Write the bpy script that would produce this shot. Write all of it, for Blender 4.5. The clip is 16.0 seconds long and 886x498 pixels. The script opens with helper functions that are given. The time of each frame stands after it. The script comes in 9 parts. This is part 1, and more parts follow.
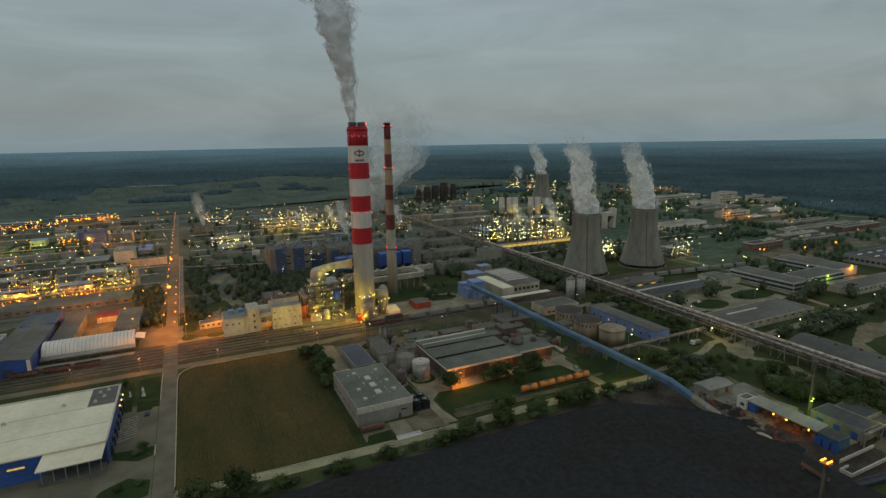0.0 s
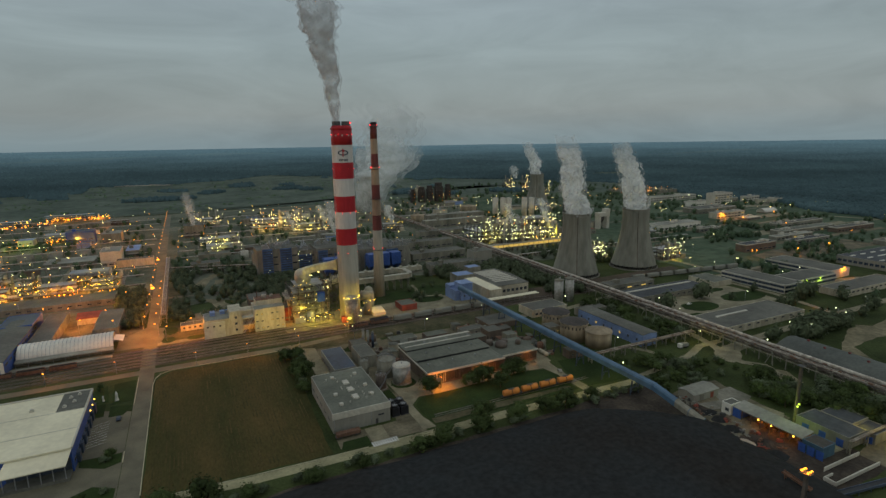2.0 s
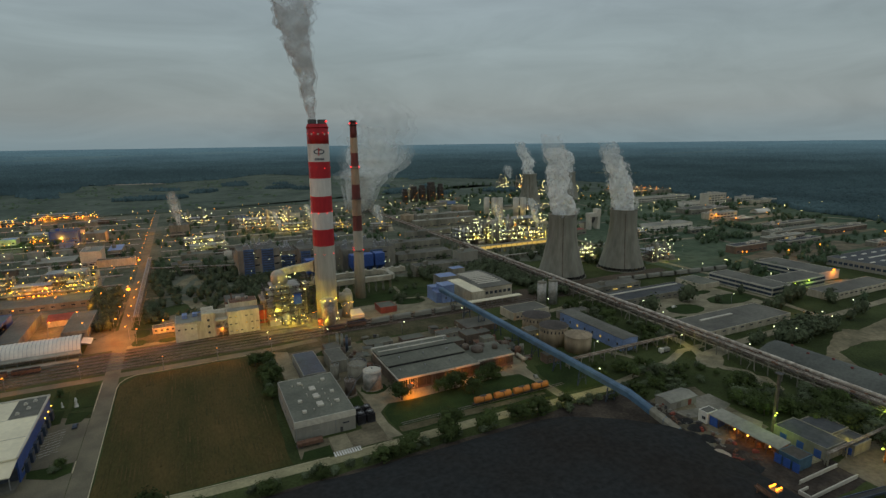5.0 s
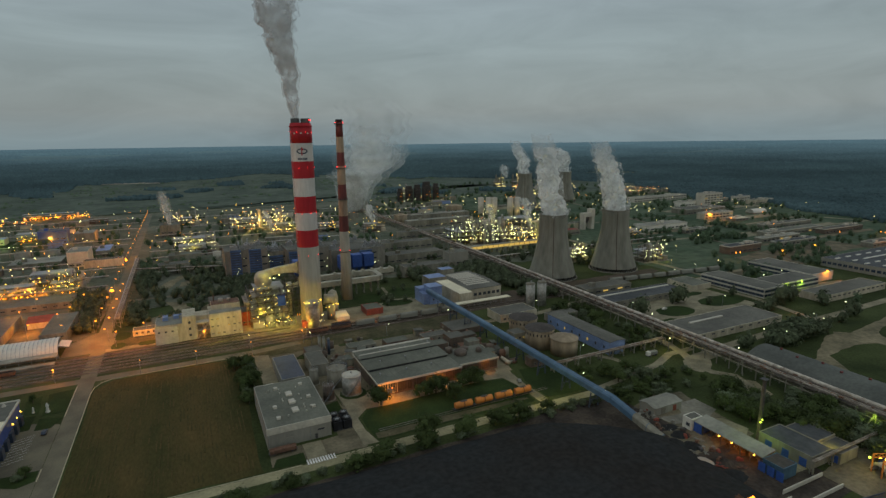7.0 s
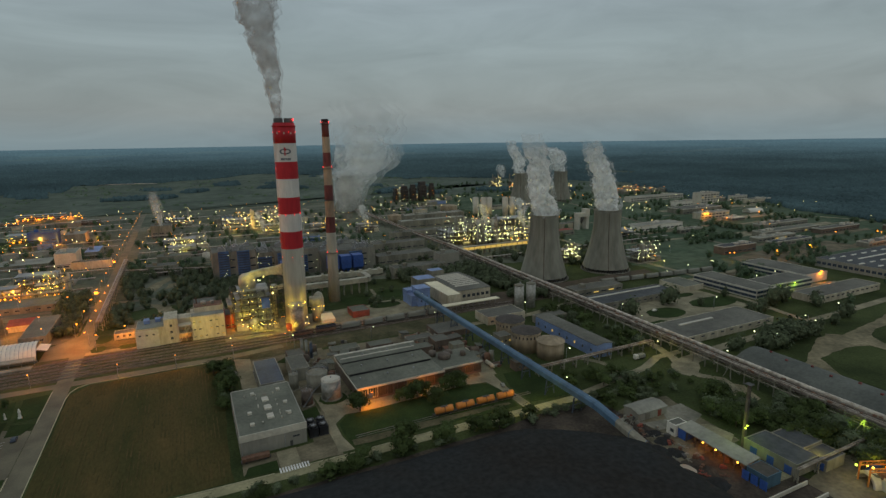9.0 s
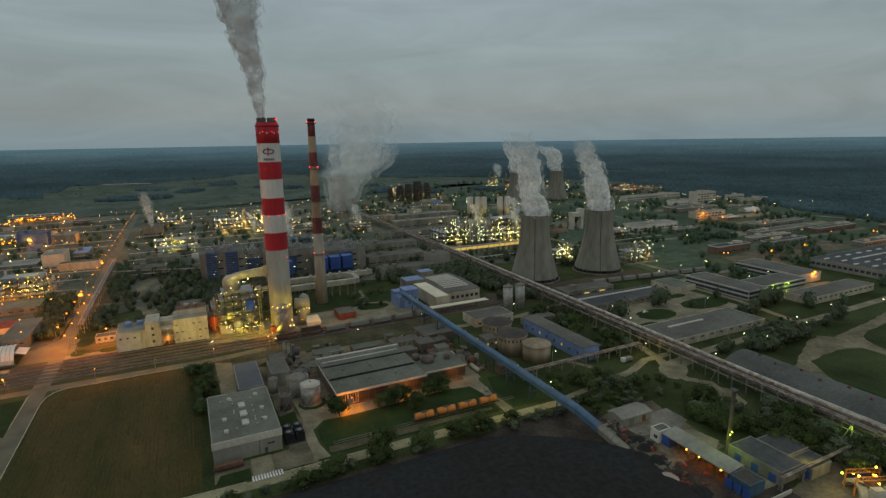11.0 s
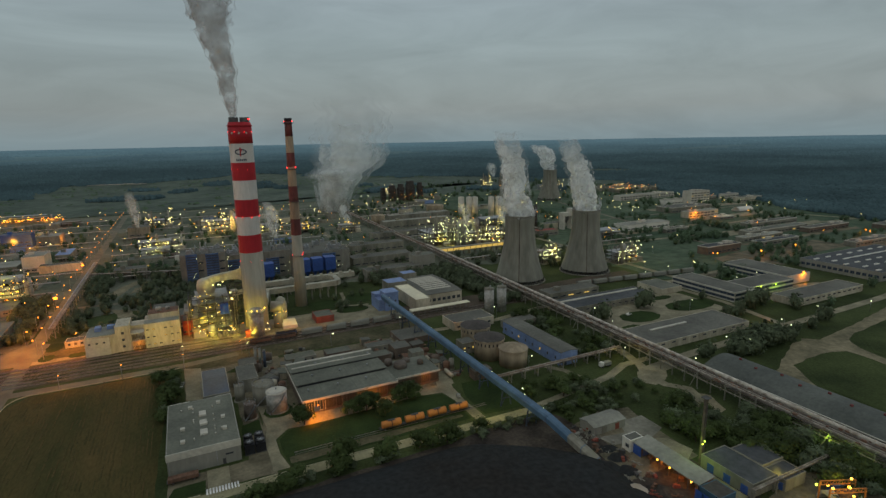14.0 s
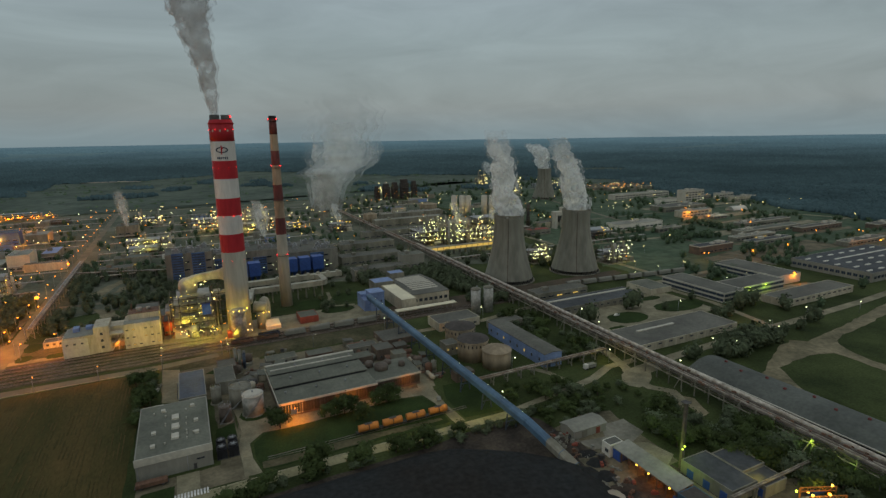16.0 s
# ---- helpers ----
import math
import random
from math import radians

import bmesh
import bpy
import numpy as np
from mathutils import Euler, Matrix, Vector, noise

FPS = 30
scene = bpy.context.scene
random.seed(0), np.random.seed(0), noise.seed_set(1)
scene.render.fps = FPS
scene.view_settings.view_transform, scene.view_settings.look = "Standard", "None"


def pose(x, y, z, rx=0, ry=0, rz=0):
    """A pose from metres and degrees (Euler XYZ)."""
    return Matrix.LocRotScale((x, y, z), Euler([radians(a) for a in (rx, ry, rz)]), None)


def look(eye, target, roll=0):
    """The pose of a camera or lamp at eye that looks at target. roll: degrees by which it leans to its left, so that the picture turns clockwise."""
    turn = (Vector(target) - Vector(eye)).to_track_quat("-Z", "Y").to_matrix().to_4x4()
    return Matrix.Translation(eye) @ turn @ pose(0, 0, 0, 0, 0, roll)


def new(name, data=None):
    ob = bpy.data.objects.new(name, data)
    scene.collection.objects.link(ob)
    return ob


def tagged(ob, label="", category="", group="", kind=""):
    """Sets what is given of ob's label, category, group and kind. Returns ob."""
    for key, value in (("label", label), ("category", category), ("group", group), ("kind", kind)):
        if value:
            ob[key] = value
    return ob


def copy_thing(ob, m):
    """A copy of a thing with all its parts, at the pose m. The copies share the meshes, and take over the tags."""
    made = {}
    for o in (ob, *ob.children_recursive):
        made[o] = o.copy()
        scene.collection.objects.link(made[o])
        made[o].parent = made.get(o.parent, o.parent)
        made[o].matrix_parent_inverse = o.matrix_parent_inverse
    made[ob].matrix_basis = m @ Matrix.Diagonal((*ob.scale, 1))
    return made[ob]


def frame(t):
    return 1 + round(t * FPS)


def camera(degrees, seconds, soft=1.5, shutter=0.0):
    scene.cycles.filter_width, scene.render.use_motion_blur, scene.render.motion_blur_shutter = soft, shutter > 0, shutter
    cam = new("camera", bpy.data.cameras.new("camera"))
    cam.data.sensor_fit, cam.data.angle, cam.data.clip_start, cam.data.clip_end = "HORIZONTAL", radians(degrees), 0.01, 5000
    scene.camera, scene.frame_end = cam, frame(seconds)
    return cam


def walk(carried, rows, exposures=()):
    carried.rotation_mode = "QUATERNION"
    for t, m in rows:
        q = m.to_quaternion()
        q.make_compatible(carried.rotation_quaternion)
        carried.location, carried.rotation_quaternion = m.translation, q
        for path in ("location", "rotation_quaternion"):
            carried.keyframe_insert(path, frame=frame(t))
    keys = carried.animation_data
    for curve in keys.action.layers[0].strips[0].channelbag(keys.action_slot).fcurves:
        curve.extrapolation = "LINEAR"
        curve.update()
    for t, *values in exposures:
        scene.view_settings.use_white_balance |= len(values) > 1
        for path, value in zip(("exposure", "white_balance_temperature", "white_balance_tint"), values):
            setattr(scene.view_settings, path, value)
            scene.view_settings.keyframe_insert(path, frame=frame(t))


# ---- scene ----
cam = camera(79.36, 16.0, soft=1.4)
# seconds, x, y, z, yaw, pitch, roll
ROWS = [
    (0.0, 0.00, 0.00, 120.00, -25.56, -11.34, 0.95),
    (0.5, 2.52, 0.26, 119.89, -25.58, -11.33, 0.92),
    (1.0, 5.07, 0.53, 119.78, -25.60, -11.33, 0.91),
    (1.5, 7.65, 0.78, 119.65, -25.62, -11.33, 0.89),
    (2.0, 10.32, 1.00, 119.55, -25.68, -11.34, 0.86),
    (2.5, 12.93, 1.21, 119.48, -25.72, -11.33, 0.84),
    (3.0, 15.49, 1.44, 119.42, -25.73, -11.33, 0.81),
    (3.5, 18.00, 1.65, 119.33, -25.73, -11.33, 0.79),
    (4.0, 20.54, 1.84, 119.24, -25.73, -11.34, 0.76),
    (6.5, 33.64, 3.27, 119.11, -25.80, -11.48, 0.66),
    (7.0, 36.33, 3.51, 119.10, -25.79, -11.48, 0.68),
    (7.5, 38.99, 3.70, 119.10, -25.79, -11.49, 0.71),
    (8.0, 41.63, 3.87, 119.10, -25.79, -11.49, 0.73),
    (8.5, 44.24, 4.05, 119.07, -25.78, -11.50, 0.76),
    (9.0, 46.84, 4.23, 119.00, -25.77, -11.51, 0.80),
    (11.5, 59.28, 5.11, 119.23, -25.80, -11.62, 0.91),
    (12.0, 61.88, 5.18, 119.21, -25.80, -11.62, 0.95),
    (12.5, 64.47, 5.24, 119.18, -25.79, -11.63, 0.99),
    (13.0, 67.08, 5.30, 119.17, -25.79, -11.64, 1.02),
    (13.5, 69.68, 5.34, 119.18, -25.81, -11.65, 1.04),
    (14.0, 72.25, 5.37, 119.17, -25.84, -11.68, 1.04),
    (14.5, 74.73, 5.41, 119.13, -25.88, -11.72, 1.02),
    (15.0, 77.09, 5.50, 119.11, -25.93, -11.76, 0.99),
    (15.5, 79.32, 5.60, 119.09, -25.97, -11.81, 0.94),
    (16.0, 81.50, 5.70, 119.08, -26.01, -11.86, 0.89),
]
walk(cam, [(t, pose(x, y, z, 90 + pitch, roll, yaw)) for t, x, y, z, yaw, pitch, roll in ROWS])

# ---- dusk sky under cloud, one faint wide sun ----
world = bpy.data.worlds.new("dusk_sky")
scene.world = world
world.use_nodes = True
wn, wl = world.node_tree.nodes, world.node_tree.links
wn.clear()


def wnode(kind, **values):
    n = wn.new(kind)
    for k, v in values.items():
        n.inputs[k.replace("_", " ")].default_value = v
    return n


w_out = wn.new("ShaderNodeOutputWorld")
w_bg = wn.new("ShaderNodeBackground")
w_sky = wn.new("ShaderNodeTexSky")
w_sky.sky_type, w_sky.sun_disc = "NISHITA", False
w_sky.sun_elevation, w_sky.sun_rotation = radians(4), radians(200)
w_sky.air_density, w_sky.dust_density, w_sky.ozone_density = 1.0, 3.0, 2.0
w_co = wn.new("ShaderNodeTexCoord")
w_sep = wn.new("ShaderNodeSeparateXYZ")
wl.new(w_co.outputs["Generated"], w_sep.inputs[0])
# height above the horizon, stretched cloud sheet
w_ramp = wn.new("ShaderNodeValToRGB")
els = w_ramp.color_ramp.elements
els[0].position, els[0].color = 0.0, (0.211, 0.276, 0.298, 1)
els[1].position, els[1].color = 1.0, (0.448, 0.470, 0.493, 1)
for p, c in ((0.05, (0.254, 0.292, 0.298)), (0.16, (0.262, 0.314, 0.325)), (0.34, (0.314, 0.374, 0.405))):
    e = els.new(p)
    e.color = (*c, 1)
wl.new(w_sep.outputs["Z"], w_ramp.inputs[0])
w_map = wn.new("ShaderNodeMapping")
w_map.inputs["Scale"].default_value = (1.0, 1.4, 4.2)
w_map.inputs["Rotation"].default_value = (0.06, 0.0, 0.4)
wl.new(w_co.outputs["Generated"], w_map.inputs[0])
w_noise = wnode("ShaderNodeTexNoise", Scale=3.4, Detail=7.0, Roughness=0.58, Distortion=0.7)
wl.new(w_map.outputs[0], w_noise.inputs["Vector"])
w_range = wnode("ShaderNodeMapRange", From_Min=0.3, From_Max=0.7, To_Min=0.88, To_Max=1.12)
wl.new(w_noise.outputs["Fac"], w_range.inputs["Value"])
w_mul = wn.new("ShaderNodeVectorMath")
w_mul.operation = "MULTIPLY"
wl.new(w_ramp.outputs[0], w_mul.inputs[0])
wl.new(w_range.outputs[0], w_mul.inputs[1])
w_mix = wn.new("ShaderNodeMix")
w_mix.data_type = "RGBA"
w_mix.inputs["Factor"].default_value = 0.02
wl.new(w_mul.outputs[0], w_mix.inputs["A"])
wl.new(w_sky.outputs[0], w_mix.inputs["B"])
wl.new(w_mix.outputs["Result"], w_bg.inputs["Color"])
w_bg.inputs["Strength"].default_value = 1.0
wl.new(w_bg.outputs[0], w_out.inputs[0])

sun = new("sun", bpy.data.lights.new("sun", "SUN"))
sun.data.energy, sun.data.angle, sun.data.color = 0.12, radians(40), (1.0, 0.93, 0.85)
sun.matrix_world = look((-300, -200, 400), (0, 0, 0))

# ---- materials ----
def mat(name, base, var=0.25, fine=3.0, coarse=0.12, rough=0.85, metal=0.0, bump=0.0, tint=None, spec=0.3, each=0.0, stretch=(1, 1, 1)):
    """Grain and stains at two scales round a base colour; tint: the colour of the stains; each: how far pieces differ."""
    m = bpy.data.materials.new(name)
    m.use_nodes = True
    n, l = m.node_tree.nodes, m.node_tree.links
    b = n["Principled BSDF"]
    b.inputs["Roughness"].default_value, b.inputs["Metallic"].default_value = rough, metal
    b.inputs["Specular IOR Level"].default_value = spec
    co = n.new("ShaderNodeTexCoord")
    mp = n.new("ShaderNodeMapping")
    mp.inputs["Scale"].default_value = stretch
    l.new(co.outputs["Object"], mp.inputs[0])
    big, small = n.new("ShaderNodeTexNoise"), n.new("ShaderNodeTexNoise")
    big.inputs["Scale"].default_value, big.inputs["Detail"].default_value, big.inputs["Roughness"].default_value = coarse, 5, 0.6
    small.inputs["Scale"].default_value, small.inputs["Detail"].default_value = fine, 3
    l.new(mp.outputs[0], big.inputs["Vector"]), l.new(mp.outputs[0], small.inputs["Vector"])
    lo = tuple(max(0, c * (1 - var)) for c in base)
    hi = tuple(min(1, c * (1 + var)) for c in base)
    if tint:
        lo = tint
    spread = n.new("ShaderNodeMapRange")
    spread.inputs["From Min"].default_value, spread.inputs["From Max"].default_value = 0.33, 0.67
    l.new(big.outputs["Fac"], spread.inputs["Value"])
    mix = n.new("ShaderNodeMix")
    mix.data_type = "RGBA"
    mix.inputs["A"].default_value, mix.inputs["B"].default_value = (*lo, 1), (*hi, 1)
    l.new(spread.outputs[0], mix.inputs["Factor"])
    grain = n.new("ShaderNodeMapRange")
    grain.inputs["From Min"].default_value, grain.inputs["From Max"].default_value = 0.3, 0.7
    grain.inputs["To Min"].default_value, grain.inputs["To Max"].default_value = 1 - var * 0.6, 1 + var * 0.6
    l.new(small.outputs["Fac"], grain.inputs["Value"])
    mul = n.new("ShaderNodeVectorMath")
    mul.operation = "MULTIPLY"
    l.new(mix.outputs["Result"], mul.inputs[0]), l.new(grain.outputs[0], mul.inputs[1])
    last = mul
    if each:
        info = n.new("ShaderNodeObjectInfo")
        r = n.new("ShaderNodeMapRange")
        r.inputs["To Min"].default_value, r.inputs["To Max"].default_value = 1 - each, 1 + each
        l.new(info.outputs["Random"], r.inputs["Value"])
        last = n.new("ShaderNodeVectorMath")
        last.operation = "MULTIPLY"
        l.new(mul.outputs[0], last.inputs[0]), l.new(r.outputs[0], last.inputs[1])
    l.new(last.outputs[0], b.inputs["Base Color"])
    if bump:
        bp = n.new("ShaderNodeBump")
        bp.inputs["Strength"].default_value, bp.inputs["Distance"].default_value = min(1, bump * 4), bump
        l.new(small.outputs["Fac"], bp.inputs["Height"])
        l.new(bp.outputs[0], b.inputs["Normal"])
    return m


def glow(name, colour, strength, base=0.06):
    m = bpy.data.materials.new(name)
    m.use_nodes = True
    b = m.node_tree.nodes["Principled BSDF"]
    b.inputs["Base Color"].default_value = (base, base, base, 1)
    b.inputs["Emission Color"].default_value, b.inputs["Emission Strength"].default_value = (*colour, 1), strength
    return m


def vapour(name, colour, density, scale, low, high, top, fade=0.5):
    """Broken see-through sheets; thins towards the height top."""
    m = bpy.data.materials.new(name)
    m.use_nodes = True
    n, l = m.node_tree.nodes, m.node_tree.links
    n.remove(n["Principled BSDF"])
    out = n["Material Output"]
    clear, body, mixer = n.new("ShaderNodeBsdfTransparent"), n.new("ShaderNodeBsdfDiffuse"), n.new("ShaderNodeMixShader")
    lit = n.new("ShaderNodeBsdfTranslucent")
    both = n.new("ShaderNodeMixShader")
    body.inputs["Color"].default_value = lit.inputs["Color"].default_value = (*colour, 1)
    l.new(body.outputs[0], both.inputs[1]), l.new(lit.outputs[0], both.inputs[2])
    co, no = n.new("ShaderNodeTexCoord"), n.new("ShaderNodeTexNoise")
    no.inputs["Scale"].default_value, no.inputs["Detail"].default_value, no.inputs["Roughness"].default_value = scale, 5, 0.6
    l.new(co.outputs["Object"], no.inputs["Vector"])
    r = n.new("ShaderNodeMapRange")
    r.interpolation_type = "SMOOTHSTEP"
    r.inputs["From Min"].default_value, r.inputs["From Max"].default_value, r.inputs["To Max"].default_value = low, high, density
    l.new(no.outputs["Fac"], r.inputs["Value"])
    sep, f = n.new("ShaderNodeSeparateXYZ"), n.new("ShaderNodeMapRange")
    l.new(co.outputs["Object"], sep.inputs[0]), l.new(sep.outputs["Z"], f.inputs["Value"])
    f.inputs["From Min"].default_value, f.inputs["From Max"].default_value = top * (1 - fade), top
    f.inputs["To Min"].default_value, f.inputs["To Max"].default_value = 1, 0
    mu = n.new("ShaderNodeMath")
    mu.operation = "MULTIPLY"
    l.new(r.outputs[0], mu.inputs[0]), l.new(f.outputs[0], mu.inputs[1])
    l.new(mu.outputs[0], mixer.inputs[0]), l.new(clear.outputs[0], mixer.inputs[1]), l.new(both.outputs[0], mixer.inputs[2])
    l.new(mixer.outputs[0], out.inputs["Surface"])
    return m


GRASS = mat("rough_grass", (0.046, 0.060, 0.021), 0.4, 0.9, 0.03, 0.95, bump=0.15, tint=(0.026, 0.038, 0.013), spec=0.1)
LAWN = mat("mown_lawn", (0.027, 0.045, 0.013), 0.3, 1.4, 0.06, 0.95, bump=0.08, spec=0.1, tint=(0.020, 0.034, 0.011))
# meadow green, greyed and lightened where haze would veil it
MEADOW = mat("hazed_meadow", (0.084, 0.104, 0.080), 0.35, 0.06, 0.010, 0.95, tint=(0.058, 0.080, 0.062), spec=0.1)
CROP = mat("dry_crop", (0.074, 0.054, 0.020), 0.30, 1.3, 0.045, 0.95, bump=0.08, tint=(0.040, 0.045, 0.015), spec=0.1, stretch=(1.0, 0.30, 1))
STUBBLE = mat("brown_stubble", (0.074, 0.052, 0.021), 0.4, 1.6, 0.05, 0.95, tint=(0.044, 0.046, 0.017), spec=0.1)
SAND = mat("bare_sand", (0.36, 0.31, 0.24), 0.2, 0.2, 0.02)
ASPHALT = mat("worn_asphalt", (0.132, 0.122, 0.080), 0.25, 2.0, 0.08, 0.8, bump=0.01, tint=(0.096, 0.089, 0.060))
CONCRETE = mat("pale_concrete_paving", (0.225, 0.205, 0.130), 0.25, 1.2, 0.1, 0.85, bump=0.01, tint=(0.130, 0.120, 0.076))
DIRT = mat("packed_dirt", (0.140, 0.122, 0.078), 0.35, 0.7, 0.07, 0.95, bump=0.06, tint=(0.065, 0.060, 0.036))
KERB = mat("kerb_concrete", (0.42, 0.385, 0.25), 0.2, 1.5, 0.2)
PAINT_WHITE = mat("road_paint", (0.62, 0.62, 0.58), 0.2, 1.0, 0.4)
COAL = mat("coal", (0.023, 0.027, 0.028), 0.35, 0.5, 0.016, 1.0, bump=0.15, tint=(0.029, 0.027, 0.024), spec=0.03)
BALLAST = mat("rail_ballast", (0.082, 0.062, 0.043), 0.35, 1.5, 0.05, 0.95, bump=0.06, tint=(0.050, 0.042, 0.028))
SOOT = mat("sooty_yard_dirt", (0.060, 0.050, 0.038), 0.4, 0.8, 0.08, 0.95, bump=0.08, tint=(0.028, 0.025, 0.022), spec=0.1)
SLEEPER = mat("sleeper", (0.09, 0.075, 0.06), 0.3, 2.0, 0.3)
STEEL_RAIL = mat("rail_steel", (0.30, 0.26, 0.23), 0.2, 2.0, 0.2, 0.5, 0.7)
WHITE_ROOF = mat("white_membrane_roof", (0.70, 0.655, 0.465), 0.1, 0.5, 0.05, 0.7, tint=(0.58, 0.54, 0.385))
WHITE_WALL = mat("white_cladding", (0.66, 0.64, 0.55), 0.12, 1.0, 0.1, 0.6)
BLUE_WALL = mat("blue_cladding", (0.036, 0.088, 0.29), 0.2, 0.8, 0.1, 0.5)
DARKBLUE = mat("dark_blue_panel", (0.048, 0.066, 0.095), 0.3, 0.8, 0.1, 0.5, tint=(0.036, 0.046, 0.060))
SOFTBLUE = mat("faded_blue_sheet", (0.185, 0.265, 0.45), 0.2, 0.8, 0.08, 0.55, tint=(0.140, 0.195, 0.33))
CONVBLUE = mat("gallery_blue", (0.072, 0.135, 0.205), 0.2, 0.6, 0.08, 0.5, tint=(0.050, 0.095, 0.148))
GREY_ROOF = mat("grey_felt_roof", (0.130, 0.136, 0.105), 0.25, 0.8, 0.06, 0.85, tint=(0.092, 0.098, 0.076), bump=0.02)
# dark felt, a little paler to imitate haze on the farther roofs
DARK_ROOF = mat("dark_felt_roof", (0.118, 0.118, 0.096), 0.25, 0.6, 0.05, 0.85, tint=(0.084, 0.084, 0.070), bump=0.02)
PALE_ROOF = mat("pale_grey_roof", (0.25, 0.25, 0.205), 0.2, 0.7, 0.06, 0.8, tint=(0.165, 0.165, 0.135))
GREY_WALL = mat("grey_cladding", (0.25, 0.245, 0.205), 0.14, 0.9, 0.08, 0.7, stretch=(1, 1, 0.3))
PALE_BAND = mat("pale_fascia", (0.48, 0.46, 0.38), 0.14, 0.8, 0.1, 0.7)
BEIGE = mat("beige_render", (0.46, 0.42, 0.31), 0.2, 0.8, 0.1, 0.85, tint=(0.33, 0.30, 0.22), stretch=(1, 1, 0.3))
CONC = mat("weathered_concrete", (0.215, 0.206, 0.160), 0.25, 0.6, 0.09, 0.9, tint=(0.130, 0.126, 0.098), bump=0.02, stretch=(1, 1, 0.35))
TOWER_CONC = mat("cooling_tower_concrete", (0.216, 0.214, 0.172), 0.22, 0.4, 0.06, 0.9, tint=(0.146, 0.147, 0.118), stretch=(1, 1, 0.18))
CHIM_CONC = mat("chimney_concrete", (0.33, 0.31, 0.245), 0.15, 0.7, 0.08, 0.9, tint=(0.26, 0.245, 0.19), stretch=(1, 1, 0.15))
CHIM_RED = mat("chimney_red_paint", (0.40, 0.022, 0.030), 0.15, 0.8, 0.1, 0.7, stretch=(1, 1, 0.2))
CHIM_WHITE = mat("chimney_white_paint", (0.62, 0.60, 0.55), 0.1, 0.8, 0.1, 0.7, tint=(0.52, 0.50, 0.46), stretch=(1, 1, 0.2))
OLD_RED = mat("faded_red_paint", (0.17, 0.050, 0.045), 0.3, 0.7, 0.1, 0.85, tint=(0.10, 0.038, 0.036), stretch=(1, 1, 0.2))
OLD_TAN = mat("sooty_cream_paint", (0.37, 0.28, 0.19), 0.25, 0.7, 0.1, 0.85, tint=(0.25, 0.19, 0.135), stretch=(1, 1, 0.2))
BRICK = mat("red_brick_wall", (0.130, 0.098, 0.072), 0.3, 2.5, 0.15, 0.9, tint=(0.090, 0.072, 0.056))
REDWALL = mat("red_brown_wall", (0.23, 0.068, 0.046), 0.25, 1.0, 0.15, 0.85)
STEEL = mat("galvanised_steel", (0.30, 0.31, 0.31), 0.2, 0.7, 0.15, 0.5, 0.6)
DARKSTEEL = mat("dark_steelwork", (0.085, 0.085, 0.080), 0.3, 0.8, 0.15, 0.7, 0.3)
RUST = mat("rusty_steel", (0.150, 0.085, 0.055), 0.4, 1.2, 0.2, 0.9)
PIPE = mat("lagged_pipe", (0.300, 0.275, 0.225), 0.3, 0.8, 0.25, 0.65, 0.1, tint=(0.150, 0.120, 0.090))
DUCT = mat("duct_cladding", (0.40, 0.38, 0.29), 0.2, 0.5, 0.1, 0.6, 0.1, tint=(0.26, 0.25, 0.19))
ORANGE = mat("orange_tank_paint", (0.52, 0.20, 0.045), 0.2, 1.0, 0.3, 0.6)
TANKGREY = mat("tank_plate", (0.34, 0.34, 0.31), 0.25, 0.6, 0.15, 0.6, 0.2, tint=(0.22, 0.22, 0.19))
BLACK = mat("black_plastic", (0.018, 0.019, 0.022), 0.3, 1.0, 0.3, 0.5)
GLASS = mat("dusk_window_glass", (0.030, 0.040, 0.050), 0.2, 0.5, 0.2, 0.12, spec=0.6)
FRAME = mat("window_frame", (0.20, 0.195, 0.175), 0.1, 1.0, 0.3, 0.6)
BARK = mat("bark", (0.10, 0.075, 0.055), 0.3, 3.0, 0.6, 0.95)
# leaf colour lifted in place of haze over the shrubs
LEAF = mat("leaves", (0.090, 0.114, 0.064), 0.4, 0.8, 0.15, 0.85, spec=0.1, each=0.3)
LEAF_DARK = mat("dark_leaves", (0.050, 0.072, 0.024), 0.4, 0.8, 0.15, 0.85, spec=0.1, each=0.3)
# gravel and grass tones lifted in place of haze over the plant
GRAVEL = mat("plant_gravel", (0.120, 0.124, 0.092), 0.35, 0.25, 0.018, 0.95, tint=(0.064, 0.084, 0.056), spec=0.1)
L_WARM = glow("warm_white_lamp", (1.0, 0.78, 0.26), 5.5)
L_WHITE = glow("cool_white_lamp", (0.95, 1.0, 0.50), 4.6)
L_YELLOW = glow("yellow_lamp", (1.0, 0.58, 0.06), 4.6)
L_ORANGE = glow("sodium_lamp", (1.0, 0.30, 0.016), 4.2)
L_RED = glow("red_obstruction_light", (1.0, 0.02, 0.02), 4)
L_GREEN = glow("greenish_flood_lamp", (0.72, 1.0, 0.08), 3)
WIN_LIT = glow("lit_window", (1.0, 0.66, 0.14), 0.62, 0.05)
WIN_ORANGE = glow("orange_lit_window", (1.0, 0.34, 0.03), 0.10, 0.03)


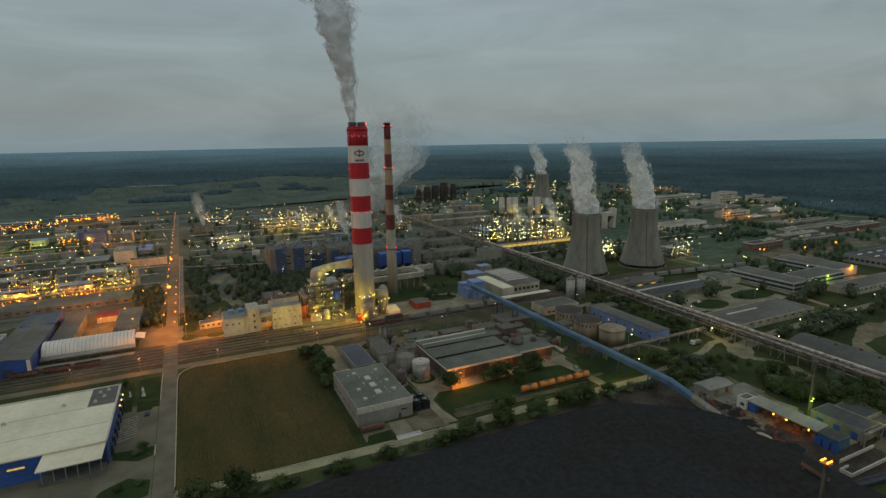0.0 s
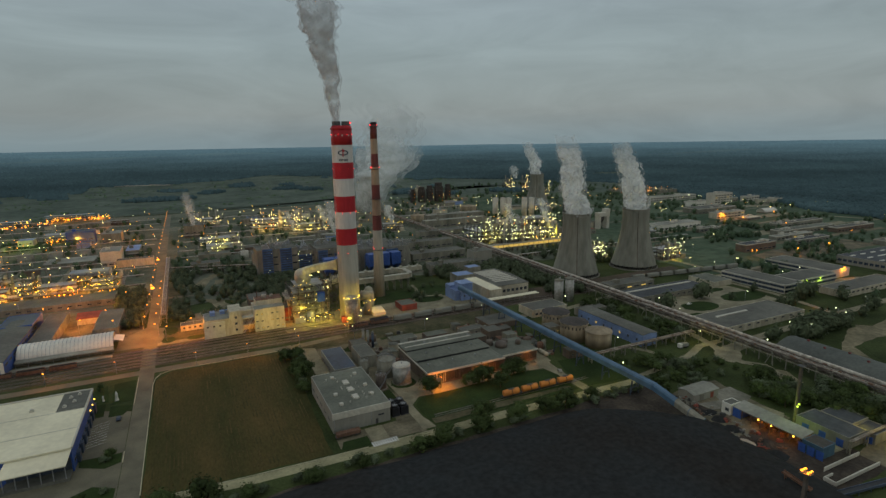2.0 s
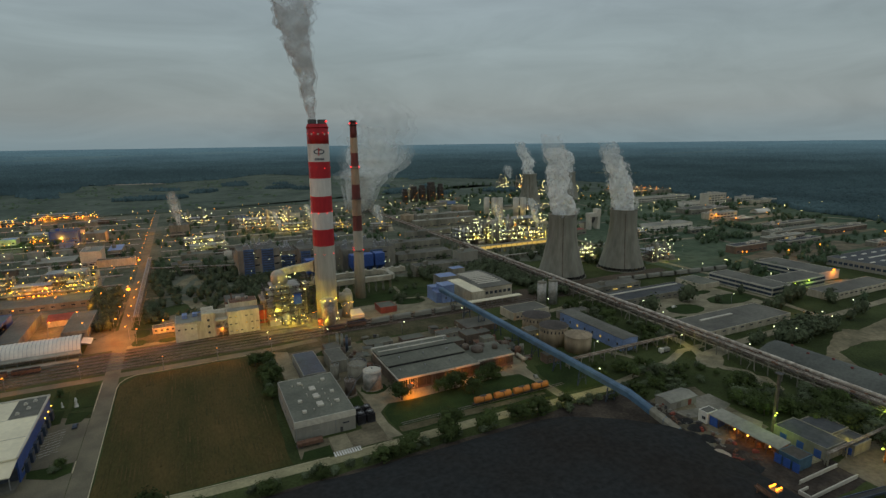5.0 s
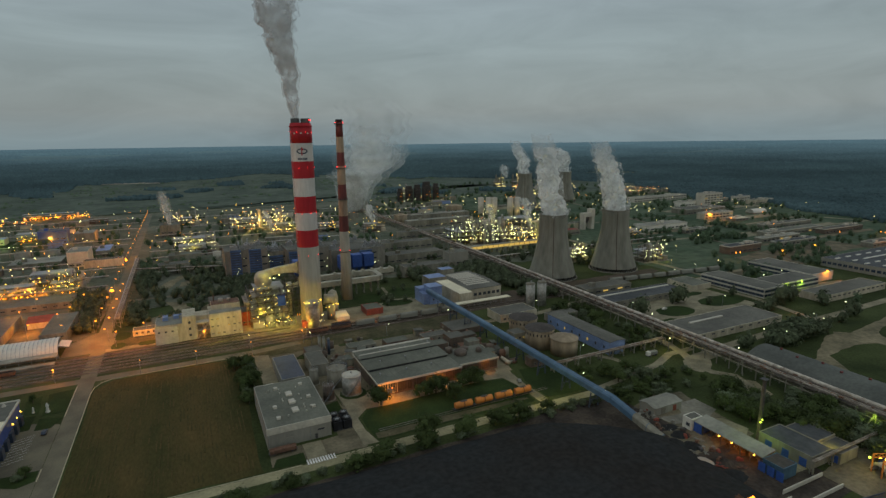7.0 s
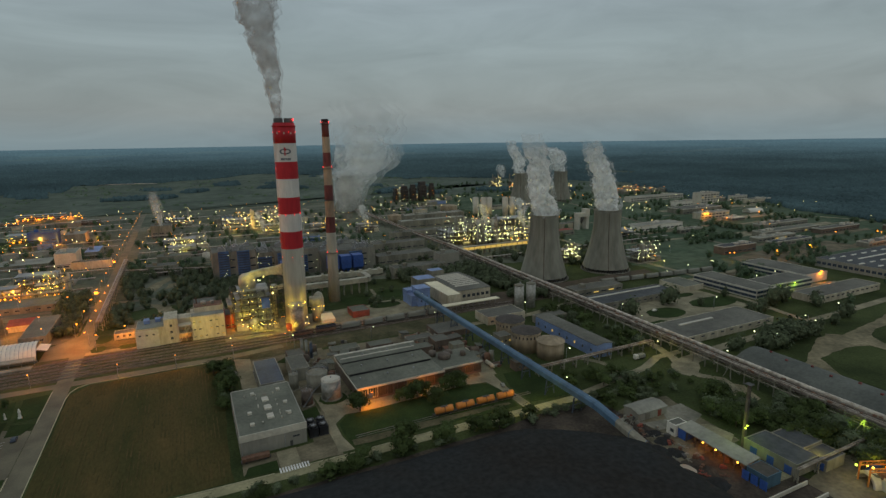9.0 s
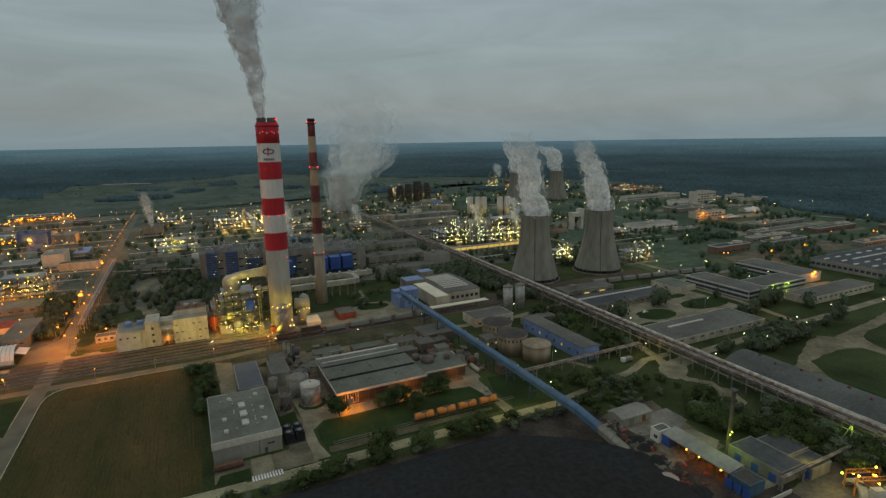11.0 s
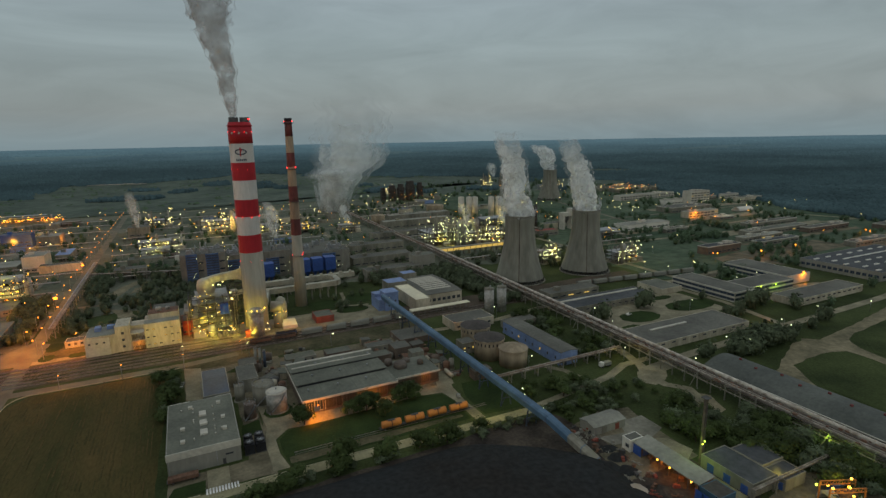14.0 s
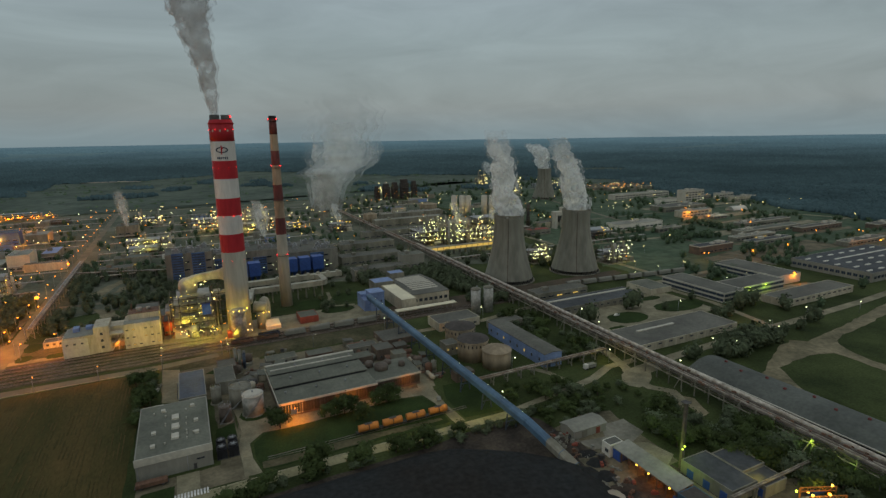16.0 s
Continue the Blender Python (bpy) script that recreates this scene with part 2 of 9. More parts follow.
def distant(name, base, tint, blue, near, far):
    """Woods and fields so far off that they are backdrop: haze is painted in, as bluish base colour and a faint blue
    glow that grows towards the horizon.
    """
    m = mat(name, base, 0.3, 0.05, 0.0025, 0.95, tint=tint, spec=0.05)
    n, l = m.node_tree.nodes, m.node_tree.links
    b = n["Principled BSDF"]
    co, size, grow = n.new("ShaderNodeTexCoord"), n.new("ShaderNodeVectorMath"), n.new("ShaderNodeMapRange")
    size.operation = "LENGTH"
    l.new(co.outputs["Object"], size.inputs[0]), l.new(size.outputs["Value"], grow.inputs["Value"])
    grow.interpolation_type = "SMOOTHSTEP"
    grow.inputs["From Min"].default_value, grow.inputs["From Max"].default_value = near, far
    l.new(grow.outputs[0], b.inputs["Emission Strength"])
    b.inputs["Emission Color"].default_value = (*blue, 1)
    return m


# boiler house cladding, lightened to imitate haze
BOILER = mat("brown_grey_cladding", (0.185, 0.178, 0.145), 0.3, 0.4, 0.06, 0.8, tint=(0.120, 0.116, 0.096), stretch=(1, 1, 0.4))
LAGGED = mat("pale_lagged_pipe", (0.46, 0.43, 0.36), 0.3, 0.5, 0.35, 0.65, 0.1, tint=(0.24, 0.20, 0.155))
BROWNSTEEL = mat("brown_steelwork", (0.115, 0.098, 0.080), 0.35, 0.8, 0.12, 0.85, tint=(0.075, 0.060, 0.048))
TRACK = mat("pale_sandy_track", (0.190, 0.165, 0.100), 0.3, 0.4, 0.05, 0.95, bump=0.05, tint=(0.100, 0.092, 0.052))
SCRUB = mat("scrubby_ground", (0.085, 0.075, 0.045), 0.4, 0.6, 0.05, 0.95, bump=0.1, tint=(0.036, 0.042, 0.019), spec=0.1)
# blue bay cladding, lightened to imitate haze
BAYCLAD = mat("deep_blue_cladding", (0.056, 0.105, 0.215), 0.3, 0.3, 0.08, 0.6, tint=(0.042, 0.076, 0.150))
ROADPALE = mat("pale_slab_road", (0.290, 0.270, 0.155), 0.25, 0.9, 0.06, 0.9, bump=0.01, tint=(0.175, 0.165, 0.092))
CABIN = mat("strong_blue_sheet", (0.014, 0.060, 0.36), 0.2, 0.5, 0.2, 0.5)
# leaf green lightened and cooled to imitate haze on distant trees
LEAF_FAR = mat("hazed_leaves", (0.076, 0.116, 0.064), 0.35, 0.5, 0.1, 0.85, spec=0.12)
# far ground green, raised in tone to imitate haze
FARGRASS = mat("hazed_green_ground", (0.076, 0.098, 0.062), 0.4, 0.12, 0.012, 0.95, tint=(0.042, 0.074, 0.044), spec=0.1)
STORE_ROOF = mat("dark_store_felt", (0.094, 0.102, 0.088), 0.25, 0.7, 0.05, 0.85, tint=(0.066, 0.073, 0.064), bump=0.02)
SILO = mat("tan_concrete", (0.275, 0.225, 0.150), 0.25, 0.5, 0.1, 0.9, tint=(0.185, 0.150, 0.100), stretch=(1, 1, 0.3))
SLATE = mat("dark_slate_roof", (0.060, 0.066, 0.068), 0.3, 0.5, 0.06, 0.8, tint=(0.042, 0.047, 0.050))
TEAL = mat("dull_teal_sheet", (0.055, 0.110, 0.150), 0.25, 0.6, 0.1, 0.6, tint=(0.040, 0.080, 0.110))
BROWN_ROOF = mat("dark_brown_felt", (0.066, 0.058, 0.050), 0.3, 0.6, 0.08, 0.85, tint=(0.046, 0.042, 0.038))
BROWN_GLASS = mat("dirty_brown_glazing", (0.060, 0.044, 0.030), 0.4, 0.8, 0.3, 0.35, spec=0.4)
# bluish base and rising blue emission stand in for aerial haze
FOREST = distant("hazed_forest", (0.060, 0.098, 0.104), (0.046, 0.076, 0.082), (0.055, 0.098, 0.122), 1900, 4900)
FIELD_FAR = distant("hazed_field", (0.062, 0.094, 0.090), (0.050, 0.078, 0.076), (0.055, 0.098, 0.120), 2200, 4900)

# ---- mesh tools ----
class Mesh:
    """Collects faces in metres; prims share one list."""

    def __init__(self):
        self.v, self.f, self.s = [], [], []

    def add(self, vs, fs, smooth=False):
        k = len(self.v)
        self.v += vs
        self.f += [tuple(i + k for i in f) for f in fs]
        self.s += [smooth] * len(fs)
        return self

    def box(self, x0, x1, y0, y1, z0, z1):
        return self.add([(x, y, z) for z in (z0, z1) for x, y in ((x0, y0), (x1, y0), (x1, y1), (x0, y1))],
                        [(3, 2, 1, 0), (4, 5, 6, 7), (0, 1, 5, 4), (1, 2, 6, 5), (2, 3, 7, 6), (3, 0, 4, 7)])

    def slab(self, pts, z0, z1):
        n = len(pts)
        return self.add([(x, y, z0) for x, y in pts] + [(x, y, z1) for x, y in pts],
                        [tuple(reversed(range(n))), tuple(range(n, 2 * n))] + [(i, (i + 1) % n, n + (i + 1) % n, n + i) for i in range(n)])

    def lathe(self, x, y, prof, seg=24, cap=True, smooth=True):
        k = len(prof)
        vs = [(x + r * math.cos(2 * math.pi * j / seg), y + r * math.sin(2 * math.pi * j / seg), z) for r, z in prof for j in range(seg)]
        self.add(vs, [(i * seg + j, i * seg + (j + 1) % seg, (i + 1) * seg + (j + 1) % seg, (i + 1) * seg + j) for i in range(k - 1) for j in range(seg)], smooth)
        if cap:
            b = len(self.v) - len(vs)
            self.f += [tuple(b + j for j in reversed(range(seg))), tuple(b + (k - 1) * seg + j for j in range(seg))]
            self.s += [False, False]
        return self

    def cyl(self, x, y, z0, z1, r0, r1=None, seg=16):
        return self.lathe(x, y, [(r0, z0), (r0 if r1 is None else r1, z1)], seg)

    def tube(self, path, r, seg=8, radii=None, cap=True):
        pts = [Vector(p) for p in path]
        vs, up = [], Vector((0, 0, 1))
        for i, p in enumerate(pts):
            d = (pts[min(i + 1, len(pts) - 1)] - pts[max(i - 1, 0)]).normalized()
            a = d.cross(up if abs(d.z) < 0.95 else Vector((1, 0, 0))).normalized()
            b = a.cross(d)
            q = radii[i] if radii else r
            vs += [tuple(p + q * (math.cos(2 * math.pi * j / seg) * a + math.sin(2 * math.pi * j / seg) * b)) for j in range(seg)]
        n = len(pts)
        self.add(vs, [(i * seg + j, i * seg + (j + 1) % seg, (i + 1) * seg + (j + 1) % seg, (i + 1) * seg + j) for i in range(n - 1) for j in range(seg)], True)
        if cap:
            k = len(self.v) - len(vs)
            self.f += [tuple(k + j for j in reversed(range(seg))), tuple(k + (n - 1) * seg + j for j in range(seg))]
            self.s += [False, False]
        return self

    def beam(self, a, b, w, h=None):
        """A square bar from a to b."""
        a, b, h = Vector(a), Vector(b), h or w
        d = (b - a).normalized()
        s = d.cross(Vector((0, 0, 1)) if abs(d.z) < 0.95 else Vector((1, 0, 0))).normalized() * w / 2
        u = s.cross(d).normalized() * h / 2
        return self.add([tuple(p + i * s + j * u) for p in (a, b) for i, j in ((-1, -1), (1, -1), (1, 1), (-1, 1))],
                        [(3, 2, 1, 0), (4, 5, 6, 7), (0, 1, 5, 4), (1, 2, 6, 5), (2, 3, 7, 6), (3, 0, 4, 7)])

    def gable(self, x0, x1, y0, y1, z0, z1, along="x", over=0.0, thick=0.25):
        """Two roof slopes with thickness; the ridge runs along x or y."""
        for s in (0, 1):
            if along == "x":
                m, e = (y0 + y1) / 2, (y0 - over if s == 0 else y1 + over)
                p = [(x0 - over, e, z0), (x1 + over, e, z0), (x1 + over, m, z1), (x0 - over, m, z1)]
            else:
                m, e = (x0 + x1) / 2, (x0 - over if s == 0 else x1 + over)
                p = [(e, y0 - over, z0), (e, y1 + over, z0), (m, y1 + over, z1), (m, y0 - over, z1)]
            self.add(p + [(a, b, c + thick) for a, b, c in p], [(3, 2, 1, 0), (4, 5, 6, 7), (0, 1, 5, 4), (1, 2, 6, 5), (2, 3, 7, 6), (3, 0, 4, 7)])
        return self

    def blob(self, x, y, z, r, rz=None, rough=0.25, seed=0, seg=7, rings=4):
        rz = rz or r
        vs = []
        for i in range(rings + 1):
            th = math.pi * i / rings
            for j in range(seg):
                ph = 2 * math.pi * (j + 0.5 * (i % 2)) / seg
                d = Vector((math.sin(th) * math.cos(ph), math.sin(th) * math.sin(ph), math.cos(th)))
                k = 1 + rough * noise.noise(d * 1.7 + Vector((seed * 3.7, x * 0.13, y * 0.17)))
                vs.append((x + r * k * d.x, y + r * k * d.y, z + rz * k * d.z))
        return self.add(vs, [(i * seg + j, (i + 1) * seg + j, (i + 1) * seg + (j + 1) % seg, i * seg + (j + 1) % seg) for i in range(rings) for j in range(seg)], True)

    def data(self, name, material):
        me = bpy.data.meshes.new(name)
        me.from_pydata(self.v, [], self.f)
        me.polygons.foreach_set("use_smooth", self.s)
        me.materials.append(material)
        me.update()
        return me


def thing(name, x, y, label, category, group="", kind="", z=0.0, turn=0.0):
    ob = new(name)
    ob.empty_display_size = 0.5
    ob.matrix_basis = pose(x, y, z, 0, 0, turn)
    return tagged(ob, label, category, group, kind)


def part(name, m, material, parent, label="", at=None, kind=""):
    """One mesh object under a thing or a part; m: a Mesh, or mesh data to share."""
    ob = new(name, m.data(name, material) if isinstance(m, Mesh) else m)
    ob.parent = parent
    if at is not None:
        ob.matrix_basis = at
    return tagged(ob, label, kind=kind)


def setting(name, m, material, label="", category=""):
    return tagged(new(name, m.data(name, material)), label, category, kind="structure")


SHARED = {}


def shared(key, make, material):
    """Mesh data made once for alike pieces."""
    if key not in SHARED:
        SHARED[key] = make().data(key[0], material)
    return SHARED[key]


SIDES = {"s": 0, "e": 90, "n": 180, "w": 270}


def window(parent, x, y, z, w, h, side="s", pane=None, name="window", bars=1, fm=None):
    """A framed pane let into a wall at its middle x, y and sill height z."""
    def frame_mesh():
        m = Mesh()
        t, d = min(0.18, w * 0.08), 0.12
        m.box(-w / 2, w / 2, -d, 0.06, 0, t).box(-w / 2, w / 2, -d, 0.06, h - t, h)
        m.box(-w / 2, -w / 2 + t, -d, 0.06, t, h - t).box(w / 2 - t, w / 2, -d, 0.06, t, h - t)
        for i in range(1, bars + 1):
            c = -w / 2 + w * i / (bars + 1)
            m.box(c - t / 3, c + t / 3, -d * 0.8, 0.06, t, h - t)
        return m
    pm = pane or GLASS
    fm = fm or FRAME
    f = part(name, shared(("window", w, h, bars, fm.name), frame_mesh, fm), fm, parent, at=pose(x, y, z, 0, 0, SIDES[side]))
    part("pane", shared(("pane", w, h, pm.name), lambda: Mesh().box(-w / 2 + 0.05, w / 2 - 0.05, -0.05, -0.03, 0.05, h - 0.05), pm), pm, f)
    return f


def windows(parent, x0, x1, y, z, w, h, n, side="s", pane=None, lit=(), bars=1):
    """A row of n windows along a wall; for e and w walls x0, x1 run along y and y is the wall's x."""
    for i in range(n):
        c = x0 + (x1 - x0) * (i + 0.5) / n
        px, py = (c, y) if side in "sn" else (y, c)
        window(parent, px, py, z, w, h, side, (lit[1] if lit and i in lit[0] else pane), bars=bars)


def door(parent, x, y, w, h, side="s", material=None, name="door", label=""):
    m = material or BLUE_WALL
    return part(name, shared(("door", w, h, m.name), lambda: Mesh().box(-w / 2, w / 2, -0.12, 0.05, 0, h).box(-w / 2 - 0.15, w / 2 + 0.15, -0.06, 0.05, h, h + 0.15), m), m, parent, label, at=pose(x, y, 0, 0, 0, SIDES[side]))


def flat_hall(name, x0, x1, y0, y1, h, label, category="building", wall=None, roof=None, parapet=0.4, band=None, group=""):
    """A flat-roofed block with a parapet; local origin at its middle."""
    t = thing(name, (x0 + x1) / 2, (y0 + y1) / 2, label, category, group)
    a, b = (x1 - x0) / 2, (y1 - y0) / 2
    part("wall", Mesh().box(-a, a, -b, b, 0, h), wall or GREY_WALL, t)
    part("roof", Mesh().box(-a + 0.3, a - 0.3, -b + 0.3, b - 0.3, h, h + 0.12), roof or GREY_ROOF, t)
    p = Mesh()
    if parapet:
        for q in ((-a - 0.05, a + 0.05, -b - 0.05, -b + 0.3), (-a - 0.05, a + 0.05, b - 0.3, b + 0.05), (-a - 0.05, -a + 0.3, -b + 0.3, b - 0.3), (a - 0.3, a + 0.05, -b + 0.3, b - 0.3)):
            p.box(*q, h - (0.5 if band else 0.3), h + parapet)
        part("parapet", p, band or wall or GREY_WALL, t)
    return t


def gable_hall(name, x0, x1, y0, y1, h, ridge, label, along="x", wall=None, roof=None, category="building", group=""):
    t = thing(name, (x0 + x1) / 2, (y0 + y1) / 2, label, category, group)
    a, b = (x1 - x0) / 2, (y1 - y0) / 2
    m = Mesh()
    if along == "x":
        prof = [(-b, 0), (b, 0), (b, h), (0, ridge), (-b, h)]
        vs = [(-a, y, z) for y, z in prof] + [(a, y, z) for y, z in prof]
    else:
        prof = [(-a, 0), (a, 0), (a, h), (0, ridge), (-a, h)]
        vs = [(x, b, z) for x, z in prof] + [(x, -b, z) for x, z in prof]
    m.add(vs, [(4, 3, 2, 1, 0), (5, 6, 7, 8, 9)] + [(i, (i + 1) % 5, 5 + (i + 1) % 5, 5 + i) for i in range(5)])
    part("wall", m, wall or GREY_WALL, t)
    part("roof", Mesh().gable(-a, a, -b, b, h + 0.02, ridge + 0.02, along, 0.35), roof or GREY_ROOF, t)
    return t


def tree(name, h, r, leaf, seed):
    """Tapered trunk, limbs, and a crown of many small leaf clumps with gaps."""
    rnd = random.Random(seed)
    t = thing(name, 0, 0, "broad leafy green tree with an uneven crown", "tree", "trees of the plant")
    tr = Mesh().tube([(0, 0, -0.2), (0.1, 0, h * 0.3), (0, 0.15, h * 0.75)], 0.2, 6, [0.035 * h, 0.026 * h, 0.008 * h])
    tips = []
    for i in range(9):
        a, z0 = rnd.uniform(0, 6.28), h * rnd.uniform(0.2, 0.6)
        q = r * rnd.uniform(0.45, 0.85)
        tip = (math.cos(a) * q, math.sin(a) * q, z0 + h * rnd.uniform(0.12, 0.28))
        tr.tube([(0, 0, z0), tip], 0.1, 4, [0.015 * h, 0.004 * h])
        tips.append(tip)
    tips += [(0, 0, h * 0.8), (0.2 * r, 0.1 * r, h * 0.7), (-0.2 * r, 0.2 * r, h * 0.62)]
    part("trunk", tr, BARK, t)
    c = Mesh()
    for i, p in enumerate(tips):
        c.blob(p[0] * 0.85, p[1] * 0.85, p[2], r * 0.36, r * 0.30, 0.5, i + seed, 8, 5)
    for i in range(560):
        b = Vector(rnd.choice(tips))
        p = b + Vector((rnd.gauss(0, 1), rnd.gauss(0, 1), rnd.gauss(0, 0.75))) * r * 0.29
        s = rnd.uniform(0.3, 0.68) * (0.5 + h / 18)
        n = (p - Vector((0, 0, h * 0.45))).normalized() + Vector((rnd.uniform(-1, 1), rnd.uniform(-1, 1), rnd.uniform(-0.2, 1))) * 0.7
        n.normalize()
        u = n.orthogonal().normalized()
        w = n.cross(u)
        c.add([tuple(p + u * s), tuple(p + w * s * 0.8 + n * s * 0.3), tuple(p - u * s * 0.9), tuple(p - w * s + n * s * 0.15), tuple(p + n * s * 0.5)],
              [(0, 1, 4), (1, 2, 4), (2, 3, 4), (3, 0, 4)])
    part("crown", c, leaf, t)
    return t

# ---- ground: one sheet to the horizon, flat under the plant, rising far off ----
def land(r):
    return 0.0 if r < 1500 else 88.0 * ((r - 1500) / 3370.0) ** 1.25


CX, CY = 40.0, 3.0
rings = [0, 120, 240, 360, 480, 620, 780, 960, 1160, 1400] + [1500 + 3370 * (i / 34) ** 1.15 for i in range(1, 35)]
g = Mesh()
SEG = 168
vs = [(CX, CY, 0.0)]
for r in rings[1:]:
    for j in range(SEG):
        a = 2 * math.pi * j / SEG
        x, y = CX + r * math.cos(a), CY + r * math.sin(a)
        z = land(r)
        if 1700 < r < 4700:
            z += 9.0 * noise.noise(Vector((x * 0.0011, y * 0.0011, 3.0))) * min(1, (r - 1700) / 800)
        vs.append((x, y, z))
fs = [(0, 1 + j, 1 + (j + 1) % SEG) for j in range(SEG)]
for i in range(len(rings) - 2):
    for j in range(SEG):
        k = 1 + i * SEG
        fs.append((k + j, k + SEG + j, k + SEG + (j + 1) % SEG, k + (j + 1) % SEG))
g.add(vs, fs, True)
ground = setting("ground", g, GRASS, "rough dark grass and soil of the plant grounds", "ground")
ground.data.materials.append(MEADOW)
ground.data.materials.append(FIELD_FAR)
# outer rings take the meadow and field colours with haze painted in
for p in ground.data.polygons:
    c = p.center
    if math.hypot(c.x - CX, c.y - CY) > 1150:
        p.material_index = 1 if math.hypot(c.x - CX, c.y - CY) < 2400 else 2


def strip(name, pts, width, z, material, label="", category="road", thick=0.03):
    """A road or path along a plan line."""
    n = len(pts)
    left, right = [], []
    for i in range(n):
        a, b = Vector(pts[max(i - 1, 0)]), Vector(pts[min(i + 1, n - 1)])
        d = (b - a).normalized()
        q = Vector((-d.y, d.x)) * width / 2
        left.append(tuple(Vector(pts[i]) + q)), right.append(tuple(Vector(pts[i]) - q))
    m = Mesh()
    k = [(x, y, z) for x, y in right] + [(x, y, z) for x, y in left]
    low = [(x, y, z - thick) for x, y, z in k]
    m.add(k + low, [(i, i + 1, n + i + 1, n + i) for i in range(n - 1)] + [(2 * n + i + 1, 2 * n + i, i, i + 1) for i in range(n - 1)] + [(n + i + 1, n + i, 3 * n + i, 3 * n + i + 1)[::-1] for i in range(n - 1)])
    return setting(name, m, material, label, category)


def patch(name, pts, z, material, label="", category="ground", wob=0.0, seed=1):
    """A flat area with a slightly uneven outline."""
    rnd = random.Random(seed)
    out = []
    for i, p in enumerate(pts):
        q = pts[(i + 1) % len(pts)]
        k = max(1, int(math.dist(p, q) / 6)) if wob else 1
        for j in range(k):
            f = j / k
            out.append((p[0] + (q[0] - p[0]) * f + rnd.uniform(-wob, wob), p[1] + (q[1] - p[1]) * f + rnd.uniform(-wob, wob)))
    return setting(name, Mesh().slab(out, z - 0.04, z), material, label, category)


def oval(x, y, a, b, n=20, turn=0.0):
    return [(x + a * math.cos(6.2832 * i / n) * math.cos(turn) - b * math.sin(6.2832 * i / n) * math.sin(turn),
             y + a * math.cos(6.2832 * i / n) * math.sin(turn) + b * math.sin(6.2832 * i / n) * math.cos(turn)) for i in range(n)]


def kerb(pts, name="kerb"):
    m = Mesh()
    for a, b in zip(pts, pts[1:]):
        m.beam((*a, 0.10), (*b, 0.10), 0.32, 0.24)
    return setting(name, m, KERB, "pale concrete kerb beside the road", "kerb")


# roads
patch("plant_ground", [(-330, 440), (-30, 440), (290, 436), (420, 440), (480, 900), (430, 1072), (-330, 1072)], 0.02, GRAVEL, "patchy gravel and grass between the plant blocks", "ground", 4)
strip("road", [(-18.5, 120), (-18.5, 320), (-19, 400), (-20.5, 700), (-22, 1060)], 7.4, 0.08, ASPHALT, "worn grey asphalt road through the plant")
strip("road", [(-400, 314.5), (-60, 314.5), (62, 314.5), (90, 318)], 6.2, 0.06, ASPHALT, "asphalt service road along the railway")
strip("road", [(-15, 192), (20, 188.2), (70, 187), (130, 187), (205, 186)], 5.0, 0.07, ROADPALE, "pale concrete road beside the coal yard")
kerb([(-14.8, 150), (-14.8, 186)])
kerb([(-14.8, 197), (-14.8, 296), (-14.0, 303), (-11.5, 308), (-7, 310.6), (60, 311.2)])
kerb([(-12, 193.4), (20, 191.2), (66, 189.8)])
kerb([(78, 189.8), (130, 189.8), (164, 189)])
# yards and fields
patch("plant_ground", [(425, 316), (700, 290), (960, 292), (1010, 420), (1010, 900), (700, 1060), (482, 1060), (482, 600), (425, 440)], 0.018, FARGRASS, "green ground between the eastern buildings, lightened as painted haze", "ground", 4)
patch("yard", [(60, 312), (90, 321), (200, 321.5), (200, 300), (108, 304), (62, 304)], 0.052, SCRUB, "scrubby dirt beside the railway", "yard", 1.0)
patch("crop_field", [(-14, 194), (52, 191.5), (53, 250), (61, 298), (58, 309), (-6, 309), (-14, 300)], 0.05, CROP, "dry brown mown field with faint sowing rows", "field", 0.5)
patch("yard", [(-120, 150), (-22.4, 150), (-22.4, 268), (-38, 276), (-120, 286)], 0.05, ASPHALT, "asphalt yard round the white warehouse", "yard")
for pts in ([(-41, 300), (-35.5, 304), (-33, 284), (-39, 284)], [(-32.5, 304), (-23, 306), (-22.6, 281), (-31.5, 280)], [(-31.5, 277.5), (-22.8, 275), (-25.6, 266), (-31.6, 266)], [(-39, 282), (-34, 282), (-33.6, 268), (-38.4, 268)], [(-37.5, 231.5), (-22.9, 231), (-22.9, 223.4), (-27.8, 221.6), (-37.2, 226.4)], [(-42, 198), (-38.7, 206), (-30.7, 210.4), (-23, 205.5), (-23, 196.5), (-32, 193)]):
    patch("lawn", pts, 0.12, LAWN, "small mown lawn between the paved lanes", "lawn", 0.3)
patch("rail_yard", [(-400, 320), (330, 322), (420, 345), (420, 356), (300, 354), (-400, 356)], 0.04, BALLAST, "brown ballast of the railway yard", "railway", 0.6)
patch("yard", [(56, 193), (92, 191), (92, 248), (110, 262), (110, 304), (62, 304), (62, 270), (84, 262), (84, 204), (56, 204)], 0.045, DIRT, "worn paved yard beside the grey hall", "yard", 0.5)
patch("yard", [(92, 222), (108, 226), (178, 226), (182, 232), (180, 300), (100, 300), (92, 250)], 0.042, DIRT, "paved yard round the brick hall", "yard", 0.5)
patch("yard", [(62, 309), (70, 306), (69.5, 266), (62.5, 268)], 0.09, CONCRETE, "pale slabs beside the shed", "yard", 0.2)
